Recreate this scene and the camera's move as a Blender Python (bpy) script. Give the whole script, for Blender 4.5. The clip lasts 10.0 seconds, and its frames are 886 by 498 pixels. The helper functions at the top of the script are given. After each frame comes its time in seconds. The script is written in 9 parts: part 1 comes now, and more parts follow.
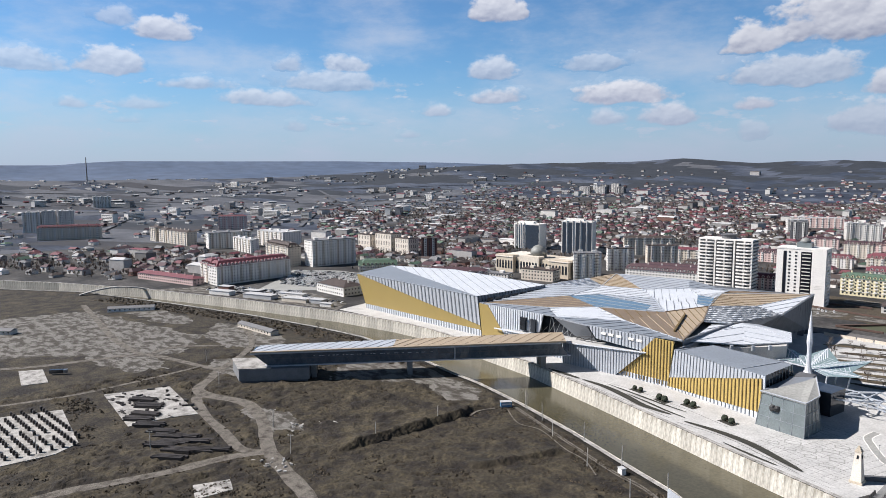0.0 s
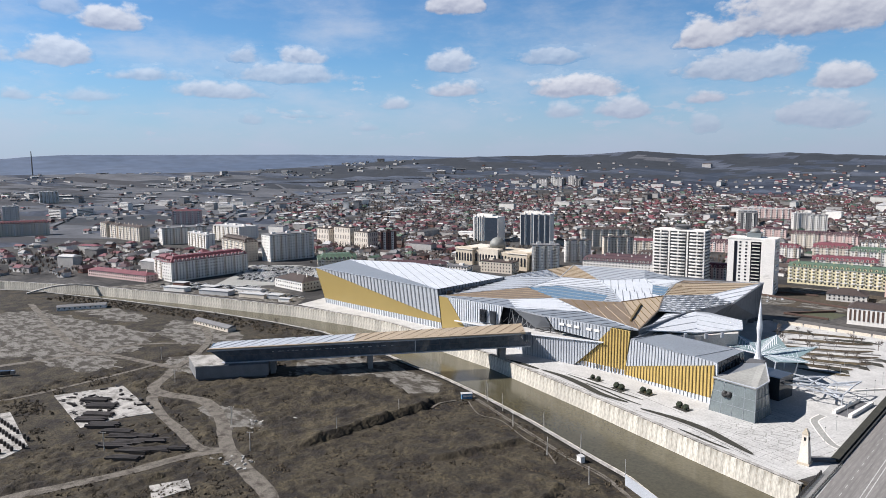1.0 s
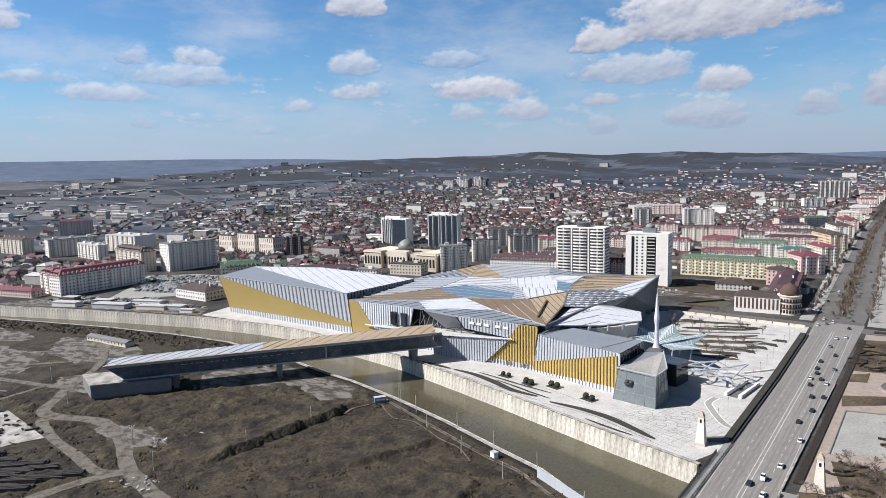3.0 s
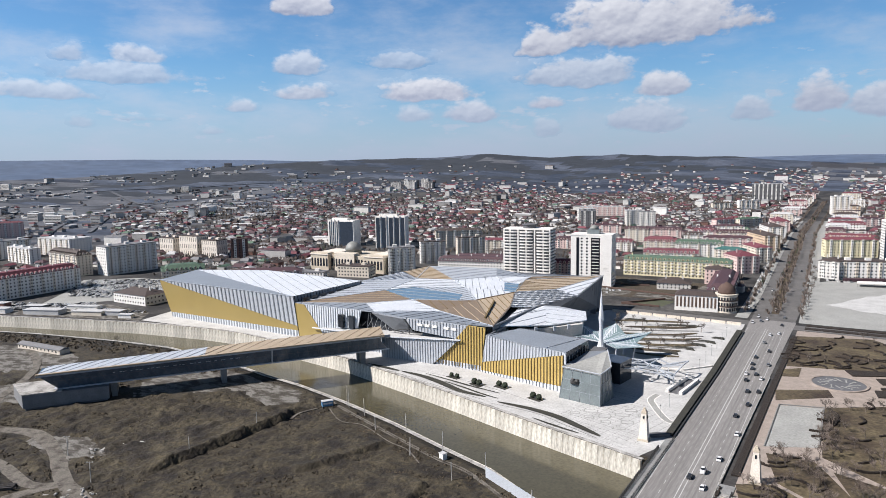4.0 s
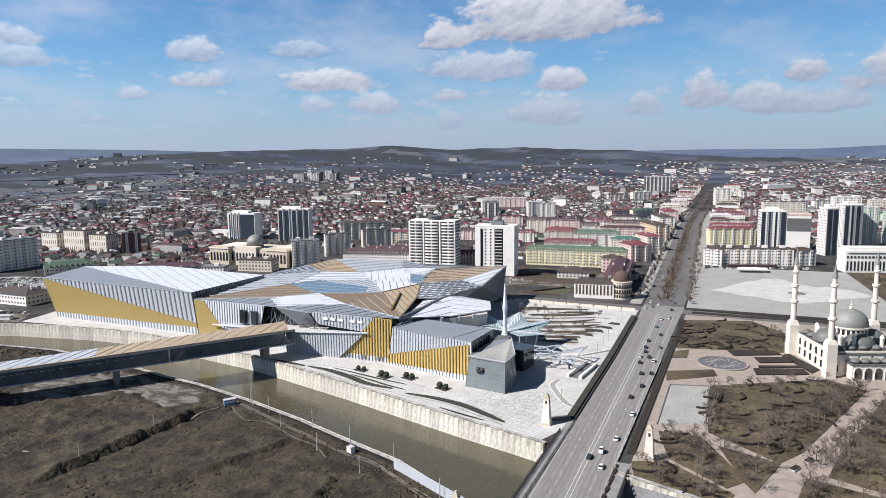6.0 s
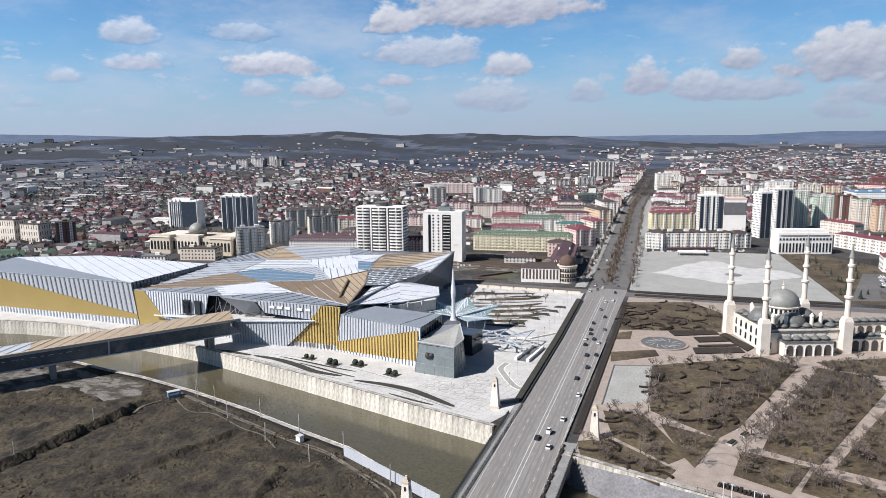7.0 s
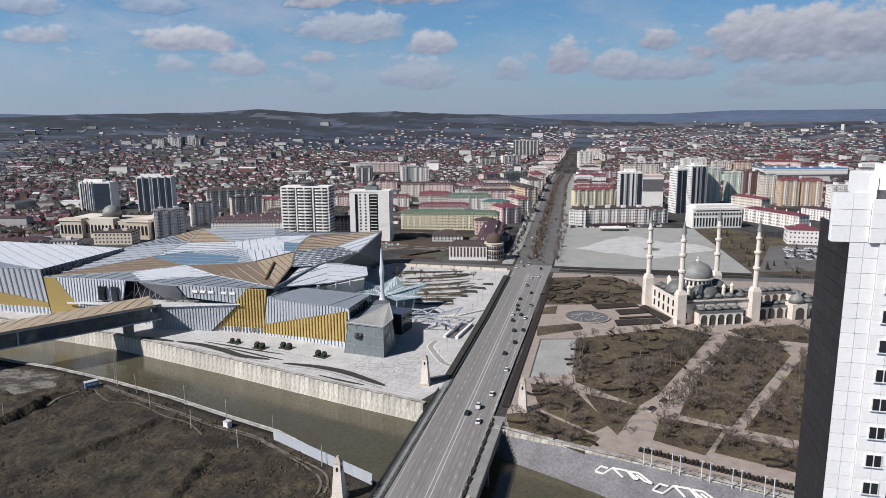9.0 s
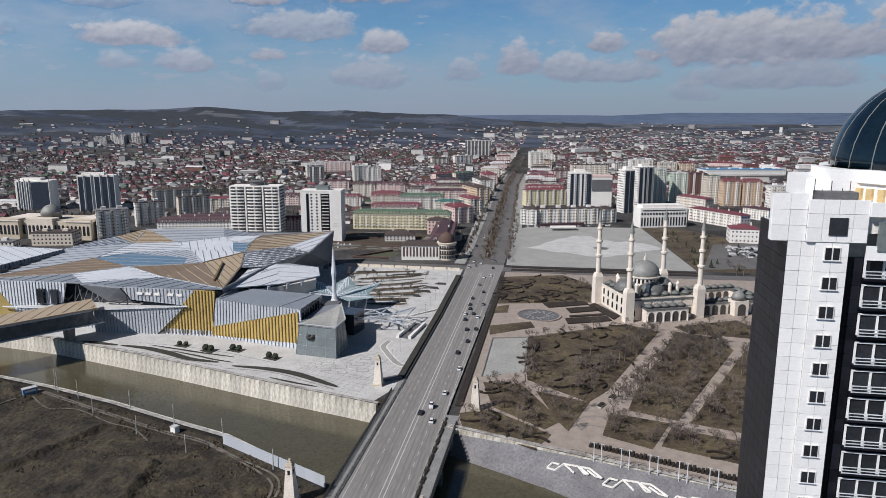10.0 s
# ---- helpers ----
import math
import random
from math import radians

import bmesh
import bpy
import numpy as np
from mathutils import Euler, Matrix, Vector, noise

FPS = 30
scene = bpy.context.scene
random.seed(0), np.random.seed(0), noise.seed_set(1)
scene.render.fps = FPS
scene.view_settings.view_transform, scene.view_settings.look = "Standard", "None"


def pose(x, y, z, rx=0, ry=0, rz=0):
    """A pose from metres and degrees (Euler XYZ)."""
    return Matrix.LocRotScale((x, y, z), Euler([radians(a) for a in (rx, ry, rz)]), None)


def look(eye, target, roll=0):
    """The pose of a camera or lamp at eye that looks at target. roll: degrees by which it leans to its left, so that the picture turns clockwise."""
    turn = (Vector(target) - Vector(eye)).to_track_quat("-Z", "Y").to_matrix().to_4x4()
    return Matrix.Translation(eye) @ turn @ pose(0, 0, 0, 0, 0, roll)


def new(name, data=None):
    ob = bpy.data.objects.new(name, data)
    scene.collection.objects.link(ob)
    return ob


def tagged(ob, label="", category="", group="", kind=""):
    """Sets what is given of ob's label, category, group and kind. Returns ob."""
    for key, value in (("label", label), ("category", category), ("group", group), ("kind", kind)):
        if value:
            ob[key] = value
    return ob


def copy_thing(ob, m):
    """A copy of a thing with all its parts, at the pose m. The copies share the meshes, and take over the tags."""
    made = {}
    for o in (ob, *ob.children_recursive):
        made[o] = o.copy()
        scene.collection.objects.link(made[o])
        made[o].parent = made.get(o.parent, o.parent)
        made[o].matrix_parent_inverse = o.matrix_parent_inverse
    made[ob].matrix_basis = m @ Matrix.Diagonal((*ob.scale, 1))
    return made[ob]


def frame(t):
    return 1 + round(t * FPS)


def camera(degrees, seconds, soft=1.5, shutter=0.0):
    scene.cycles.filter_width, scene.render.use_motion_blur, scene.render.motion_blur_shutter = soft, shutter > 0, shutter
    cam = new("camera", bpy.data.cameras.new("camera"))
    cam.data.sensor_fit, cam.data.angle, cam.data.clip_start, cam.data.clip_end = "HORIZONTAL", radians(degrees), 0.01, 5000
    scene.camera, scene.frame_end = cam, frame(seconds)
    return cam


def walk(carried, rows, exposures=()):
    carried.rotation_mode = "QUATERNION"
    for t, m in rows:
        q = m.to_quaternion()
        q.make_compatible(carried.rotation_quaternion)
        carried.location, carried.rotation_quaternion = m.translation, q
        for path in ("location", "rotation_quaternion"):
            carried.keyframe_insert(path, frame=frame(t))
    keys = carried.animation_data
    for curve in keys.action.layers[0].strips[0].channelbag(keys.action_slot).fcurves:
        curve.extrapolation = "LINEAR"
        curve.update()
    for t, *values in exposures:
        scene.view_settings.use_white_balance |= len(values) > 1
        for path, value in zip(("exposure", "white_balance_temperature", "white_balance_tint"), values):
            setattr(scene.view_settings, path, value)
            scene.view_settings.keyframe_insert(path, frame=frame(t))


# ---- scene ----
# ---- camera: it hovers at one place and pans to the right ----
EYE = (0.0, 0.0, 122.0)
PAN = [  # seconds, yaw, pitch, roll
    (0.0, 47.759, -6.612, -0.338), (0.5, 46.314, -6.610, -0.348), (1.0, 44.338, -7.212, -0.495), (1.5, 42.510, -7.071, -0.429),
    (2.0, 40.422, -7.048, -0.535), (2.5, 38.652, -7.110, -1.076), (4.0, 32.200, -7.081, -1.013), (4.5, 30.290, -7.018, -1.000),
    (5.0, 28.301, -7.001, -0.965), (5.5, 26.288, -7.298, -0.748), (7.0, 19.823, -9.087, -0.601), (7.5, 17.719, -9.527, -0.486),
    (8.0, 16.495, -10.322, -0.441), (8.5, 15.094, -10.686, -0.486), (9.0, 13.703, -10.902, -0.535), (9.5, 11.374, -10.997, -0.275),
    (10.0, 9.651, -10.940, 0.011),
]
cam = camera(66.0, 10.0, 0.8)


def heading(yaw, pitch, roll):
    a, p = radians(yaw), radians(pitch)
    ahead = Vector((-math.sin(a) * math.cos(p), math.cos(a) * math.cos(p), math.sin(p)))
    return look(EYE, Vector(EYE) + ahead, roll)


walk(cam, [(t, heading(y, p, r)) for t, y, p, r in PAN], [(0.0, -0.14, 6370, 13), (7.0, -0.12, 6300, 13), (8.0, -0.15, 6270, 13), (8.5, -0.34, 6260, 13), (9.5, -0.63, 6260, 13), (10.0, -0.68, 6260, 13)])

# ---- sun and sky ----
SUN_AZ, SUN_EL = radians(-134.0), radians(43.0)
sun = new("sun", bpy.data.lights.new("sun", "SUN"))
sun.data.energy, sun.data.angle, sun.data.color = 8.2, radians(0.53), (1.0, 0.958, 0.90)
sun_from = Vector((math.sin(SUN_AZ) * math.cos(SUN_EL), math.cos(SUN_AZ) * math.cos(SUN_EL), math.sin(SUN_EL)))
sun.matrix_world = look(sun_from * 900, (0, 0, 0))

# Clouds: azimuth of the middle, height of the base, half width, height, all in degrees, and how thick they are
CLOUDS_WEST = [
    (-72.9, 10.8, 1.9, 1.4, 0.5), (-69.3, 9.9, 2.4, 1.8, 0.85), (-78.5, 7.2, 3.0, 1.8, 0.6), (-73.0, 7.3, 3.1, 2.0, 0.75), (-67.0, 6.4, 2.8, 1.0, 0.6),
    (-75.9, 4.7, 1.3, 1.0, 0.6), (-71.4, 4.8, 2.1, 1.1, 0.5), (-72.2, 3.7, 1.6, 0.6, 0.4), (-60.0, 7.9, 1.4, 1.3, 0.6), (-55.3, 8.0, 2.3, 1.5, 0.7),
    (-57.0, 6.5, 5.3, 1.8, 0.6), (-61.5, 5.2, 3.8, 1.5, 0.7), (-59.7, 3.2, 1.2, 1.2, 0.5), (-55.2, 3.7, 1.5, 0.5, 0.5), (-48.3, 4.5, 1.6, 1.0, 0.7),
    (-50.1, 2.7, 1.1, 0.6, 0.5), (-43.2, 11.9, 2.7, 2.4, 0.95), (-43.4, 7.4, 2.3, 1.8, 0.7), (-43.1, 5.5, 2.6, 1.3, 0.85),
]
CLOUDS_NORTH = [
    (-35.4, 7.9, 3.3, 1.5, 0.55), (-33.4, 5.3, 4.4, 1.9, 1.0), (-29.5, 3.6, 3.0, 1.6, 0.85), (-34.5, 3.6, 1.9, 1.2, 0.7), (-23.6, 4.4, 1.6, 1.4, 0.95),
    (-15.7, 9.2, 8.5, 4.2, 1.0), (-23.8, 8.6, 2.3, 2.1, 1.0), (-20.7, 6.2, 5.1, 2.5, 0.75), (-14.5, 5.2, 2.1, 2.0, 0.95), (-16.1, 2.6, 2.6, 2.3, 0.75),
    (-23.4, 2.2, 1.3, 1.7, 0.55), (-3.5, 3.5, 2.1, 2.7, 0.95), (0.4, 3.1, 2.6, 2.2, 0.85), (-7.9, 3.7, 1.7, 1.1, 0.75),
]
CLOUDS_EAST = [
    (3.5, 5.1, 1.8, 2.0, 0.95), (14.6, 4.1, 10.4, 4.2, 1.0), (3.0, 2.9, 5.2, 2.0, 0.8), (16.1, 2.3, 7.7, 2.1, 0.8), (9.7, 1.3, 2.2, 1.6, 0.6),
    (-8.0, 3.0, 1.7, 1.9, 0.7), (-15.3, 2.5, 3.0, 2.5, 0.7), (-3.5, 4.0, 2.1, 2.3, 0.85), (26.0, 8.7, 8.6, 3.6, 0.9),
]
SKY = (0.069, 0.104, 0.131, 1)


def build_world():
    world = bpy.data.worlds.new("sky")
    scene.world = world
    world.use_nodes = True
    nt = world.node_tree
    nt.nodes.clear()
    link = nt.links.new

    def math_node(op, a, b=None, c=None, clamp=False):
        n = nt.nodes.new("ShaderNodeMath")
        n.operation, n.use_clamp = op, clamp
        for i, v in enumerate((a, b, c)):
            if v is None:
                continue
            if isinstance(v, (int, float)):
                n.inputs[i].default_value = v
            else:
                link(v, n.inputs[i])
        return n.outputs[0]

    def ranged(value, lo, hi, to_lo=0.0, to_hi=1.0, smooth=True):
        n = nt.nodes.new("ShaderNodeMapRange")
        n.interpolation_type = "SMOOTHSTEP" if smooth else "LINEAR"
        for key, v in (("From Min", lo), ("From Max", hi), ("To Min", to_lo), ("To Max", to_hi)):
            n.inputs[key].default_value = v
        link(value, n.inputs["Value"])
        return n.outputs[0]

    def blend(fac, a, b):
        n = nt.nodes.new("ShaderNodeMix")
        n.data_type = "RGBA"
        for key, v in (("Factor", fac), ("A", a), ("B", b)):
            if isinstance(v, tuple):
                n.inputs[key].default_value = v
            else:
                link(v, n.inputs[key])
        return n.outputs["Result"]

    def scaled(colour, by):
        n = nt.nodes.new("ShaderNodeVectorMath")
        n.operation = "SCALE"
        link(colour, n.inputs[0])
        link(by, n.inputs["Scale"])
        return n.outputs[0]

    sky = nt.nodes.new("ShaderNodeTexSky")
    sky.sky_type, sky.sun_disc = "NISHITA", False
    sky.sun_elevation, sky.sun_rotation = SUN_EL, SUN_AZ
    sky.altitude, sky.air_density, sky.dust_density, sky.ozone_density = 200, 1.0, 0.1, 1.5
    coord = nt.nodes.new("ShaderNodeTexCoord")
    sep = nt.nodes.new("ShaderNodeSeparateXYZ")
    link(coord.outputs["Generated"], sep.inputs[0])
    az = math_node("MULTIPLY", math_node("ARCTAN2", sep.outputs[0], sep.outputs[1]), 57.29578)
    el = math_node("MULTIPLY", math_node("ARCSINE", sep.outputs[2]), 57.29578)

    def noise_at(sx, sy, ox, oy, scale, detail, rough, seed):
        p = nt.nodes.new("ShaderNodeCombineXYZ")
        link(math_node("MULTIPLY_ADD", az, sx, ox), p.inputs[0])
        link(math_node("MULTIPLY_ADD", el, sy, oy), p.inputs[1])
        p.inputs[2].default_value = seed
        n = nt.nodes.new("ShaderNodeTexNoise")
        n.inputs["Scale"].default_value, n.inputs["Detail"].default_value, n.inputs["Roughness"].default_value = scale, detail, rough
        link(p.outputs[0], n.inputs["Vector"])
        return n.outputs["Fac"]

    def billow(ox, oy):
        """Heaped round lumps, coarse and fine, about 0 to 1."""
        whole = None
        for scale, weight, seed in ((0.62, 0.66, 0.0), (1.5, 0.26, 7.0), (3.4, 0.08, 3.0)):
            p = nt.nodes.new("ShaderNodeCombineXYZ")
            link(math_node("MULTIPLY_ADD", warp, 0.9, math_node("MULTIPLY_ADD", az, 0.8, ox)), p.inputs[0])
            link(math_node("MULTIPLY_ADD", warp, 0.7, math_node("MULTIPLY_ADD", el, 1.2, oy)), p.inputs[1])
            p.inputs[2].default_value = seed
            v = nt.nodes.new("ShaderNodeTexVoronoi")
            v.feature = "SMOOTH_F1"
            v.inputs["Scale"].default_value, v.inputs["Smoothness"].default_value = scale, 0.75
            link(p.outputs[0], v.inputs["Vector"])
            lump = math_node("MULTIPLY", math_node("SUBTRACT", 1.0, v.outputs["Distance"]), weight)
            whole = lump if whole is None else math_node("ADD", whole, lump)
        return whole

    warp = math_node("SUBTRACT", noise_at(0.8, 1.0, 0.0, 0.0, 0.9, 4.0, 0.55, 1.0), 0.5)
    fine = math_node("SUBTRACT", noise_at(0.8, 1.2, 0.0, 0.0, 1.1, 7.0, 0.62, 5.0), 0.5)
    lump = billow(0.0, 0.0)
    relief = math_node("SUBTRACT", lump, billow(-0.10, 0.22))
    rough = math_node("ADD", math_node("MULTIPLY", math_node("SUBTRACT", lump, 0.58), 1.5), math_node("MULTIPLY", fine, 1.3))
    cover = weigh = tone = None
    for a, e, w, h, thick in CLOUDS_WEST + CLOUDS_NORTH + CLOUDS_EAST:
        u = math_node("MULTIPLY_ADD", az, 1.0 / w, -a / w)
        v = math_node("MULTIPLY_ADD", el, 1.0 / h, -e / h)
        o = math_node("SUBTRACT", v, 0.2)
        # flat bases, heaped tops
        o = math_node("MAXIMUM", math_node("MULTIPLY", o, 1.25), math_node("MULTIPLY", o, -3.2))
        d = math_node("SQRT", math_node("MULTIPLY_ADD", u, u, math_node("MULTIPLY", o, o)))
        room = 0.42 * min(h, 2.2)
        body = math_node("MULTIPLY_ADD", rough, 0.30 + 0.22 * min(h, 2.4), math_node("MULTIPLY_ADD", d, -room * 1.5, room * 1.5))
        c = math_node("MULTIPLY", ranged(body, -0.12, 0.36), thick)
        lit = math_node("MULTIPLY_ADD", v, 0.85, 0.26)
        cover = c if cover is None else math_node("MAXIMUM", cover, c)
        weigh = c if weigh is None else math_node("ADD", weigh, c)
        t = math_node("MULTIPLY", c, lit)
        tone = t if tone is None else math_node("ADD", tone, t)
    tone = math_node("DIVIDE", tone, math_node("MAXIMUM", weigh, 0.001))
    tone = math_node("ADD", tone, math_node("MULTIPLY_ADD", relief, 1.5, math_node("MULTIPLY", fine, 0.55)), clamp=True)
    # small puffs low over the land, and wide thin veils
    crumb = math_node("ADD", noise_at(0.40, 1.1, 0.0, 0.0, 1.0, 6.0, 0.6, 4.0), math_node("MULTIPLY", math_node("ABSOLUTE", math_node("SUBTRACT", el, 4.0)), -0.022))
    puffs = ranged(crumb, 0.52, 0.66, 0.0, 0.55)
    veil = math_node("MULTIPLY", ranged(noise_at(0.5, 1.3, 0.0, 0.0, 0.16, 7.0, 0.6, 0.0), 0.40, 0.72, 0.0, 0.50), ranged(el, 14.0, 32.0, 1.0, 0.15))
    above = math_node("GREATER_THAN", el, 0.0)
    dens = math_node("MULTIPLY", math_node("MULTIPLY", math_node("MAXIMUM", math_node("MAXIMUM", cover, puffs), veil), 0.94), above)
    tone = math_node("MAXIMUM", tone, math_node("MULTIPLY", math_node("LESS_THAN", weigh, 0.04), 0.72))
    cloud = blend(tone, (0.36, 0.395, 0.52, 1), (0.93, 0.95, 0.99, 1))
    dim = nt.nodes.new("ShaderNodeMix")
    dim.data_type, dim.blend_type = "RGBA", "MULTIPLY"
    dim.inputs["Factor"].default_value, dim.inputs["B"].default_value = 1.0, SKY
    # the sky deepens overhead
    link(scaled(sky.outputs[0], ranged(el, 13.0, 50.0, 1.0, 0.18, False)), dim.inputs["A"])
    mixed = blend(dens, dim.outputs["Result"], cloud)
    # pale mist along the horizon
    air = blend(ranged(el, -2.0, 9.0, 0.88, 0.0), mixed, (0.445, 0.515, 0.705, 1))
    # the sky is duller towards the east
    duller = scaled(air, ranged(az, -50.0, 15.0, 1.0, 0.82, False))
    bg = nt.nodes.new("ShaderNodeBackground")
    link(duller, bg.inputs["Color"])
    bg.inputs["Strength"].default_value = 1.0
    out = nt.nodes.new("ShaderNodeOutputWorld")
    link(bg.outputs[0], out.inputs["Surface"])


build_world()

# ---- materials ----
def mat(name, c1, c2=None, scale=0.2, rough=0.8, metal=0.0, bump=0.0, fine=12.0, stretch=(1, 1, 1), vary=0.0, island=0.0, spec=0.5, hard=(0.3, 0.7), grain_range=(0.78, 1.2)):
    """A surface of two tones mixed by coarse noise, with fine grain over it; vary: by object, island: by loose piece."""
    m = bpy.data.materials.new(name)
    m.use_nodes = True
    nt = m.node_tree
    link, bsdf = nt.links.new, nt.nodes["Principled BSDF"]
    bsdf.inputs["Roughness"].default_value, bsdf.inputs["Metallic"].default_value = rough, metal
    bsdf.inputs["Specular IOR Level"].default_value = spec
    c2 = c2 or tuple(0.75 * v for v in c1)
    coord, place = nt.nodes.new("ShaderNodeTexCoord"), nt.nodes.new("ShaderNodeMapping")
    place.inputs["Scale"].default_value = stretch
    link(coord.outputs["Object"], place.inputs["Vector"])
    big, small = nt.nodes.new("ShaderNodeTexNoise"), nt.nodes.new("ShaderNodeTexNoise")
    big.inputs["Scale"].default_value, big.inputs["Detail"].default_value, big.inputs["Roughness"].default_value = scale, 8, 0.65
    small.inputs["Scale"].default_value, small.inputs["Detail"].default_value = scale * fine, 5
    for tex in (big, small):
        link(place.outputs[0], tex.inputs["Vector"])
    ramp = nt.nodes.new("ShaderNodeMapRange")
    ramp.inputs["From Min"].default_value, ramp.inputs["From Max"].default_value = hard
    link(big.outputs["Fac"], ramp.inputs["Value"])
    mix = nt.nodes.new("ShaderNodeMix")
    mix.data_type = "RGBA"
    mix.inputs["A"].default_value, mix.inputs["B"].default_value = (*c1, 1), (*c2, 1)
    link(ramp.outputs[0], mix.inputs["Factor"])
    grain = nt.nodes.new("ShaderNodeMapRange")
    grain.inputs["From Min"].default_value, grain.inputs["From Max"].default_value = 0.25, 0.75
    grain.inputs["To Min"].default_value, grain.inputs["To Max"].default_value = grain_range
    link(small.outputs["Fac"], grain.inputs["Value"])
    value = grain.outputs[0]
    for amount, node, key in ((vary, "ShaderNodeObjectInfo", "Random"), (island, "ShaderNodeNewGeometry", "Random Per Island")):
        if amount:
            src, rng, mul = nt.nodes.new(node), nt.nodes.new("ShaderNodeMapRange"), nt.nodes.new("ShaderNodeMath")
            rng.inputs["To Min"].default_value, rng.inputs["To Max"].default_value = 1 - amount, 1 + amount
            mul.operation = "MULTIPLY"
            link(src.outputs[key], rng.inputs["Value"])
            link(rng.outputs[0], mul.inputs[0])
            link(value, mul.inputs[1])
            value = mul.outputs[0]
    tint = nt.nodes.new("ShaderNodeVectorMath")
    tint.operation = "SCALE"
    link(mix.outputs["Result"], tint.inputs[0])
    link(value, tint.inputs["Scale"])
    link(tint.outputs[0], bsdf.inputs["Base Color"])
    if bump:
        b = nt.nodes.new("ShaderNodeBump")
        b.inputs["Strength"].default_value, b.inputs["Distance"].default_value = 1.0, bump
        link(small.outputs["Fac"], b.inputs["Height"])
        link(b.outputs[0], bsdf.inputs["Normal"])
    return m


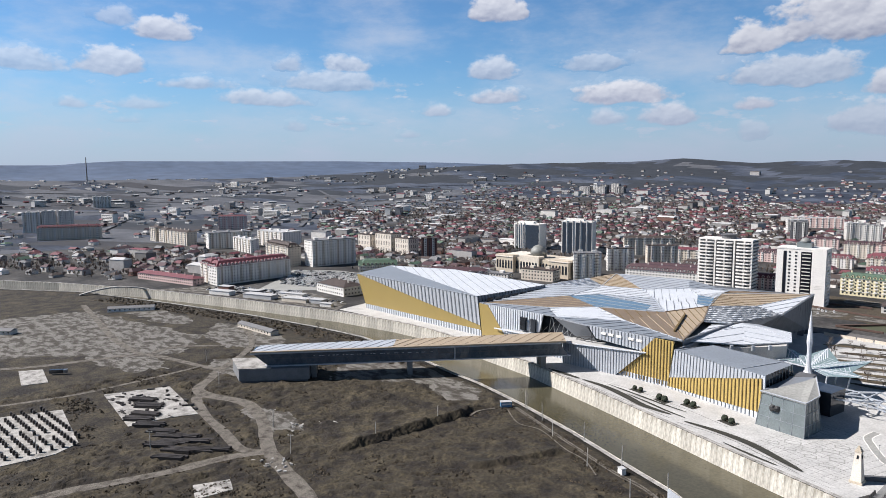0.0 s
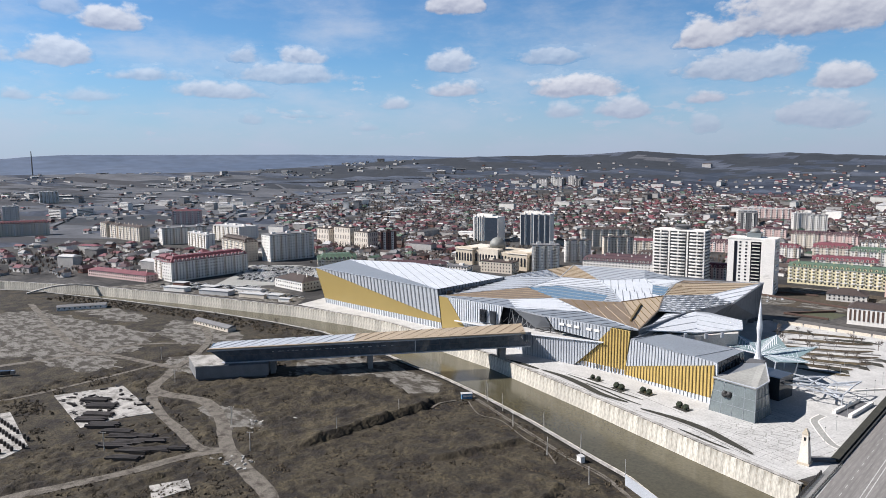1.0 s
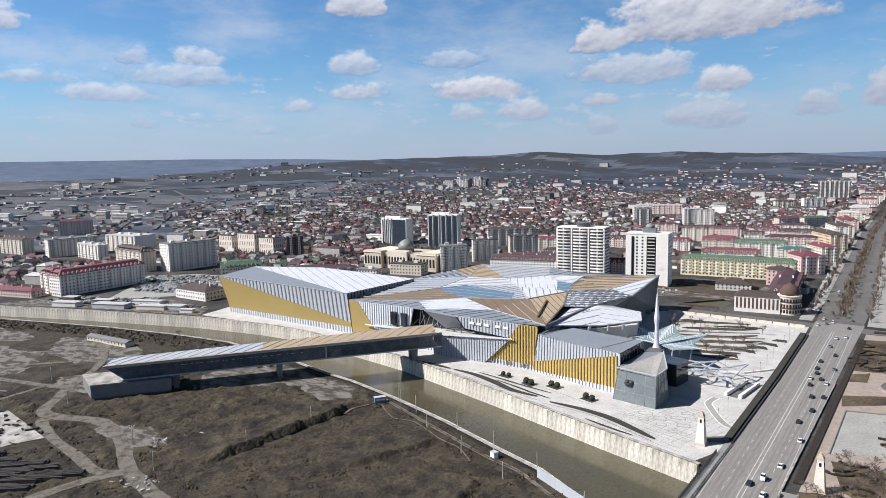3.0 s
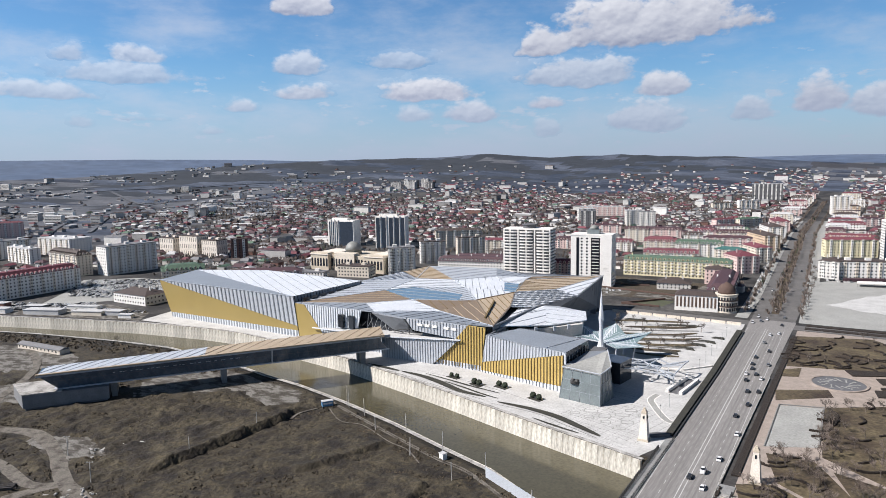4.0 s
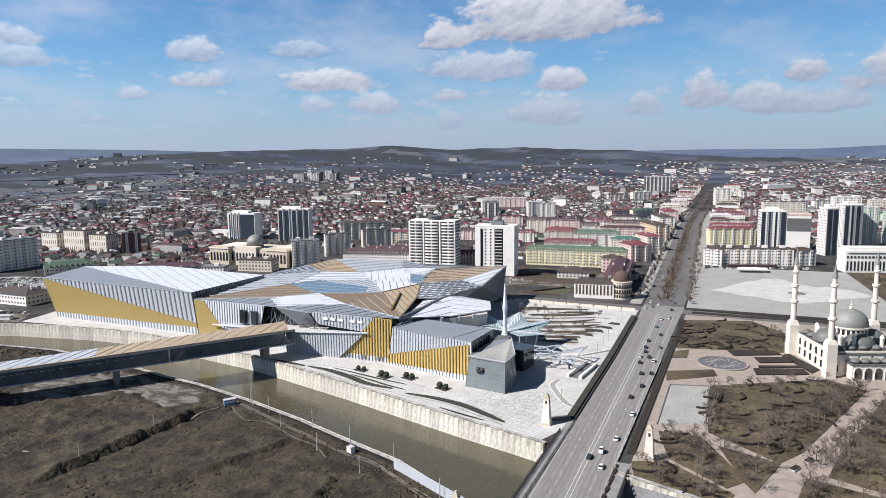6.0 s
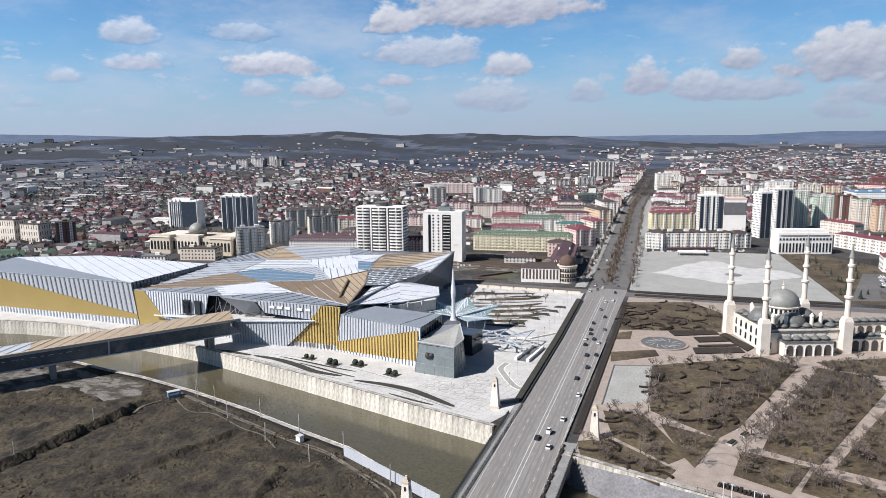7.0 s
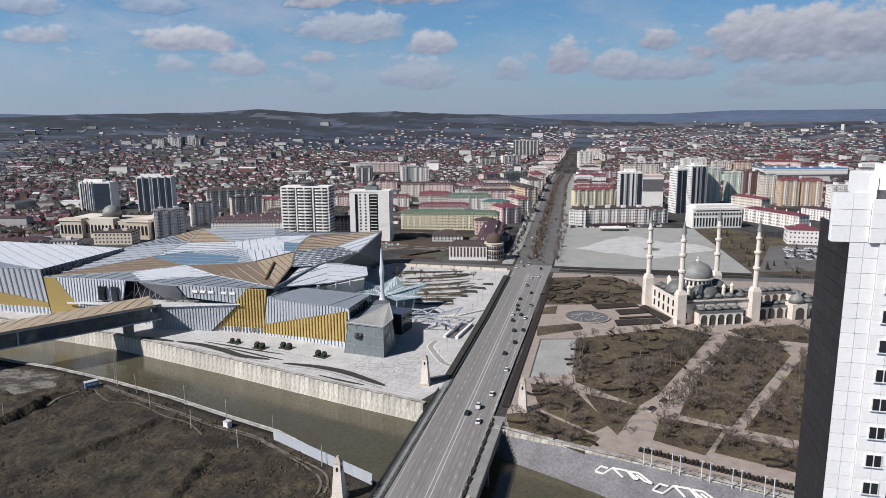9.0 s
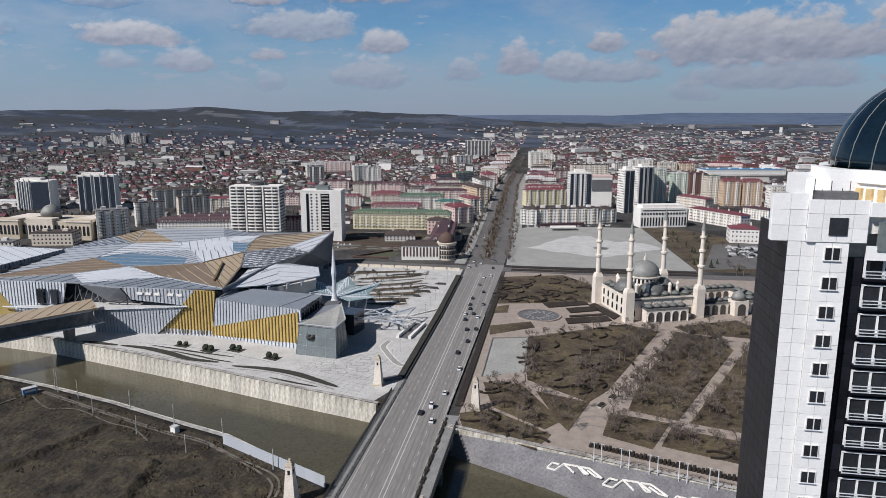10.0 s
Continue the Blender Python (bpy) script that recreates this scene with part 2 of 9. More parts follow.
M = {
    "soil": mat("soil", (0.012, 0.0085, 0.0055), (0.056, 0.045, 0.026), 0.075, 0.95, bump=0.9, fine=9, hard=(0.40, 0.62), grain_range=(0.35, 1.7)),
    "turf": mat("turf", (0.019, 0.0150, 0.0092), (0.052, 0.0415, 0.0245), 0.09, 0.95, bump=0.5, fine=9, hard=(0.38, 0.64), grain_range=(0.5, 1.5)),
    "scrub": mat("scrub", (0.034, 0.026, 0.017), (0.075, 0.058, 0.037), 0.05, 0.95, bump=0.6, fine=14, grain_range=(0.4, 1.5), island=0.4),
    "track": mat("track", (0.165, 0.148, 0.125), (0.045, 0.036, 0.027), 0.22, 0.95, bump=0.3, hard=(0.46, 0.66), grain_range=(0.5, 1.35)),
    "gravel": mat("gravel", (0.185, 0.175, 0.157), (0.052, 0.044, 0.034), 0.13, 0.95, bump=0.5, fine=9, stretch=(0.8, 1.3, 1), hard=(0.45, 0.55), grain_range=(0.45, 1.45)),
    "slab": mat("slab", (0.44, 0.425, 0.40), (0.15, 0.142, 0.13), 0.20, 0.9, hard=(0.42, 0.66), grain_range=(0.6, 1.25)),
    "asphalt": mat("asphalt", (0.190, 0.181, 0.173), (0.228, 0.218, 0.208), 0.08, 0.85, stretch=(1, 0.12, 1), fine=20),
    "asphalt_worn": mat("asphalt_worn", (0.160, 0.152, 0.145), (0.192, 0.183, 0.175), 0.10, 0.8, stretch=(1, 0.06, 1), fine=14),
    "street": mat("street", (0.088, 0.084, 0.081), (0.140, 0.134, 0.129), 0.05, 0.9),
    "pale_paint": mat("pale_paint", (0.55, 0.545, 0.53), (0.34, 0.335, 0.325), 0.6, 0.7),
    "paving": mat("paving", (0.54, 0.535, 0.52), (0.38, 0.375, 0.365), 0.10, 0.8, fine=10),
    "paving_dark": mat("paving_dark", (0.225, 0.22, 0.21), (0.165, 0.16, 0.152), 0.2, 0.85),
    "park_path": mat("park_path", (0.350, 0.295, 0.255), (0.235, 0.196, 0.167), 0.25, 0.9, fine=8),
    "concrete": mat("concrete", (0.60, 0.57, 0.50), (0.21, 0.180, 0.135), 0.42, 0.9, stretch=(1, 1, 0.32), fine=3.5, vary=0.16, hard=(0.47, 0.70), grain_range=(0.62, 1.22)),
    "concrete_grey": mat("concrete_grey", (0.25, 0.25, 0.245), (0.175, 0.175, 0.17), 0.15, 0.9, vary=0.1),
    "water": mat("water", (0.074, 0.066, 0.040), (0.090, 0.081, 0.050), 0.02, 0.16, bump=0.02, fine=40),
    "lawn_dead": mat("lawn_dead", (0.034, 0.022, 0.015), (0.112, 0.088, 0.048), 0.05, 0.95, bump=0.4, hard=(0.35, 0.65), grain_range=(0.45, 1.5)),
    "hedge": mat("hedge", (0.016, 0.011, 0.008), (0.034, 0.024, 0.017), 0.6, 0.95, bump=0.3),
    "bed": mat("bed", (0.022, 0.022, 0.018), (0.045, 0.043, 0.032), 0.3, 0.95, bump=0.1),
    "shrub": mat("shrub", (0.018, 0.024, 0.015), (0.035, 0.045, 0.025), 1.2, 0.9),
    "bark": mat("bark", (0.125, 0.105, 0.088), (0.075, 0.062, 0.052), 1.5, 0.95),
    "twigs": mat("twigs", (0.190, 0.152, 0.128), (0.115, 0.090, 0.075), 1.0, 0.95, island=0.3),
    "evergreen": mat("evergreen", (0.02, 0.032, 0.018), (0.04, 0.055, 0.03), 0.8, 0.9, island=0.25),
    "silver": mat("silver", (0.48, 0.505, 0.54), (0.41, 0.435, 0.47), 0.25, 0.42, metal=0.1, vary=0.05, island=0.05),
    "silver_dark": mat("silver_dark", (0.22, 0.235, 0.26), (0.18, 0.195, 0.215), 0.25, 0.5, metal=0.2),
    "white_metal": mat("white_metal", (0.62, 0.645, 0.68), (0.53, 0.555, 0.59), 0.12, 0.5, island=0.05),
    "grey_roof": mat("grey_roof", (0.29, 0.315, 0.35), (0.245, 0.27, 0.30), 0.08, 0.5, metal=0.2, island=0.05),
    "gold": mat("gold", (0.55, 0.395, 0.13), (0.48, 0.345, 0.11), 0.12, 0.45, metal=0.1, island=0.06),
    "gold_matt": mat("gold_matt", (0.34, 0.25, 0.085), (0.325, 0.238, 0.08), 0.03, 0.5, metal=0.1, island=0.03, fine=3, grain_range=(0.97, 1.03)),
    "gold_dark": mat("gold_dark", (0.17, 0.115, 0.042), (0.14, 0.095, 0.034), 0.3, 0.6),
    "bronze": mat("bronze", (0.255, 0.192, 0.132), (0.205, 0.153, 0.105), 0.12, 0.5, metal=0.2, island=0.06),
    "tan_metal": mat("tan_metal", (0.47, 0.375, 0.265), (0.41, 0.325, 0.228), 0.12, 0.5, metal=0.15, island=0.05),
    "glass_dark": mat("glass_dark", (0.018, 0.021, 0.026), (0.032, 0.036, 0.043), 0.3, 0.08, vary=0.3, spec=0.5),
    "glass_blue": mat("glass_blue", (0.16, 0.25, 0.33), (0.13, 0.21, 0.285), 0.1, 0.25, metal=0.2),
    "glass_grey": mat("glass_grey", (0.19, 0.22, 0.222), (0.15, 0.175, 0.18), 0.12, 0.25, metal=0.1),
    "steel": mat("steel", (0.45, 0.46, 0.47), (0.36, 0.37, 0.38), 0.6, 0.45, metal=0.6),
    "iron": mat("iron", (0.03, 0.03, 0.032), (0.05, 0.048, 0.045), 1.0, 0.6),
    "white_wall": mat("white_wall", (0.78, 0.755, 0.71), (0.68, 0.655, 0.615), 0.12, 0.8),
    "cream_wall": mat("cream_wall", (0.66, 0.59, 0.49), (0.55, 0.49, 0.41), 0.12, 0.85),
    "grey_wall": mat("grey_wall", (0.60, 0.58, 0.54), (0.48, 0.465, 0.435), 0.15, 0.85),
    "dark_wall": mat("dark_wall", (0.13, 0.13, 0.135), (0.095, 0.095, 0.10), 0.15, 0.7),
    "yellow_wall": mat("yellow_wall", (0.70, 0.63, 0.42), (0.61, 0.55, 0.365), 0.12, 0.85),
    "pink_wall": mat("pink_wall", (0.66, 0.49, 0.45), (0.56, 0.415, 0.38), 0.12, 0.85),
    "orange_wall": mat("orange_wall", (0.60, 0.45, 0.32), (0.51, 0.385, 0.27), 0.12, 0.85),
    "green_wall": mat("green_wall", (0.45, 0.53, 0.44), (0.385, 0.455, 0.375), 0.12, 0.85),
    "brick_wall": mat("brick_wall", (0.17, 0.088, 0.072), (0.13, 0.068, 0.056), 0.2, 0.9),
    "sandstone": mat("sandstone", (0.56, 0.49, 0.385), (0.46, 0.40, 0.315), 0.15, 0.85),
    "marble": mat("marble", (0.76, 0.69, 0.60), (0.62, 0.555, 0.48), 0.2, 0.7),
    "red_roof": mat("red_roof", (0.150, 0.044, 0.056), (0.105, 0.032, 0.042), 0.2, 0.75, vary=0.15, island=0.35),
    "maroon_roof": mat("maroon_roof", (0.070, 0.034, 0.042), (0.050, 0.026, 0.032), 0.2, 0.75, island=0.35),
    "brown_roof": mat("brown_roof", (0.062, 0.046, 0.041), (0.046, 0.034, 0.031), 0.2, 0.8, island=0.45),
    "slate_roof": mat("slate_roof", (0.17, 0.17, 0.175), (0.12, 0.12, 0.125), 0.2, 0.8, island=0.45),
    "light_roof": mat("light_roof", (0.48, 0.48, 0.48), (0.36, 0.36, 0.36), 0.1, 0.75, island=0.3),
    "green_roof": mat("green_roof", (0.075, 0.125, 0.085), (0.058, 0.10, 0.068), 0.2, 0.7, island=0.2),
    "teal_roof": mat("teal_roof", (0.045, 0.13, 0.12), (0.035, 0.105, 0.095), 0.2, 0.7),
    "blue_roof": mat("blue_roof", (0.10, 0.22, 0.36), (0.085, 0.185, 0.30), 0.1, 0.6),
    "dome_grey": mat("dome_grey", (0.25, 0.255, 0.24), (0.18, 0.185, 0.175), 0.5, 0.6, metal=0.1),
    "lead": mat("lead", (0.15, 0.155, 0.148), (0.10, 0.105, 0.10), 0.5, 0.6, metal=0.1),
    "dome_teal": mat("dome_teal", (0.004, 0.010, 0.018), (0.007, 0.017, 0.027), 0.15, 0.10, spec=0.3),
    "tile_white": mat("tile_white", (0.86, 0.86, 0.85), (0.82, 0.82, 0.81), 0.3, 0.4, vary=0.05, grain_range=(0.93, 1.05)),
    "tile_black": mat("tile_black", (0.007, 0.008, 0.012), (0.013, 0.014, 0.020), 0.3, 0.35, vary=0.5, spec=0.25),
    # far land: distance haze is mixed into the colours as blue (not town_ground)
    "hazy_hill": mat("hazy_hill", (0.017, 0.028, 0.050), (0.072, 0.085, 0.115), 0.0048, 1.0, fine=14, stretch=(0.6, 1.4, 1), hard=(0.42, 0.62), grain_range=(0.6, 1.35)),
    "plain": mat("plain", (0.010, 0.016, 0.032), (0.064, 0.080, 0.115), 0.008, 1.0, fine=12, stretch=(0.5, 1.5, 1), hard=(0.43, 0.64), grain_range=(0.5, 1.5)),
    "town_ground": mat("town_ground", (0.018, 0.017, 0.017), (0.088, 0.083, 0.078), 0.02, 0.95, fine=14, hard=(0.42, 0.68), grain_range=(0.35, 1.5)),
    "hazy_far_hill": mat("hazy_far_hill", (0.052, 0.082, 0.140), (0.090, 0.122, 0.185), 0.002, 1.0, fine=6),
    "hazy_field_pale": mat("hazy_field_pale", (0.115, 0.12, 0.135), (0.045, 0.05, 0.062), 0.012, 1.0, fine=10),
    "hazy_field_dark": mat("hazy_field_dark", (0.042, 0.042, 0.050), (0.022, 0.024, 0.030), 0.01, 1.0, fine=10),
    "hazy_wood": mat("hazy_wood", (0.014, 0.019, 0.028), (0.030, 0.036, 0.046), 0.02, 1.0, fine=10),
    "glass_navy": mat("glass_navy", (0.028, 0.038, 0.055), (0.042, 0.055, 0.075), 0.3, 0.2),
    "dark_brick": mat("dark_brick", (0.105, 0.066, 0.052), (0.078, 0.050, 0.040), 0.3, 0.9),
    "dull_grass": mat("dull_grass", (0.055, 0.065, 0.035), (0.075, 0.075, 0.045), 0.2, 0.95),
    "square_stone": mat("square_stone", (0.335, 0.335, 0.315), (0.26, 0.26, 0.245), 0.06, 0.85, fine=14),
    "bank_stone": mat("bank_stone", (0.200, 0.198, 0.205), (0.125, 0.122, 0.130), 0.12, 0.85, fine=10, grain_range=(0.65, 1.25)),
    "arch_shade": mat("arch_shade", (0.055, 0.048, 0.042), (0.08, 0.07, 0.06), 0.5, 0.8),
    "silver_mid": mat("silver_mid", (0.30, 0.32, 0.345), (0.25, 0.27, 0.29), 0.25, 0.5, metal=0.2),
    "bridge_glass": mat("bridge_glass", (0.062, 0.082, 0.105), (0.095, 0.120, 0.148), 0.25, 0.14, hard=(0.42, 0.58)),
    "podium_grey": mat("podium_grey", (0.20, 0.203, 0.207), (0.15, 0.152, 0.156), 0.2, 0.8),
    "house_wall": mat("house_wall", (0.40, 0.385, 0.37), (0.27, 0.258, 0.248), 0.12, 0.9, island=0.55),
    "glass_pale": mat("glass_pale", (0.22, 0.29, 0.295), (0.17, 0.235, 0.245), 0.2, 0.25),
    "rust": mat("rust", (0.024, 0.021, 0.021), (0.042, 0.035, 0.032), 1.0, 0.8, vary=0.4),
    "rubber": mat("rubber", (0.02, 0.02, 0.02), None, 1.0, 0.8),
    "car_white": mat("car_white", (0.75, 0.75, 0.75), None, 0.5, 0.3),
    "car_dark": mat("car_dark", (0.03, 0.032, 0.036), None, 0.5, 0.25),
    "car_grey": mat("car_grey", (0.28, 0.29, 0.30), None, 0.5, 0.3, metal=0.5),
    "hut_blue": mat("hut_blue", (0.10, 0.23, 0.38), (0.08, 0.18, 0.30), 0.5, 0.6),
    "gilt": mat("gilt", (0.70, 0.52, 0.26), (0.60, 0.43, 0.20), 0.4, 0.45, metal=0.3),
}


# ---- mesh building ----
class Mesh:
    """Gathers vertices and faces; slot: the material slot of the faces added next."""

    def __init__(self):
        self.v, self.f, self.s, self.slot = [], [], [], 0

    def face(self, *pts):
        n = len(self.v)
        self.v += [tuple(p) for p in pts]
        self.f.append(tuple(range(n, n + len(pts))))
        self.s.append(self.slot)

    def solid(self, verts, faces):
        n = len(self.v)
        self.v += [tuple(p) for p in verts]
        self.f += [tuple(n + i for i in f) for f in faces]
        self.s += [self.slot] * len(faces)

    def prism(self, poly, z0, z1, top=None):
        """An upright prism over the plan polygon; z0, z1: numbers, or one a corner; top: another polygon for the top."""
        n = len(poly)
        z0 = [z0] * n if isinstance(z0, (int, float)) else z0
        z1 = [z1] * n if isinstance(z1, (int, float)) else z1
        if sum(poly[i][0] * poly[(i + 1) % n][1] - poly[(i + 1) % n][0] * poly[i][1] for i in range(n)) < 0:
            poly, z0, z1, top = poly[::-1], z0[::-1], z1[::-1], top[::-1] if top else None
        top = top or poly
        verts = [(p[0], p[1], z) for p, z in zip(poly, z0)] + [(p[0], p[1], z) for p, z in zip(top, z1)]
        faces = [tuple(range(n - 1, -1, -1)), tuple(range(n, 2 * n))]
        faces += [(i, (i + 1) % n, n + (i + 1) % n, n + i) for i in range(n)]
        self.solid(verts, faces)

    def box(self, x, y, z, sx, sy, sz, turn=0.0):
        """A box on its middle of the base (x, y, z)."""
        c, s = math.cos(turn), math.sin(turn)
        poly = [(x + a * sx / 2 * c - b * sy / 2 * s, y + a * sx / 2 * s + b * sy / 2 * c) for a, b in ((-1, -1), (1, -1), (1, 1), (-1, 1))]
        self.prism(poly, z, z + sz)

    def bar(self, p, q, r, r2=None, sides=4):
        """A straight bar from p to q, tapering from r to r2."""
        p, q = Vector(p), Vector(q)
        r2 = r if r2 is None else r2
        d = (q - p).normalized()
        a = d.orthogonal().normalized()
        b = d.cross(a)
        ring = [math.cos(2 * math.pi * k / sides) * a + math.sin(2 * math.pi * k / sides) * b for k in range(sides)]
        verts = [p + r * k for k in ring] + [q + r2 * k for k in ring]
        faces = [(i, (i + 1) % sides, sides + (i + 1) % sides, sides + i) for i in range(sides)]
        self.solid(verts, faces + [tuple(range(sides - 1, -1, -1)), tuple(range(sides, 2 * sides))])

    def lathe(self, x, y, profile, sides=24, squash=1.0, phase=0.0):
        """A turned shape: rows of (radius, z) from the bottom up."""
        n0, rows = len(self.v), len(profile)
        for r, z in profile:
            for k in range(sides):
                a = phase + 2 * math.pi * k / sides
                self.v.append((x + r * math.cos(a), y + r * squash * math.sin(a), z))
        for i in range(rows - 1):
            for k in range(sides):
                self.f.append((n0 + i * sides + k, n0 + i * sides + (k + 1) % sides, n0 + (i + 1) * sides + (k + 1) % sides, n0 + (i + 1) * sides + k))
                self.s.append(self.slot)
        self.f += [tuple(n0 + k for k in range(sides - 1, -1, -1)), tuple(n0 + (rows - 1) * sides + k for k in range(sides))]
        self.s += [self.slot] * 2

    def plate(self, pts, thick):
        """A flat slab: the polygon in space, thick measured back along its normal."""
        pts = [Vector(p) for p in pts]
        nrm = Vector((0, 0, 0))
        for a, b in zip(pts, pts[1:] + pts[:1]):
            nrm += a.cross(b)
        nrm.normalize()
        n = len(pts)
        verts = pts + [p - nrm * thick for p in pts]
        self.solid(verts, [tuple(range(n)), tuple(range(2 * n - 1, n - 1, -1))] + [(n + i, n + (i + 1) % n, (i + 1) % n, i) for i in range(n)])

    def data(self, name, mats, smooth=False):
        me = bpy.data.meshes.new(name)
        me.from_pydata(self.v, [], self.f)
        for m in mats:
            me.materials.append(M[m])
        me.polygons.foreach_set("material_index", self.s)
        if smooth:
            me.polygons.foreach_set("use_smooth", [True] * len(self.f))
        me.update()
        return me


def thing(name, label, category, group="", kind="", mesh=None, mats=(), at=None, smooth=False):
    ob = new(name, mesh.data(name, mats, smooth) if mesh else None)
    if at is not None:
        ob.matrix_world = at
    return tagged(ob, label, category, group, kind)


def part(name, mesh, mats, parent, label="", kind="", smooth=False, at=None):
    """One mesh object under a thing or a part; mesh: a Mesh, or mesh data shared with its likes."""
    ob = new(name, mesh.data(name, [mats] if isinstance(mats, str) else mats, smooth) if isinstance(mesh, Mesh) else mesh)
    ob.parent = parent
    if at is not None:
        ob.matrix_basis = at
    return tagged(ob, label, kind=kind)


def lerp(a, b, t):
    return tuple(p + (q - p) * t for p, q in zip(a, b))


def strip(line, width, z):
    """A flat ribbon along a plan line, as a Mesh."""
    m, left, right = Mesh(), [], []
    for i, p in enumerate(line):
        a, b = Vector(line[max(i - 1, 0)]).to_2d(), Vector(line[min(i + 1, len(line) - 1)]).to_2d()
        d = (b - a).normalized()
        w = width[i] if isinstance(width, (list, tuple)) else width
        left.append((p[0] - d.y * w / 2, p[1] + d.x * w / 2, z))
        right.append((p[0] + d.y * w / 2, p[1] - d.x * w / 2, z))
    for i in range(len(line) - 1):
        m.face(right[i], right[i + 1], left[i + 1], left[i])
    return m


def smooth_line(pts, n=6):
    """Points along a soft curve through pts."""
    out = []
    P = [pts[0], *pts, pts[-1]]
    for i in range(1, len(P) - 2):
        for k in range(n):
            t = k / n
            out.append(tuple(0.5 * (2 * b + (c - a) * t + (2 * a - 5 * b + 4 * c - d) * t * t + (3 * b - a - 3 * c + d) * t**3) for a, b, c, d in zip(P[i - 1], P[i], P[i + 1], P[i + 2])))
    return out + [tuple(pts[-1])]

# ---- ground: one sheet to the horizon, cut by the canal ----
NORTH_BANK = [(-5000, -1800), (-1300, -120), (-1000, 70), (-900, 141), (-833, 186), (-728, 240), (-617, 281), (-490, 322), (-427, 334), (-389, 337), (-340, 332),
              (-271, 322), (-230, 311), (-189, 300), (-152, 289), (-118, 279), (-88, 271), (-74, 267), (-41, 252), (0, 239), (60, 221), (140, 195), (320, 130), (5000, -1000)]
SOUTH_BANK = [(-5000, -1860), (-1300, -175), (-1000, 15), (-900, 88), (-833, 134), (-754, 190), (-632, 232), (-527, 263), (-454, 279), (-403, 286), (-333, 280),
              (-294, 273), (-267, 270), (-226, 261), (-187, 250), (-152, 238), (-124, 229), (-77, 203), (-41, 190), (0, 178), (60, 160), (140, 132), (320, 65), (5000, -1070)]
# azimuth and height of the crests in degrees: the far hills, and the nearer ridge north-west of the town
SKYLINE = [(-180, 0.3), (-95, 0.5), (-77, 0.5), (-75.5, 0.66), (-73, 0.80), (-65, 0.78), (-56, 0.76), (-48, 0.62), (-42, 0.40), (-30, 0.2), (-12, 0.1),
           (-7.5, 0.15), (-2, 0.2), (4, 0.12), (9, 0.34), (20, 0.3), (40, 0.3), (180, 0.3)]
RIDGE = [(-180, -0.62), (-66, -0.60), (-60, -0.48), (-57.5, -0.33), (-53, -0.08), (-47.7, 0.24), (-42, 0.48), (-34, 0.60), (-31, 0.66), (-28.3, 0.84), (-23.3, 0.44),
         (-17.5, 0.57), (-13.6, 0.35), (-9, 0.22), (-6, -0.1), (-2, -0.35), (5, -0.5), (180, -0.55)]
FAR, NEAR = 4860.0, 3450.0
WATER = -8.0


def bank(line, x):
    return float(np.interp(x, [p[0] for p in line], [p[1] for p in line]))


def crest(line, az):
    return float(np.interp(az, [p[0] for p in line], [p[1] for p in line]))


def terrain(x, y):
    """The height of the land: flat by the river, rising to a ridge and to hills beyond it."""
    r = math.hypot(x, y)
    if r < 1500:
        return 0.0
    az = math.degrees(math.atan2(x, y))
    t = min(max((r - 1500) / (NEAR - 1500), 0), 1)
    rough = 6 * noise.noise((x / 420, y / 420, 0)) + 3 * noise.noise((x / 150, y / 150, 3))
    top = EYE[2] + NEAR * math.tan(radians(crest(RIDGE, az)))
    if r <= NEAR:
        fold = 16 * (noise.noise((x / 600, y / 900, 5)) + 0.6 * noise.noise((x / 230, y / 420, 6))) * math.sin(math.pi * t) ** 2 * min(1, max(top, 0) / 90)
        return (0.30 * t + 0.70 * t**3.4) * top + rough * min(1, t * 3) * (1 - 0.75 * t) + fold
    u = min((r - NEAR) / (FAR - NEAR), 1)
    high = EYE[2] + FAR * math.tan(radians(crest(SKYLINE, az)))
    return top * (1 - u) + high * u**1.6 - 60 * u * (1 - u) + 0.25 * rough * (1 - u)


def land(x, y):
    """Which ground colour lies here: slots of the ground sheet, tinted with haze far off."""
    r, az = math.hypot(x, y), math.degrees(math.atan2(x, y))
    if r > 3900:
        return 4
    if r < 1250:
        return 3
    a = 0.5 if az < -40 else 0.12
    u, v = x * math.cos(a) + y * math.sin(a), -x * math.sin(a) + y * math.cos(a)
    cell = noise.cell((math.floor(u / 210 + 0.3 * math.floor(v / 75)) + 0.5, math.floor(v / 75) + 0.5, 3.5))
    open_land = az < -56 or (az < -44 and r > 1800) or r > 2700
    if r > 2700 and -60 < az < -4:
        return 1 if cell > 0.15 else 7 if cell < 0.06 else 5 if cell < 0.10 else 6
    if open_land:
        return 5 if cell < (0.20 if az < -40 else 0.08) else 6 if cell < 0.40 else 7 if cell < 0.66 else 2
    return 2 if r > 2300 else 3


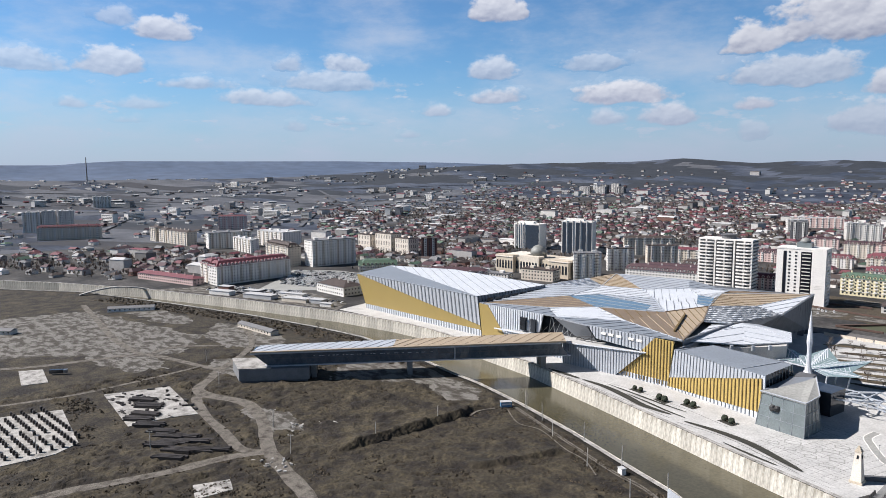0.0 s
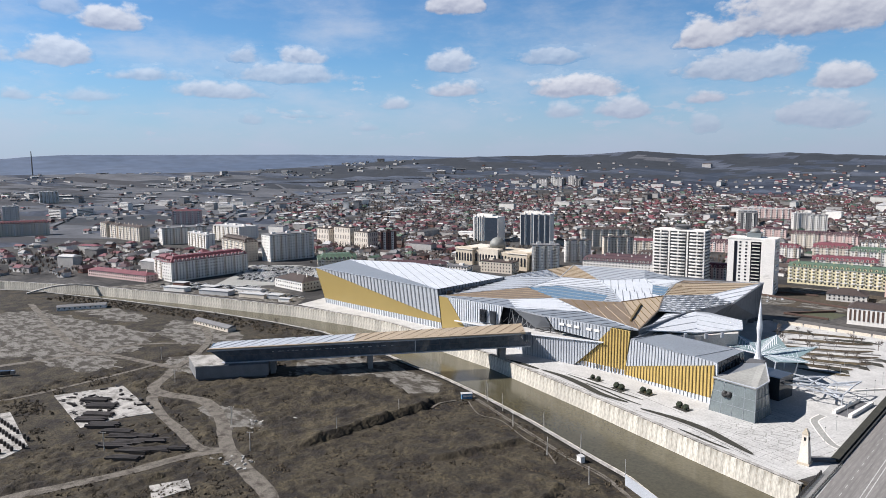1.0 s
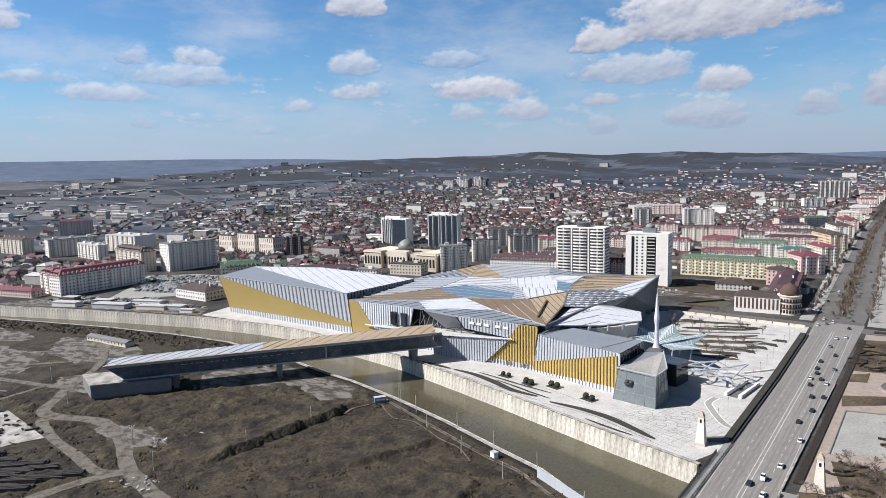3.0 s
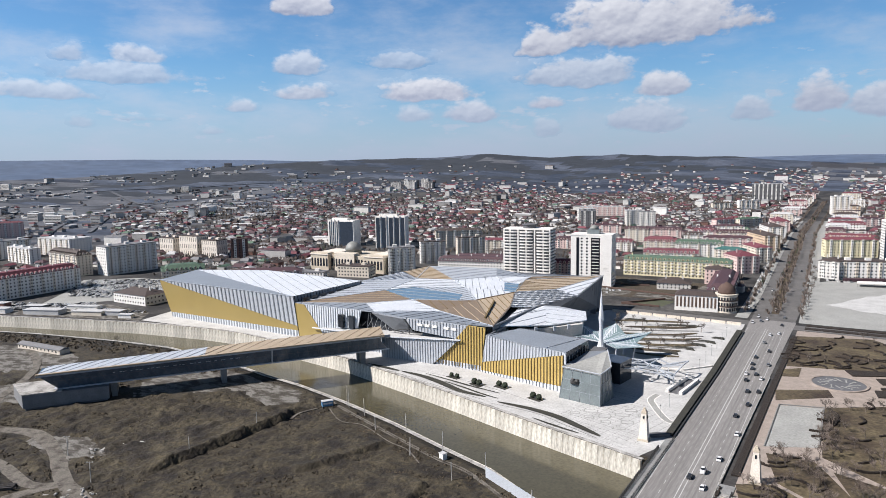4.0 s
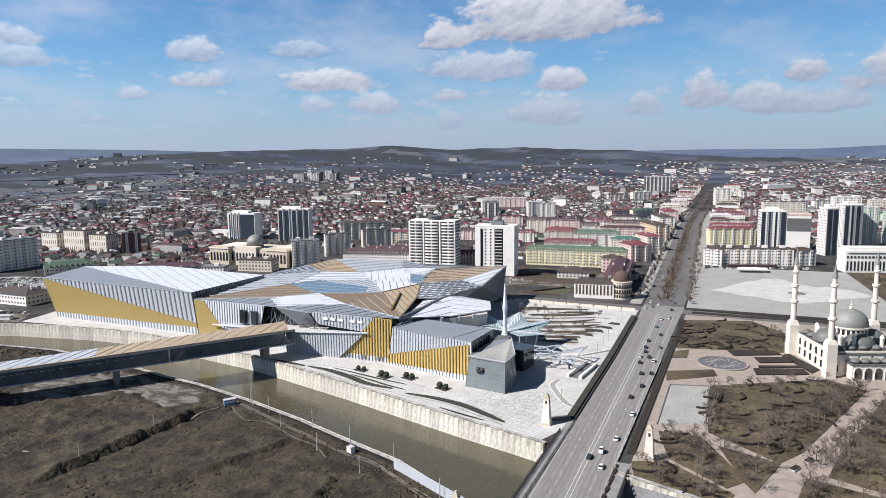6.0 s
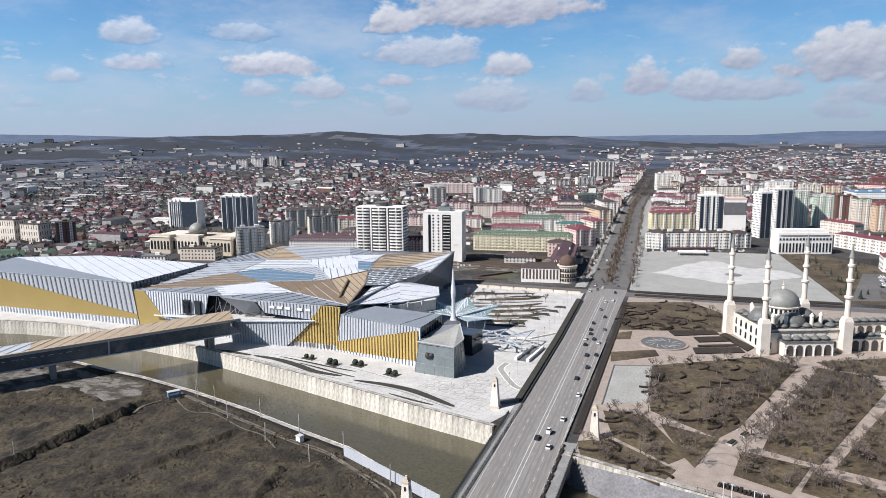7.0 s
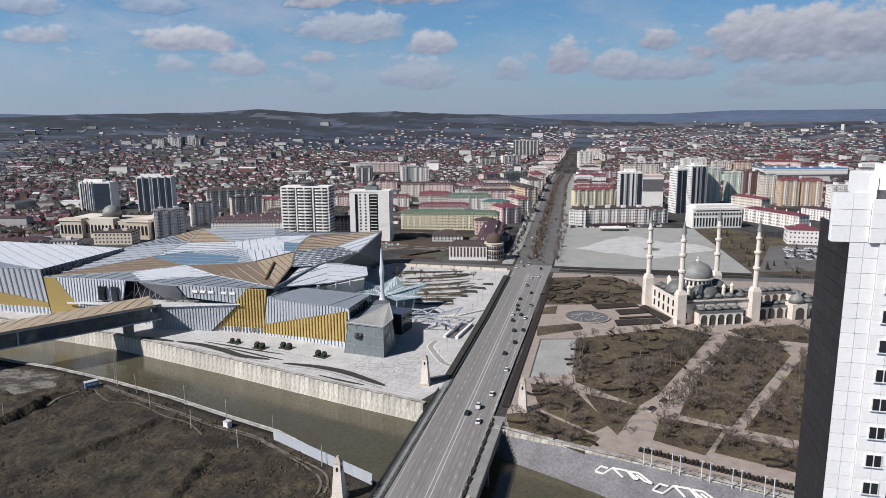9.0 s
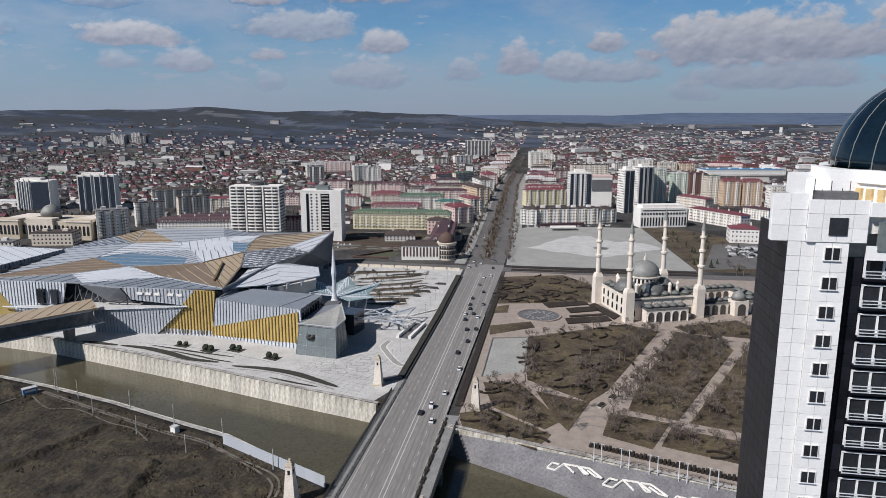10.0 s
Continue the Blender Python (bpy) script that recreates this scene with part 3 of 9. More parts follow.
def build_ground():
    xs = sorted(set([-9000, -8000, -7200, -6600, -6000, -5600, -5300] + [round(-5000 + 40 * k) for k in range(181)] + [round(-1000 + 20 * k) for k in range(61)] + [2300 + 100 * k for k in range(28)] + [5600, 6600, 8000] + [p[0] for p in NORTH_BANK[1:-1]]))
    steps = [0, 6, 14, 25, 40, 60, 90, 130, 180, 240, 310, 390, 480, 580, 690, 820, 960, 1080] + [1140 + 48 * k for k in range(1, 80)] + [5100, 5400, 5800, 6200, 6600, 7000, 7300, 7600, 8000, 8600]
    steps_s = steps[:17] + [1300, 1600, 1900, 2400, 3000, 3700, 4600]
    m, rows = Mesh(), []
    for x in xs:
        yn, ys = bank(NORTH_BANK, x), bank(SOUTH_BANK, x)
        rows.append([(x, ys - d) for d in reversed(steps_s)] + [(x, ys), (x, yn)] + [(x, yn + d) for d in steps])
    ns, width = len(steps_s), len(rows[0])
    for col in rows:
        for j, (x, y) in enumerate(col):
            z = -9.5 if j in (ns, ns + 1) else terrain(x, y)
            if j == ns - 1 or j == ns + 2:
                z = 0.0
            m.v.append((x, y, z))
    for i in range(len(rows) - 1):
        for j in range(width - 1):
            a = i * width + j
            m.f.append((a, a + width, a + width + 1, a + 1))
            x, y = m.v[a][0], m.v[a][1]
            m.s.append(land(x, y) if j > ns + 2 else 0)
    thing("ground", "brown bare soil and dry scrub reaching the hills", "ground", kind="structure", mesh=m, mats=("soil", "hazy_hill", "plain", "town_ground", "hazy_far_hill", "hazy_field_pale", "hazy_field_dark", "hazy_wood"), smooth=True)


build_ground()

w = Mesh()
for a, b, c, d in zip(NORTH_BANK, NORTH_BANK[1:], SOUTH_BANK, SOUTH_BANK[1:]):
    w.face((*c, WATER), (*d, WATER), (*b, WATER), (*a, WATER))
thing("water", "calm olive-brown river water between concrete banks", "water", kind="structure", mesh=w, mats=("water",))


def quay_wall(line, name, label, lean, top, low, piece=6.0):
    """A concrete embankment wall made of cast panels, with a coping."""
    root = thing(name, label, "embankment wall", kind="structure")
    cope = Mesh()
    for (ax, ay), (bx, by) in zip(line, line[1:]):
        length = math.hypot(bx - ax, by - ay)
        dx, dy = (bx - ax) / length, (by - ay) / length
        nx, ny = dy * lean, -dx * lean
        count = max(1, round(length / piece))
        w, back = length / count, 1.2
        near = -520 < ax and bx < 80
        panel = Mesh()
        t, foot = 0.45, 0.9
        panel.solid([(0.04, 0, low), (w - 0.04, 0, low), (w - 0.04, -back, low), (0.04, -back, low), (0.04, -t, top), (w - 0.04, -t, top), (w - 0.04, -back, top), (0.04, -back, top)],
                    [(0, 3, 2, 1), (4, 5, 6, 7), (0, 1, 5, 4), (1, 2, 6, 5), (2, 3, 7, 6), (3, 0, 4, 7)])
        panel.box(w - 0.25, -0.05, low, 0.5, 0.5, top - low - 0.3)
        data = panel.data("panel", ["concrete"])
        if lean < 0:
            data.transform(Matrix.Scale(-1, 4, (0, 1, 0)))
            data.flip_normals()
        base = Matrix.Translation((ax, ay, 0)) @ Matrix.Rotation(math.atan2(dy, dx), 4, "Z")
        for k in range(count):
            part("panel", data, None, root, at=base @ Matrix.Translation((k * w, 0, 0)))
        s = -1 if lean > 0 else 1
        cope.prism([(ax - nx * -0.1, ay - ny * -0.1), (bx - nx * -0.1, by - ny * -0.1), (bx - nx * 1.4, by - ny * 1.4), (ax - nx * 1.4, ay - ny * 1.4)], top, top + 0.35)
    part("coping", cope, "slab", root)


quay_wall([p for p in NORTH_BANK if -1001 <= p[0] <= -73], "quay_wall_north", "stained pale concrete embankment wall of cast panels", 1, 0.9, -9.4, 6.0)
quay_wall([p for p in NORTH_BANK if -42 <= p[0] <= 321], "quay_wall_east", "grey concrete embankment wall beside the park", 1, 0.6, -9.4, 9.0)
quay_wall([p for p in SOUTH_BANK if -1001 <= p[0] <= -76], "quay_wall_south", "low pale concrete river edge beside waste ground", -1, 0.5, -9.4, 9.0)


def sheet(name, label, poly, z, m, category="ground", kind="structure"):
    s = Mesh()
    s.face(*[(x, y, z) for x, y in poly])
    return thing(name, label, category, kind=kind, mesh=s, mats=(m,))


# waste ground south of the river: tracks, slabs, trench
TRACKS = [
    ([(-205, 118), (-215, 126), (-241, 131), (-266, 137), (-296, 150), (-322, 157), (-338, 155), (-355, 148), (-369, 148), (-382, 160), (-397, 174)], 6.5),
    ([(-355, 148), (-354, 141), (-326, 134), (-299, 131), (-275, 128), (-264, 134)], 5.5),
    ([(-264, 134), (-270, 119), (-273, 96), (-278, 76), (-283, 57), (-284, 30)], 5.5),
    ([(-397, 174), (-414, 168), (-444, 160), (-467, 150), (-476, 118), (-484, 90), (-492, 73), (-505, 40)], 5.0),
    ([(-412, 166), (-409, 144), (-406, 108), (-407, 86), (-413, 60)], 3.2),
    ([(-463, 154), (-471, 174), (-450, 202)], 4.0),
    ([(-467, 150), (-520, 150), (-600, 160), (-680, 170)], 5.0),
    ([(-397, 174), (-420, 200), (-450, 222), (-500, 240)], 5.0),
    ([(-231, 258), (-200, 246.5), (-177, 238.3), (-150, 228.7), (-132, 224.2), (-112, 213.5), (-95, 204.8), (-89.5, 198), (-88, 191)], 0.9),
    ([(-229, 256), (-199, 244.8), (-176, 236.6), (-149, 227), (-131, 222.4), (-111, 211.7), (-97, 203), (-91.6, 197), (-90, 190)], 0.9),
    ([(-233, 247), (-236, 238), (-234, 230)], 1.2),
    ([(-227, 250), (-211, 240), (-198, 241), (-177, 232), (-164, 228.5), (-152, 220)], 0.7),
]
def ragged(line, width, n=10):
    """A worn track: its width wanders a little."""
    pts = smooth_line(line, n)
    return pts, [width * (1 + 0.28 * noise.noise((x / 14, y / 14, 4)) + 0.08 * noise.noise((x / 4, y / 4, 6))) for x, y in pts]


for k, (line, width) in enumerate(TRACKS):
    pts, widths = ragged(line, width)
    thing("dirt_track", "pale rutted dirt track across brown scrub", "track", group="dirt tracks", kind="structure", mesh=strip(pts, widths, 0.10 + 0.03 * k), mats=("track",))

STEPS = [([(-241, 160), (-239.5, 181), (-238, 207), (-234, 241)], 3.6), ([(-190, 188), (-181, 211), (-174, 230)], 2.0), ([(-133, 172), (-136, 188), (-139, 206)], 2.2)]


def field_height(x, y):
    """Rough scrub land: clumps and hummocks, and three grassy steps that fall to the east."""
    z = 0.95 * max(0.0, noise.noise((x / 3.4, y / 3.4, 0)) + 0.2) + 0.9 * max(0.0, noise.noise((x / 8, y / 8, 4)) + 0.1) + 0.25 * abs(noise.noise((x / 1.2, y / 1.2, 3)))
    if x < float(np.interp(y, [160, 240], [-242, -236])):
        z *= 1.5
    for line, high in STEPS:
        ys = [p[1] for p in line]
        t = (y - ys[0]) / (ys[-1] - ys[0])
        if -0.05 < t < 1.05:
            d = x - float(np.interp(y, ys, [p[0] for p in line])) + 0.7 * noise.noise((x / 2, y / 2, 9))
            z += high * min(1, 8 * (t + 0.05), 8 * (1.05 - t)) * (math.exp(d / 13) if d < 0 else max(0.0, 1 - d / 0.9) - 0.0)
    return z


PALE = [[(-640, 60), (-660, 120), (-640, 165), (-560, 185), (-500, 200), (-470, 186), (-455, 165), (-476, 130), (-514, 92), (-540, 40)],
        [(-520, 225), (-500, 243), (-455, 247), (-425, 232), (-440, 205), (-490, 205)], [(-356, 232), (-335, 272), (-300, 268), (-258, 264), (-246, 248), (-258, 236), (-290, 246), (-310, 232), (-330, 214)],
        [(-425, 178), (-410, 200), (-385, 196), (-372, 176), (-395, 168)], [(-640, 190), (-600, 215), (-540, 218), (-560, 196)], [(-500, 118), (-470, 150), (-420, 152), (-440, 128)], [(-330, 150), (-300, 168), (-272, 160), (-290, 146)],
        [(-560, -20), (-560, 40), (-500, 60), (-470, 20), (-480, -40)]]
for k, poly in enumerate(PALE):
    ring = smooth_line(poly + poly[:1], 14)[:-1]
    ring = [(x + 9 * noise.noise((x / 16, y / 16, 1)) + 4 * noise.noise((x / 5, y / 5, 2)), y + 9 * noise.noise((x / 16, y / 16, 7)) + 4 * noise.noise((x / 5, y / 5, 3))) for x, y in ring]
    sheet("gravel_yard", "pale trodden gravel and rubble on the waste ground", ring, 0.042 + 0.005 * k, "gravel")

def inside(poly, x, y):
    hit = False
    for (ax, ay), (bx, by) in zip(poly, poly[1:] + poly[:1]):
        if (ay > y) != (by > y) and x < (bx - ax) * (y - ay) / (by - ay) + ax:
            hit = not hit
    return hit


def build_field():
    lines = [(np.array(smooth_line(line, 40)), w) for line, w in TRACKS]
    step, x0, y0, nx, ny = 1.25, -425.0, 30.0, 276, 196
    keep, m, height = {}, Mesh(), {}
    for i in range(nx):
        for j in range(ny):
            x, y = x0 + i * step, y0 + j * step
            if y > bank(SOUTH_BANK, x) - 2.5 or x > -80:
                continue
            off = min(float(np.min(np.hypot(pts[:, 0] - x, pts[:, 1] - y))) - w * 0.5 for pts, w in lines)
            mask = min(max((off - 1.2) / 1.8, 0), 1) * min(1, (bank(SOUTH_BANK, x) - 2.5 - y) / 4) * min(1, (-80 - x) / 4)
            if -402 < x < -322 and (34 < y < 140):
                mask *= 0.1
            if -258 < x < -236 and 92 < y < 113:
                mask *= 0.1
            if -375 < x < -230 and 1.36 * (x + 357) + 176 < y < 1.36 * (x + 357) + 222:
                mask *= 0.1
            if any(inside(poly, x, y) for poly in PALE):
                mask *= 0.0
            keep[i, j] = len(m.v)
            m.v.append((x, y, 0.03 + mask * field_height(x, y)))
    for (i, j), a in keep.items():
        if (i + 1, j) in keep and (i, j + 1) in keep and (i + 1, j + 1) in keep:
            m.f.append((a, keep[i + 1, j], keep[i + 1, j + 1], keep[i, j + 1]))
            x, y = x0 + i * step, y0 + j * step
            m.s.append(1 if noise.noise((x / 26, y / 20, 11)) + 0.45 * noise.noise((x / 6, y / 6, 12)) + 0.25 * noise.noise((x / 2, y / 2, 13)) > (0.12 if x > -215 else 0.42) else 0)
    thing("field", "rough brown hummocky scrub field on waste ground", "field", kind="structure", mesh=m, mats=("soil", "turf"), smooth=True)


build_field()

for poly in ([(-395, 106), (-385, 138), (-330, 132), (-335, 119), (-336, 100)], [(-399, 40), (-384, 83), (-331, 77), (-324, 66), (-327, 34)], [(-479, 81), (-473, 93), (-441, 89), (-445, 76)], [(-254, 98), (-249, 111), (-240, 108), (-242, 94)]):
    s = Mesh()
    s.prism(poly, 0, 0.35)
    thing("concrete_slab", "weathered white concrete foundation slab in the scrub", "slab", group="foundation slabs", kind="structure", mesh=s, mats=("slab",))

# ---- road with the bridge over the river ----
ROAD_W, ROAD_E, ROAD_MID = -68.3, -43.4, -56.0
road = thing("road", "grey asphalt avenue with white lane lines and a bridge", "road", kind="structure")
s = Mesh()
s.prism([(ROAD_W + 1.5, -300), (ROAD_E + 2, -300), (ROAD_E, 250), (ROAD_E, 470), (-43, 560), (-74, 560), (-71.4, 500), (-68.8, 404), (ROAD_W, 300), (ROAD_W, 200)], -0.9, 0.16)
part("carriageway", s, "asphalt", road)
s = strip([(-58.5, 560), (-61, 633), (-89, 1228), (-97, 1844), (-104, 3000)], [30, 34, 34, 30, 26], 0.12)
part("avenue", s, "street", road)
s = strip([(-60, 585), (-63, 640), (-91, 1228), (-99, 1844), (-106, 2900)], [5, 6, 6, 6, 5], 0.35)
part("median", s, "lawn_dead", road, "planted strip of bare bushes")
s = strip([(-420, 548), (-250, 552), (-74, 545), (60, 540), (200, 545)], 15, 0.12)
part("cross_street", s, "street", road)
for o in (-1, 1):
    s = strip([(-59 + 22 * o, 560), (-61 + 22 * o, 633), (-89 + 23 * o, 1228), (-97 + 22 * o, 1844), (-104 + 18 * o, 2600)], [9, 10, 12, 10, 8], 0.14)
    part("pavement", s, "square_stone", road, "pale pavement beside the avenue")
def mid_line(y):
    """The middle of the avenue, which bears slightly west."""
    return -54.8 - 0.0155 * (y - 250)


line_mesh = strip([(mid_line(y) - 0.75, y) for y in range(-200, 531, 73)], 0.34, 0.170)
for off, w in ((0.75, 0.34), (-12.4, 0.22), (11.2, 0.22)):
    more = strip([(mid_line(y) + off, y) for y in range(-200, 531, 73)], w, 0.170)
    line_mesh.solid(more.v, more.f)
part("solid_lines", line_mesh, "pale_paint", road, kind="stuff")
wear = Mesh()
for off in (-9.6, -7.9, -5.4, -3.6, 3.4, 5.1, 7.6, 9.3):
    more = strip([(mid_line(y) + off + 0.2 * math.sin(y / 31 + off), y) for y in range(-200, 531, 17)], 0.75, 0.166)
    wear.solid(more.v, more.f)
part("wheel_tracks", wear, "asphalt_worn", road, "darker tyre-worn tracks along the lanes", kind="stuff")
dash = Mesh()
dash.box(0, 0, 0, 0.2, 3.2, 0.012)
dash_data = dash.data("lane_dash", ["pale_paint"])
for off in (-6.6, 6.4):
    for k in range(44):
        y = 160 + 8.5 * k
        part("lane_dash", dash_data, None, road, at=Matrix.Translation((mid_line(y) + off, y, 0.172)))
s = Mesh()
s.prism([(ROAD_W - 3.5, 145), (ROAD_W, 145), (ROAD_W, 300), (ROAD_W - 3.2, 300)], -0.9, 0.36)
part("footway", s, "concrete_grey", road)
s = Mesh()
s.prism([(ROAD_E, 145), (ROAD_E + 5.8, 145), (ROAD_E + 5.8, 262), (ROAD_E, 262)], -0.9, 0.36)
part("footway", s, "concrete_grey", road)
s = Mesh()
for y in range(150, 296, 3):
    s.box(ROAD_W + 0.15, y, 0.16, 0.3, 2.9, 0.36)
    s.box(ROAD_E - 0.15, y, 0.16, 0.3, 2.9, 0.36)
part("kerb", s, "slab", road, "pale stone kerb", kind="stuff")
s = Mesh()
for k in range(56):
    y = 148 + 2.0 * k
    s.box(ROAD_E + 0.9, y, 0.36, 0.9 + 0.4 * math.sin(k * 1.7), 1.9, 0.45 + 0.25 * math.sin(k * 2.3))
part("kerb_planting", s, "hedge", road, "low dark bushes along the footway", kind="stuff")
# bridge: girders, piers and iron railing
s = Mesh()
for x in range(-75, -42, 5):
    s.box(x + 3.6, 231, -2.6, 1.2, 96, 1.7)
part("bridge_girders", s, "concrete_grey", road, kind="stuff")
for y in (222, 246):
    s = Mesh()
    s.box(-54.6, y, -9.4, 33, 2.0, 6.9)
    part("bridge_pier", s, "concrete_grey", road)


def railing(name, label, line, height, gap, post=0.09):
    root = thing(name, label, "railing", group="iron railings")
    post_mesh = Mesh()
    post_mesh.box(0, 0, 0, 2 * post, 2 * post, height)
    post_data = post_mesh.data("post", ["iron"])
    for (ax, ay), (bx, by) in zip(line, line[1:]):
        n = max(1, int(math.hypot(bx - ax, by - ay) / gap))
        for k in range(n + 1):
            part("post", post_data, None, root, at=Matrix.Translation((ax + (bx - ax) * k / n, ay + (by - ay) * k / n, 0.35)))
        for z in (0.5, height * 0.6, height + 0.35):
            rail = Mesh()
            rail.bar((ax, ay, z), (bx, by, z), 0.07)
            part("rail", rail, "iron", root)
    return root


railing("bridge_railing", "black iron railing along the west side of the bridge", [(ROAD_W - 3.4, 180), (ROAD_W - 3.4, 283)], 1.5, 2.0, 0.26)
railing("bridge_railing", "black iron railing along the east side of the bridge", [(ROAD_E + 5.7, 165), (ROAD_E + 5.7, 254)], 1.5, 2.0, 0.26)
railing("kerb_railing", "thin dark rail between footway and carriageway", [(ROAD_W - 0.3, 180), (ROAD_W - 0.3, 298)], 0.8, 3.0, 0.10)

# ---- museum: a faceted metal building on the north quay ----
def upright(mesh, poly, gap, deep=0.35, wide=0.2, lean=0.0):
    """Upright seams over a wall face (a convex polygon in space), proud by deep."""
    pts = [Vector(p) for p in poly]
    nrm = (pts[1] - pts[0]).cross(pts[-1] - pts[0]).normalized()
    side = Vector((-nrm.y, nrm.x, 0)).normalized()
    u = side + Vector((0, 0, lean))
    lo, hi = min(p.dot(u) for p in pts), max(p.dot(u) for p in pts)
    s = lo + gap * 0.5
    while s < hi:
        cut = [a.lerp(b, (s - a.dot(u)) / (b - a).dot(u)) for a, b in zip(pts, pts[1:] + pts[:1]) if (a.dot(u) - s) * (b.dot(u) - s) < 0]
        if len(cut) == 2 and (cut[0] - cut[1]).length > 0.6:
            p, q = sorted(cut, key=lambda c: c.z)
            o = side * gap * wide / 2
            mesh.solid([p - o, p + o, p + o + nrm * deep, p - o + nrm * deep, q - o, q + o, q + o + nrm * deep, q - o + nrm * deep],
                       [(0, 1, 2, 3), (4, 7, 6, 5), (0, 4, 5, 1), (1, 5, 6, 2), (2, 6, 7, 3), (3, 7, 4, 0)])
        s += gap


def seams(mesh, poly, direction, gap, high=0.25, wide=0.18):
    """Raised seams in one direction over a roof facet (a convex polygon in space)."""
    pts = [Vector(p) for p in poly]
    nrm = Vector((0, 0, 0))
    for a, b in zip(pts, pts[1:] + pts[:1]):
        nrm += a.cross(b)
    nrm.normalize()
    if nrm.z < 0:
        nrm.negate()
    u = Vector((*direction, 0)).normalized()
    v = Vector((-u.y, u.x, 0))
    lo, hi = min(p.dot(v) for p in pts), max(p.dot(v) for p in pts)
    s = lo + gap * 0.6
    while s < hi:
        cut = []
        for a, b in zip(pts, pts[1:] + pts[:1]):
            da, db = a.dot(v) - s, b.dot(v) - s
            if da * db < 0:
                cut.append(a.lerp(b, da / (da - db)))
        if len(cut) == 2 and (cut[0] - cut[1]).length > 1.5:
            p, q = cut
            o = v * wide
            mesh.solid([p - o, p + o, q + o, q - o, p - o + nrm * high, p + o + nrm * high, q + o + nrm * high, q - o + nrm * high],
                       [(4, 5, 6, 7), (0, 3, 7, 4), (1, 5, 6, 2), (0, 4, 5, 1), (3, 2, 6, 7)])
        s += gap


museum = thing("museum", "faceted museum clad in silver, gold and bronze metal seams", "museum")


def wall_panel(name, quad, material, count=0, rib=None, deep=0.35, wide=0.5, thick=0.8, lean=0.0):
    w = Mesh()
    w.plate(quad, thick)
    body = part(name, w, material, museum)
    if count:
        r = Mesh()
        a, b, c, d = (Vector(p) for p in quad)
        upright(r, quad, max((b - a).length, (c - d).length) / count, deep * 0.8, wide * 0.75, lean)
        part("seams", r, rib or material, body, kind="stuff")
    return body


def roof_facet(poly, material, direction=None, gap=4.0, rib=None, thick=0.7):
    r = Mesh()
    pts = [Vector(p) for p in poly]
    nrm = Vector((0, 0, 0))
    for a, b in zip(pts, pts[1:] + pts[:1]):
        nrm += a.cross(b)
    if nrm.z < 0:
        pts.reverse()
    r.plate(pts, thick)
    body = part("roof_facet", r, material, museum)
    if direction:
        s = Mesh()
        seams(s, pts, direction, gap)
        if s.v:
            part("roof_seams", s, rib or material, body, kind="stuff")
    return body


# west wing: tall wedge, gold below, silver above
A_BL, A_BR, A_TR, A_TL = (-489, 352, 0), (-346, 352, 0), (-349.5, 351, 29.6), (-501, 350, 30.7)
A_K0, A_K1 = (-500, 350.05, 30.3), (-346.95, 351.73, 8.0)
A_G0, A_G1 = (-490.5, 351.8, 4.0), (-346.5, 351.85, 4.6)
wall_panel("wall_lower", (A_BL, A_BR, A_G1, A_G0), "white_metal", 48, "silver_mid", 0.3, 0.5)
wall_panel("wall_gold", (A_G0, A_G1, A_K1, A_K0), "gold_matt", 0)
wall_panel("wall_silver", (A_K0, A_K1, A_TR, A_TL), "silver", 36, "silver_dark", 0.4, 0.34, lean=0.11)
A_BACK = [(-521, 403, 30.2), (-457, 430, 30.2), (-345, 424, 30.0)]
roof_facet([A_TL, A_TR, A_BACK[0]], "grey_roof", None)
roof_facet([A_TR, A_BACK[2], A_BACK[1], A_BACK[0]], "white_metal", (1, -0.62), 7.5, "silver_mid")
wall_panel("wall_east", ((-346, 352, 0), (-344, 424, 0), A_BACK[2], A_TR), "silver_dark", 24, "glass_dark", 0.1, 0.3)
wall_panel("wall_west", ((-509, 403, 0), A_BL, A_TL, A_BACK[0]), "gold_matt", 0)
wall_panel("wall_north_west", ((-457, 430, 0), (-509, 403, 0), A_BACK[0], A_BACK[1]), "silver_dark", 0)
wall_panel("wall_north", ((-344, 424, 0), (-457, 430, 0), A_BACK[1], A_BACK[2]), "silver_dark", 0)
for k in range(7):
    e = Mesh()
    e.box(-345.2 + 0.02 * (8 + 9 * k), 360 + 9 * k, 25.2, 0.7, 6.2, 2.6)
    part("clerestory_window", e, "glass_dark", museum)

# the main hall: front walls
P0, P2 = (-350, 352, 24.6), (-187.9, 352.9, 25.5)
wall_panel("wall_gold", ((-346, 352.4, 0), (-317, 350.5, 0), (-339, 351.2, 24.3), (-350.2, 352, 24.6)), "gold_matt", 0)
wall_panel("wall_silver", ((-325, 350.9, 9), (-289, 349.2, 13.5), (-286, 349.6, 25.9), (-339, 351.4, 24.7)), "white_metal", 24, "silver_mid", 0.4, 0.20)
wall_panel("wall_lower", ((-317, 350.5, 0), (-262, 345.5, 0), (-286, 349.3, 13.2), (-325, 350.9, 9)), "silver", 22, "silver_mid", 0.4, 0.20)
wall_panel("wall_silver", ((-262, 339.6, 0), (-224, 341.6, 0), (-206, 342.4, 17), (-262, 339.4, 13.4)), "silver", 30, "silver_mid", 0.4, 0.20)
wall_panel("wall_gold", ((-224, 343.5, 0.8), (-191, 343.2, 0.8), (-188, 343.4, 26.3), (-200, 343.5, 26.4)), "gold", 17, "gold_dark", 0.5, 0.30)
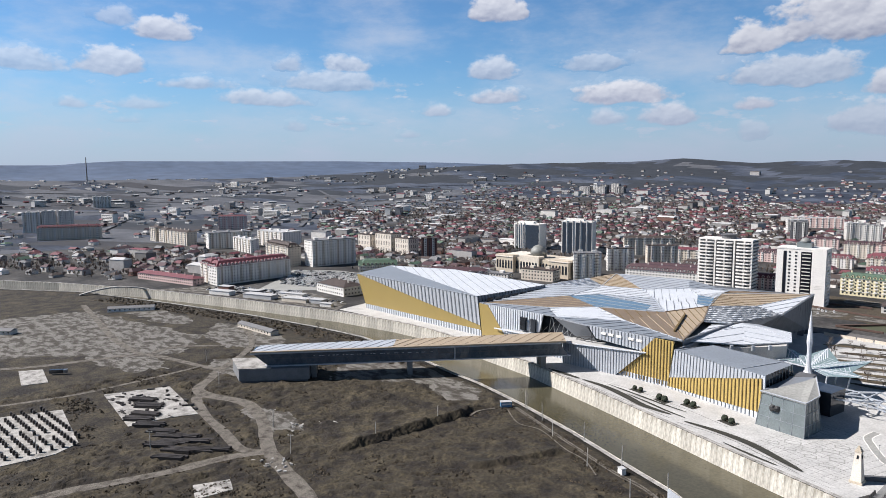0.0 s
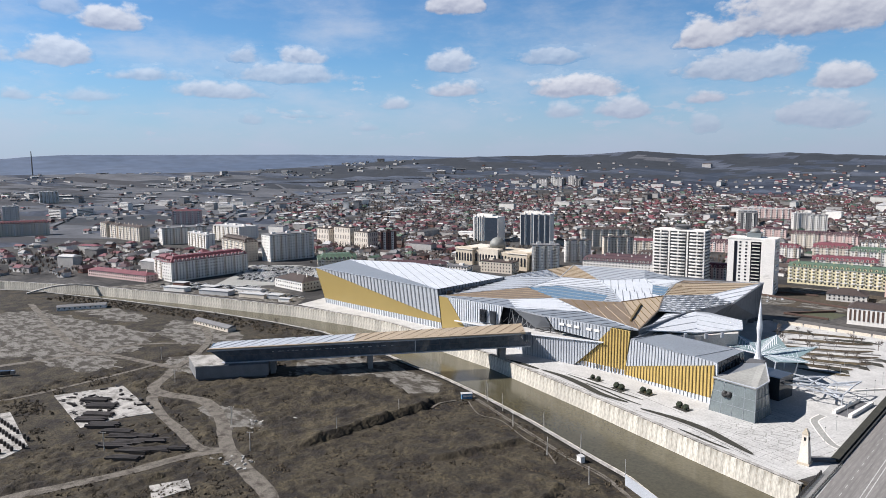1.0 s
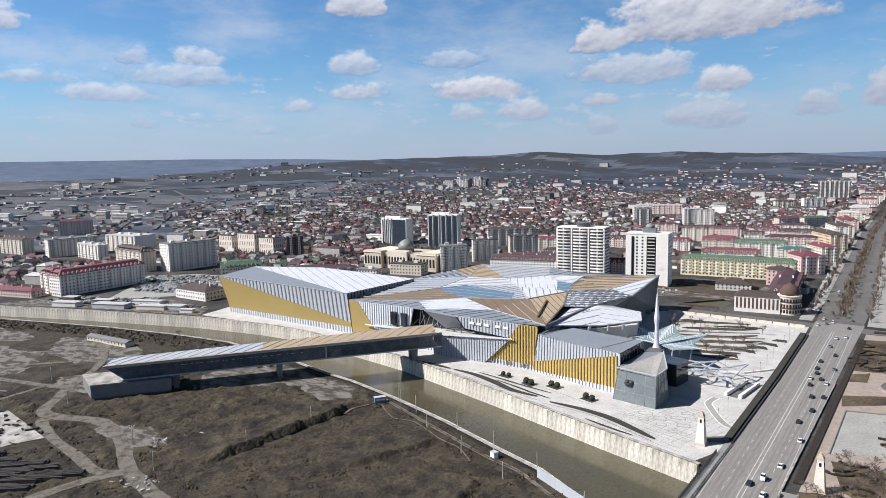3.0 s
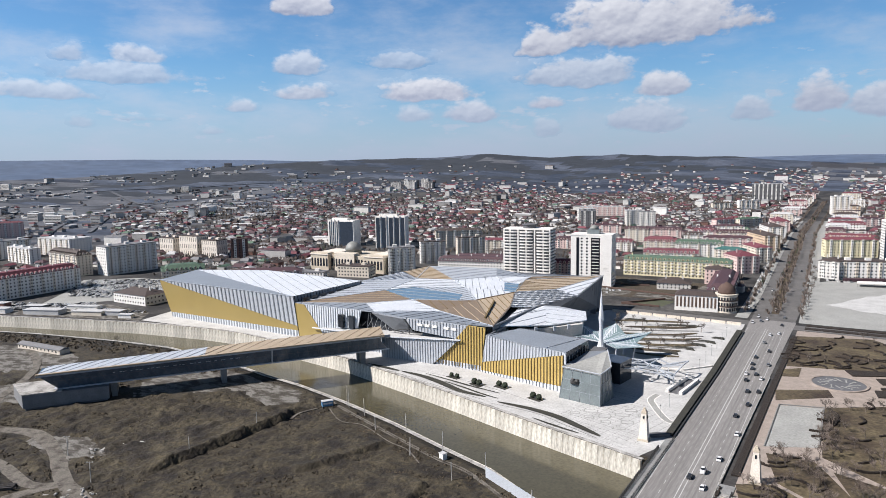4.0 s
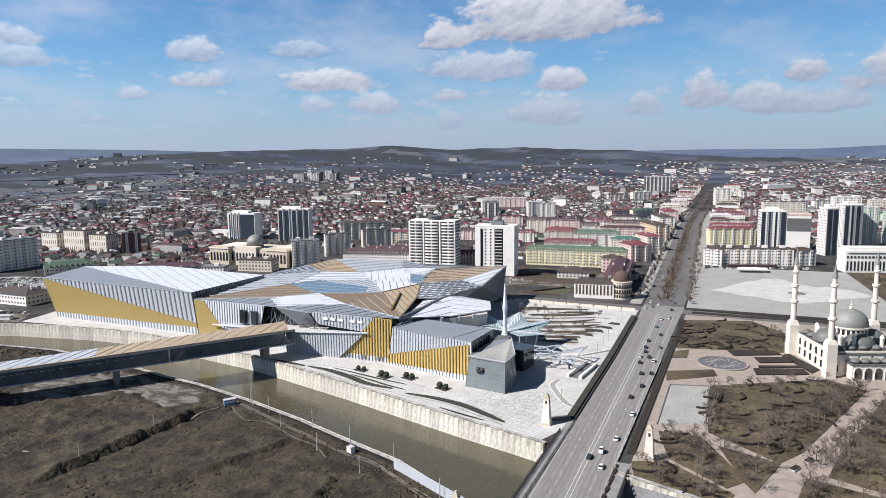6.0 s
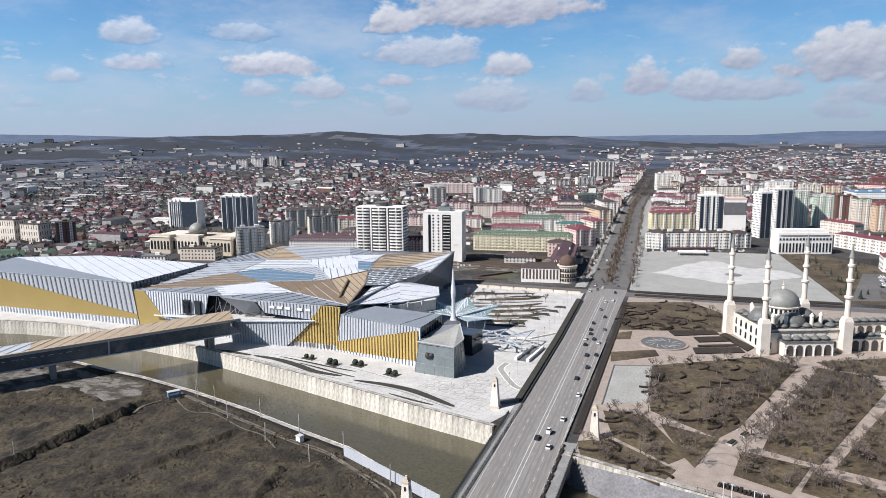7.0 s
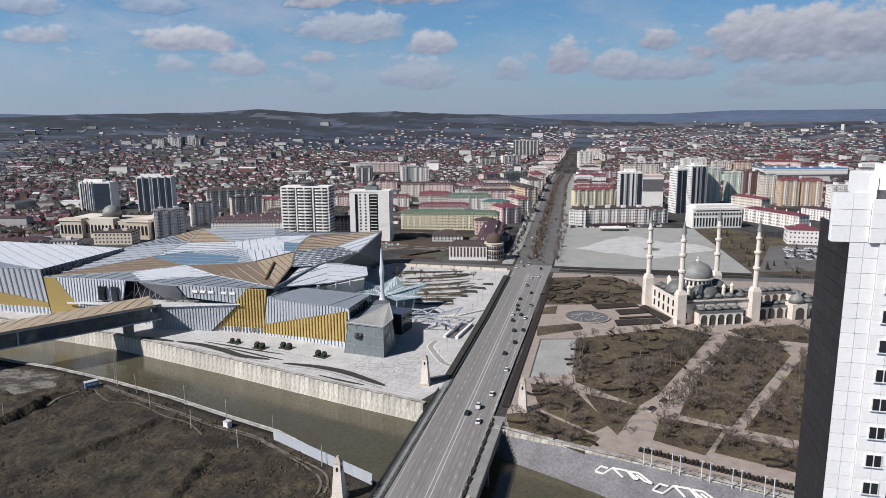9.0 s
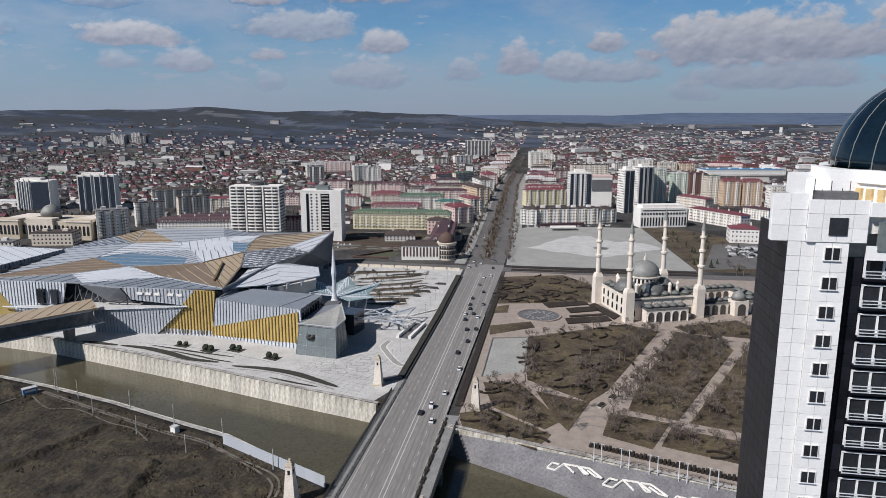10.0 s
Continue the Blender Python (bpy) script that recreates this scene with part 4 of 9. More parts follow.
wall_panel("wall_plinth", ((-224, 343.4, 0), (-191, 343.1, 0), (-191, 343.2, 3.2), (-219, 343.3, 3.2)), "white_metal", 14, "silver_dark", 0.55, 0.20)
wall_panel("wall_upper", ((-240, 343.9, 19), (-206, 343.6, 17.2), (-200, 343.55, 26.4), (-246, 343.8, 26.2)), "silver", 20, "silver_mid", 0.4, 0.20)
# the terrace that opens behind the low wall
t = Mesh()
t.plate([(-322, 350, 9.9), (-258, 339.5, 13.9), (-206, 343, 17), (-240, 356, 15), (-300, 372, 12)], 1.0)
part("terrace_deck", t, "paving", museum, "pale terrace deck")
t = Mesh()
t.prism([(-292, 356), (-242, 352), (-238, 372), (-290, 378)], 12.5, 24)
part("terrace_glazing", t, "glass_dark", museum, "dark recessed glazing")
for k in range(9):
    t = Mesh()
    x = -290 + 5.6 * k
    t.bar((x, 353.5 - 0.06 * k, 12.8), (x + (2.5 if k % 2 else -2.0), 353, 24), 0.22)
    t.bar((x, 353.5, 12.8), (x + 5.6, 353, 18 + 3 * (k % 3)), 0.15)
    part("terrace_strut", t, "steel", museum, "leaning steel strut")
t = Mesh()
t.plate([(-276, 349.2, 25.6), (-247, 344.6, 25.6), (-244, 352, 14.5), (-262, 353, 15.5)], 0.6)
part("terrace_canopy", t, "silver_dark", museum, "dark grey sloping canopy leaf over the terrace")
for x0, z0, x1, z1 in ((-262, 15.0, -236, 20.5), (-258, 14.6, -236, 17.8), (-246, 14.4, -244, 22.0), (-252, 14.5, -238, 21.5)):
    t = Mesh()
    t.bar((x0, 348.6, z0), (x1, 345.2, z1), 0.3)
    part("terrace_strut", t, "iron", museum, "dark leaning strut")
for x in (-303, -294):
    t = Mesh()
    t.prism([(x - 2.2, 348.4), (x + 2.6, 347.6), (x + 2.6, 349.8), (x - 2.2, 350.6)], 12.6, 21.5)
    part("terrace_door", t, "glass_dark", museum, "dark doorway onto the terrace")
for k in range(5):
    t = Mesh()
    x = -236 + 5.4 * k + (3 if k > 2 else 0)
    t.prism([(x, 343.2), (x + 3.6, 343.0), (x + 3.6, 344.2), (x, 344.4)], 22.4, 23.8)
    part("wall_window", t, "white_wall", museum, "white lit window strip")
t = Mesh()
t.plate([(-330, 349.5, 9.6), (-256, 338.9, 14.1), (-256, 338.9, 13.5), (-330, 349.5, 8.9)], 0.7)
part("parapet", t, "white_metal", museum, "white sloping parapet")
t = Mesh()
t.plate([(-258, 339.0, 14.0), (-204, 342.2, 17.7), (-204, 342.2, 17.1), (-258, 339.0, 13.4)], 0.7)
part("parapet", t, "white_metal", museum, "white sloping parapet")

# east block: gold and silver prow wall, grey roof
c0, c1 = Vector((-190.5, 342.3, 0)), Vector((-132.2, 330, 0))
c_tl, c_tr = Vector((-187, 342.6, 22.5)), Vector((-133.2, 330.2, 22.0))
wall_panel("wall_plinth", (c0, c1, c1 + Vector((0, 0, 3.4)), c0 + Vector((0.1, 0, 1.0))), "white_metal", 26, "silver_dark", 0.4, 0.20)
g_tl, g_tr = c0.lerp(c_tl, 0.27), Vector((-134, 330.3, 20.6))
wall_panel("wall_gold", (c0 + Vector((0.1, 0, 1.0)), c1 + Vector((-1.6, 0.3, 3.4)), g_tr, g_tl), "gold", 28, "gold_dark", 0.5, 0.30)
wall_panel("wall_silver", (g_tl, g_tr, c_tr, c_tl), "silver", 28, "silver_mid", 0.45, 0.20)
wall_panel("wall_edge", (c1 + Vector((-1.6, 0.35, 3.4)), c1 + Vector((0, 0, 3.4)), c_tr + Vector((0.4, 0, 0)), c_tr + Vector((-1.3, 0.2, 0))), "white_metal", 0)
R1, R2, R3 = (-176.8, 368, 22.2), (-134, 368, 20.2), (-133, 330.4, 22.1)
roof_facet([c_tl, (-161, 336.4, 22.3), (-156, 367.5, 21.4), R1], "grey_roof", (0.2, 1), 40.0)
roof_facet([(-161, 336.4, 22.3), R3, R2, (-156, 367.5, 21.4)], "grey_roof", (0.2, 1), 22.0, "silver")
wall_panel("wall_east", (c1, (-133, 368, 0), R2, R3), "glass_dark", 9, "steel", 0.15, 0.08)
wall_panel("wall_return", ((-190.5, 372, 0), c0, c_tl, (-188, 372, 22.5)), "silver_dark", 0)

# corner pavilion
d_poly = [(-133.0, 322.5), (-110.0, 319.4), (-108.5, 336), (-116, 354), (-131, 360)]
d_high = [(-131.4, 325.0), (-110.6, 321.2), (-110.2, 335), (-118, 353), (-131, 359)]
d_top = [15.8, 15.8, 16.0, 19.0, 15.8]
d = Mesh()
d.prism(d_poly, 0, d_top, d_high)
pav = part("corner_pavilion", d, "glass_grey", museum, "grey glazed corner pavilion with leaning walls")
f = Mesh()
for i in range(len(d_poly) - 1):
    a0, b0 = (*d_poly[i], 0.0), (*d_poly[i + 1], 0.0)
    a1, b1 = (*d_high[i], d_top[i]), (*d_high[i + 1], d_top[i + 1])
    nx, ny = b0[1] - a0[1], a0[0] - b0[0]
    off = Vector((nx, ny, 0)).normalized() * 0.12
    for k in range(5):
        f.bar(Vector(lerp(a0, b0, k / 4)) + off, Vector(lerp(a1, b1, k / 4)) + off, 0.13)
    for q in (0.33, 0.66, 1.0):
        f.bar(Vector(lerp(a0, a1, q)) + off, Vector(lerp(b0, b1, q)) + off, 0.12)
part("mullions", f, "silver_mid", pav, kind="stuff")
d = Mesh()
d.plate([(-132.2, 324.4, 16.2), (-110.2, 320.6, 16.2), (-109.6, 335.2, 16.4), (-117.8, 353.6, 19.8), (-126, 340, 16.4)], 0.5)
part("pavilion_roof", d, "square_stone", museum, "pale pinkish roof leaf tipped up at the back")
d = Mesh()
d.plate([(-132.4, 325, 16.25), (-126, 340.2, 16.4), (-117.8, 353.8, 19.7), (-131.4, 360, 15.9)], 0.5)
part("pavilion_roof", d, "silver_dark", museum, "dark recessed roof leaf")
for rail in (((-132.2, 324.4, 16.5), (-110.2, 320.6, 16.5)), ((-110.2, 320.6, 16.5), (-109.6, 335.2, 16.7)), ((-109.6, 335.2, 16.7), (-117.8, 353.6, 20.1))):
    d = Mesh()
    d.bar(*rail, 0.32)
    part("roof_parapet", d, "silver", museum)
# a dark block added where the roof only has a dark recess
d = Mesh()
d.prism([(-131, 361), (-123, 361), (-123, 370), (-131, 370)], 0, 16.5)
part("lift_tower", d, "dark_wall", museum, "dark block in place of the recess behind the pavilion")
d = Mesh()
d.lathe(-124.5, 322.9, [(2.4, 9.6), (2.4, 10.4)], 20)
for k in (-1.1, 1.2):
    d.lathe(-124.5 + k, 322.5, [(0.9, 8.6), (1.3, 9.4), (1.3, 10.6), (0.9, 11.4)], 14)
part("wall_emblem", d, "iron", pav, "round dark emblem on the glazing")
d = Mesh()
d.prism([(-134, 360), (-112, 358), (-110, 372), (-134, 376)], 0, 12)
part("entrance_hall", d, "glass_dark", museum)

# great roof over the hall
Q = {
    "p0": P0, "m1": (-297.6, 370.0, 26), "p1": (-272.9, 391.2, 27), "p2": P2, "pe": (-274.8, 349.5, 26.3), "pf": (-239.9, 375.7, 25), "pg": (-246, 344, 26.2),
    "p6": (-310.8, 409.9, 27.5), "la": (-352.6, 431.0, 28), "lb": (-341.6, 477.7, 30), "lc": (-314.2, 457.5, 29), "b2": (-296.3, 428.6, 28), "b3": (-249.0, 421.4, 27.5), "b4": (-241.8, 403.6, 27),
    "c1": (-259.3, 443.3, 28.3), "c2": (-282.8, 465.3, 29), "c3": (-260.1, 495.3, 29), "p8": (-231.6, 410.1, 27), "s1": (-241.3, 473.1, 29), "s2": (-227.6, 471.5, 29), "s3": (-218.1, 443.9, 28), "s4": (-227.8, 445.9, 28),
    "p10": (-233.3, 493.8, 28.5), "p11": (-186.4, 546.2, 27.5), "e1": (-197.8, 472.9, 27), "e2": (-176.3, 460.6, 26), "l1": (-203.3, 407.0, 26), "l2": (-188.4, 417.0, 25.5),
    "t1": (-333.6, 506.6, 31.5), "k2": (-274.9, 524.2, 31), "k3": (-232.3, 504.8, 29.5),
}


def facet(names, material, direction=None, gap=4.0, rib=None):
    roof_facet([Q[n] for n in names.split()], material, direction, gap, rib)


# the front: grey eaves, white and bronze leaves, the tan point over the prow
facet("p0 m1 pe", "grey_roof", (0.2, 1), 9.0, "silver_dark")
facet("m1 p1 pf pe", "white_metal", (1, 0.55), 7.0, "silver_mid")
facet("pe pf pg", "grey_roof", (0.3, 1), 8.0, "silver_dark")
facet("pg pf p2", "grey_roof", (0.3, 1), 8.0, "silver_dark")
facet("p0 p6 p1 m1", "bronze", (1, 0.32), 7.0, "tan_metal")
facet("pf p1 b4 p8", "bronze", (1, -0.9), 6.5, "gold_dark")
facet("pf p8 p2", "bronze", (1, -1.0), 6.5, "tan_metal")
facet("p8 s3 l1", "tan_metal", (1, -1.15), 4.6, "gold_dark")
facet("p8 l1 p2", "tan_metal", (1, -1.15), 4.6, "gold_dark")
# glass lens and the bright leaves round it
facet("p1 p6 b2 b3 b4", "glass_blue", (1, 0.05), 9.0, "steel")
facet("b2 c1 p8 b4 b3", "silver", (0.35, 1), 5.0, "steel")
facet("p6 lc c2 c1 b2", "white_metal", (1, 0.3), 6.0, "silver_dark")
facet("c1 c2 c3 s1 s4", "white_metal", (0.6, -1), 5.5, "silver_dark")
facet("c1 s4 s3 p8", "white_metal", (0.6, -1), 5.0, "silver_dark")
facet("s1 s2 s3 s4", "glass_blue", (1, 0.0), 9.0, "steel")
# the back: dark lattice, a tan fold, grey ridge
facet("p0 la lc p6", "silver", (1, 0.5), 8.0, "silver_dark")
facet("la lb lc", "silver_dark", (1, 0.3), 5.0, "white_metal")
facet("lc lb t1", "tan_metal", (0.5, 1), 5.0, "gold_dark")
facet("lc t1 c2", "tan_metal", (1, 0.2), 5.0, "gold_dark")
facet("c2 t1 k2 c3", "silver", (1, 0.2), 6.0, "silver_dark")
facet("c3 k2 k3", "grey_roof", (0.4, 1), 8.0, "silver_dark")
facet("c3 k3 p10 s1", "white_metal", (1, 0.2), 6.0, "silver_dark")
facet("s1 p10 s2", "white_metal", (1, 0.2), 6.0, "silver_dark")
# the east: tan leaf, white corner, lattice
facet("s2 p10 e1 s3", "tan_metal", (1, 0.75), 5.5, "gold_dark")
facet("p10 k3 p11", "bronze", (1, 0.7), 6.0, "gold_dark")
facet("p10 p11 e1", "tan_metal", (1, 0.9), 6.0, "gold_dark")
facet("e1 p11 e2", "white_metal", (0.2, 1), 7.0, "silver")
facet("s3 e1 e2 l2 l1", "white_metal", (0.2, 1), 4.0, "silver_dark")
for way in ((1, 0.9), (1, -0.25)):
    lattice = Mesh()
    seams(lattice, [Q[n] for n in ("s3", "e1", "e2", "l2", "l1")], way, 5.0, 0.5, 0.30)
    part("roof_lattice", lattice, "silver_dark", museum, "grey lattice bars over the roof", kind="stuff")
lattice = Mesh()
seams(lattice, [Q[n] for n in ("la", "lb", "lc")], (0.4, 1), 5.0, 0.5, 0.3)
part("roof_lattice", lattice, "white_metal", museum, "white lattice bars over a dark roof", kind="stuff")
# crooked ridge beams between the facets
for pair in ("p0 p6", "p6 b2", "p1 b4", "p0 m1", "m1 p1", "p1 pf", "pf p2", "b4 p8", "b2 c1", "c1 p8", "c1 c2", "p6 lc", "lc c2", "c2 c3", "c3 s1", "s3 p10", "p10 p11", "e1 p11", "s3 e1", "p10 k3", "lc t1", "la lc"):
    a, b = pair.split()
    t = Mesh()
    t.bar(Q[a], Q[b], 0.45)
    part("ridge_beam", t, "silver", museum)
for a, b in (("p8", "p2"), ("p2", "l1"), ("l1", "s3"), ("p8", "s3")):
    t = Mesh()
    t.bar(Q[a], Q[b], 0.6)
    part("ridge_beam", t, "bronze", museum, "bronze ridge beam")
t = Mesh()
t.bar((-218.2, 411.6, 27.3), (-200.9, 367.1, 26.6), 0.7)
part("ridge_beam", t, "gold_dark", museum, "dark bronze inset beam")
# hall walls under the roof's edges
wall_panel("wall_overhang", ((-190, 452, 6), (-181, 520, 6), Q["p11"], Q["e2"]), "podium_grey", 16, "dark_wall", 0.1, 0.1)
wall_panel("wall_overhang", ((-190, 372, 12), (-190, 452, 6), Q["e2"], Q["l2"]), "podium_grey", 0)
wall_panel("wall_return", ((-190, 360, 12), (-190, 372, 12), Q["l2"], Q["p2"]), "silver_dark", 0)
wall_panel("wall_north", ((-184, 522, 0), (-345, 500, 0), (-338, 503, 29.5), (-188, 544, 26.8)), "silver_dark", 0)
wall_panel("wall_north_west", ((-344, 500, 0), (-346, 428, 0), (-350, 431, 27.5), (-339, 500, 29)), "silver_dark", 0)
t = Mesh()
t.prism([(-335, 372), (-192, 372), (-186, 515), (-335, 505)], 0, 22)
part("hall_core", t, "silver_dark", museum)

# white faceted canopy roof between hall and east block
C0, C1, C2, C3, C4 = (-189, 362, 23.6), (-200, 414, 24), (-160, 434, 21.5), (-152, 414, 20.6), (-168, 386, 21.2)
CTOP = (-184, 421, 25.2)
roof_facet([C0, C4, CTOP], "white_metal", (0.3, 1), 8.0, "silver")
roof_facet([C4, C3, CTOP], "white_metal", (1, 0.4), 9.0, "silver")
roof_facet([C3, C2, CTOP], "white_metal", (1, -0.2), 9.0, "silver")
roof_facet([C2, (-194, 436, 24), CTOP], "silver")
roof_facet([(-194, 436, 24), C1, C0, CTOP], "white_metal", (0.3, 1), 6.0, "silver_mid")
t = Mesh()
t.prism([(-188, 369), (-166, 387), (-152, 406), (-160, 430), (-190, 428)], 0, 19.6)
part("lower_hall", t, "grey_wall", museum)
for x, y in ((-181, 372.5), (-172, 379.5), (-163, 387.5), (-157, 396)):
    t = Mesh()
    t.box(x, y, 18.0, 1.6, 1.6, 3.0, 0.7)
    part("roof_strut", t, "silver", museum)

# glazed fan canopy by the entrance
fan_mid = (-138, 402, 10.5)
rim = [(-163, 400, 13), (-160, 424, 15), (-146, 418, 12.5), (-139, 434, 15.5), (-128, 419, 12.5), (-113, 424, 15), (-117, 404, 12), (-108, 392, 13.5), (-124, 388, 11.5)]
for a, b in zip(rim, rim[1:]):
    t = Mesh()
    t.plate([fan_mid, a, b], 0.25)
    leaf = part("canopy_leaf", t, "glass_pale", museum, "pale glazed canopy leaf")
    s = Mesh()
    fold = lerp(lerp(a, b, 0.5), fan_mid, 0.12)
    for k in range(9):
        q = 0.14 + 0.105 * k
        inner = lerp(fan_mid, fold, max(q - 0.12, 0.05))
        s.bar(lerp(fan_mid, a, q), inner, 0.36)
        s.bar(inner, lerp(fan_mid, b, q), 0.36)
    s.bar(fan_mid, a, 0.4)
    part("canopy_ribs", s, "white_metal", leaf, kind="stuff")
for x, y, z in rim[::2]:
    t = Mesh()
    t.bar((x * 0.9 + fan_mid[0] * 0.1, y * 0.9 + fan_mid[1] * 0.1, 0), (x, y, z), 0.45, 0.3, 8)
    part("canopy_column", t, "white_metal", museum)

# white spire
spire = Mesh()
spire.lathe(-136.5, 397, [(4.2, 0), (3.0, 8), (1.9, 10.5), (1.3, 14), (1.15, 22), (1.7, 27), (1.0, 34), (0.5, 40), (0.05, 44)], 10)
thing("spire", "white twisted spire standing beside the museum entrance", "spire", mesh=spire, mats=("white_metal",))

# lattice shade frames over the plaza
rnd = random.Random(51)
frames = thing("shade_frame", "pale crooked lattice shade frame over the plaza", "shade frame")
nodes = {}
for i in range(5):
    for j in range(4):
        nodes[i, j] = (-121 + 8.4 * i + 2.5 * j * 0.3 + rnd.uniform(-2, 2), 362 + 8.6 * j + 1.2 * i + rnd.uniform(-2.2, 2.2), 6.2 + rnd.uniform(-1.5, 2.0))
for (i, j), p in nodes.items():
    for q in ((i + 1, j), (i, j + 1), (i + 1, j + 1) if (i + j) % 2 else (i + 1, j - 1)):
        if q in nodes:
            t = Mesh()
            t.bar(p, nodes[q], 0.42)
            part("beam", t, "silver", frames)
    if (i * 3 + j) % 4 == 0:
        t = Mesh()
        t.bar((p[0], p[1], 0), p, 0.3, 0.22, 6)
        part("column", t, "silver", frames)

# ---- skybridge across the river ----
sky = thing("skybridge", "glazed footbridge hall with tan ribbed roof on piers", "footbridge")
S_A, S_B = Vector((-357, 183)), Vector((-252, 326))
ax_dir = (S_B - S_A).normalized()
ax_nrm = Vector((-ax_dir.y, ax_dir.x))
LEN = (S_B - S_A).length


def at_bridge(s, o, z):
    p = S_A + ax_dir * s + ax_nrm * o
    return (p.x, p.y, z)


WIDE = 17.0
t = Mesh()
t.solid([at_bridge(0, 0, 8.4), at_bridge(LEN + 6, 0, 8.8), at_bridge(LEN + 6, WIDE, 8.8), at_bridge(0, WIDE, 8.4), at_bridge(0, 0, 9.1), at_bridge(LEN + 6, 0, 9.5), at_bridge(LEN + 6, WIDE, 9.5), at_bridge(0, WIDE, 9.1)],
        [(0, 3, 2, 1), (4, 5, 6, 7), (0, 1, 5, 4), (1, 2, 6, 5), (2, 3, 7, 6), (3, 0, 4, 7)])
part("deck", t, "silver", sky, "pale edge beam and deck")
t = Mesh()
t.solid([at_bridge(2, 0.6, 9.0), at_bridge(LEN + 4, 0.6, 9.4), at_bridge(LEN + 4, WIDE - 0.6, 9.4), at_bridge(2, WIDE - 0.6, 9.0), at_bridge(-7, -1.0, 17.2), at_bridge(LEN - 2, -1.0, 17.8), at_bridge(LEN - 2, WIDE - 1, 17.6), at_bridge(-7, WIDE - 1, 16.6)],
        [(0, 3, 2, 1), (4, 5, 6, 7), (0, 1, 5, 4), (1, 2, 6, 5), (2, 3, 7, 6), (3, 0, 4, 7)])
hall = part("glazed_hall", t, "bridge_glass", sky, "dark glass side walls leaning outward")
t = Mesh()
for k in range(30):
    s = 2 + (LEN - 4) * k / 29
    t.bar(at_bridge(s, 0.5, 9.2), at_bridge(s - 7 * (1 - k / 29) * 0.9, -1.1, 17.3), 0.07)
t.bar(at_bridge(0, -0.2, 13.2), at_bridge(LEN, -0.2, 13.5), 0.10)
part("mullions", t, "dark_wall", hall, kind="stuff")
for k in range(26):
    s = LEN * (0.16 + 0.40 * k / 26) + 0.7 * math.sin(k * 2.3)
    t = Mesh()
    t.bar(at_bridge(s, -0.62, 14.4), at_bridge(s + 0.8 + 0.5 * (k % 3), -0.62, 14.45), 0.16)
    part("lettering_bar", t, "white_metal", hall, "unreadable pale lettering as plain bars")
t = Mesh()
t.bar(at_bridge(LEN * 0.63, 0.1, 9), at_bridge(LEN * 0.63, -1.5, 17.6), 0.4)
part("joint_post", t, "silver", sky)
# ribbed tan roof, falling to the far side at the landing end
for s0, s1, m_, z_far0, z_far1 in ((-7.5, LEN * 0.42, "silver", 17.2, 18.2), (LEN * 0.42, LEN + 2, "tan_metal", 18.2, 19.6)):
    quad = [at_bridge(s0, -2.0, 17.6 + 0.004 * s0), at_bridge(s1, -2.0, 17.6 + 0.004 * s1), at_bridge(s1 + 3, WIDE, z_far1), at_bridge(s0 + 3, WIDE, z_far0)]
    t = Mesh()
    t.plate(quad, 0.5)
    leaf = part("roof_leaf", t, m_, sky, "metal roof with raised seams")
    t = Mesh()
    seams(t, quad, (ax_nrm.x * 1.0 + ax_dir.x * 0.9, ax_nrm.y + ax_dir.y * 0.9), 5.5, 0.22, 0.14)
    part("roof_seams", t, "bronze" if m_ == "tan_metal" else "silver_dark", leaf, kind="stuff")
    t = Mesh()
    t.bar(quad[0], quad[1], 0.9)
    part("fascia_strip", t, "tan_metal", leaf)
t = Mesh()
t.bar(at_bridge(-7.5, -2.4, 17.1), at_bridge(LEN - 1, -2.4, 17.7), 0.5)
part("eave", t, "silver", sky)
for s, o in ((28, 5.0), (28, 12.0), (85, 3.5), (85, 11.0), (167, 5.0), (167, 13.0)):
    t = Mesh()
    t.solid([at_bridge(s - 1.4, o - 1.6, 0), at_bridge(s + 1.4, o - 1.6, 0), at_bridge(s + 1.4, o + 1.6, 0), at_bridge(s - 1.4, o + 1.6, 0),
             at_bridge(s - 1.6, o - 2.2, 8.6), at_bridge(s + 1.6, o - 2.2, 8.6), at_bridge(s + 1.6, o + 2.2, 8.6), at_bridge(s - 1.6, o + 2.2, 8.6)],
            [(0, 3, 2, 1), (4, 5, 6, 7), (0, 1, 5, 4), (1, 2, 6, 5), (2, 3, 7, 6), (3, 0, 4, 7)])
    part("pier", t, "concrete_grey", sky)
t = Mesh()
t.prism([at_bridge(-14, -3.5, 0)[:2], at_bridge(26, -3.5, 0)[:2], at_bridge(26, WIDE + 3, 0)[:2], at_bridge(-22, WIDE + 3, 0)[:2]], 1.4, 8.2)
pod = thing("podium", "grey concrete landing block under the skybridge", "podium", mesh=t, mats=("podium_grey",))
# inset foot, coloured dark for the shadow along the block's base
t = Mesh()
t.prism([at_bridge(-13, -2.5, 0)[:2], at_bridge(25, -2.5, 0)[:2], at_bridge(25, WIDE + 2, 0)[:2], at_bridge(-20, WIDE + 2, 0)[:2]], 0.0, 1.5)
part("plinth", t, "dark_wall", pod)
t = Mesh()
t.prism([at_bridge(-14.2, -3.7, 0)[:2], at_bridge(4, -3.7, 0)[:2], at_bridge(4, WIDE + 3, 0)[:2], at_bridge(-22.2, WIDE + 3, 0)[:2]], 8.2, 8.8)
part("deck_edge", t, "slab", pod)

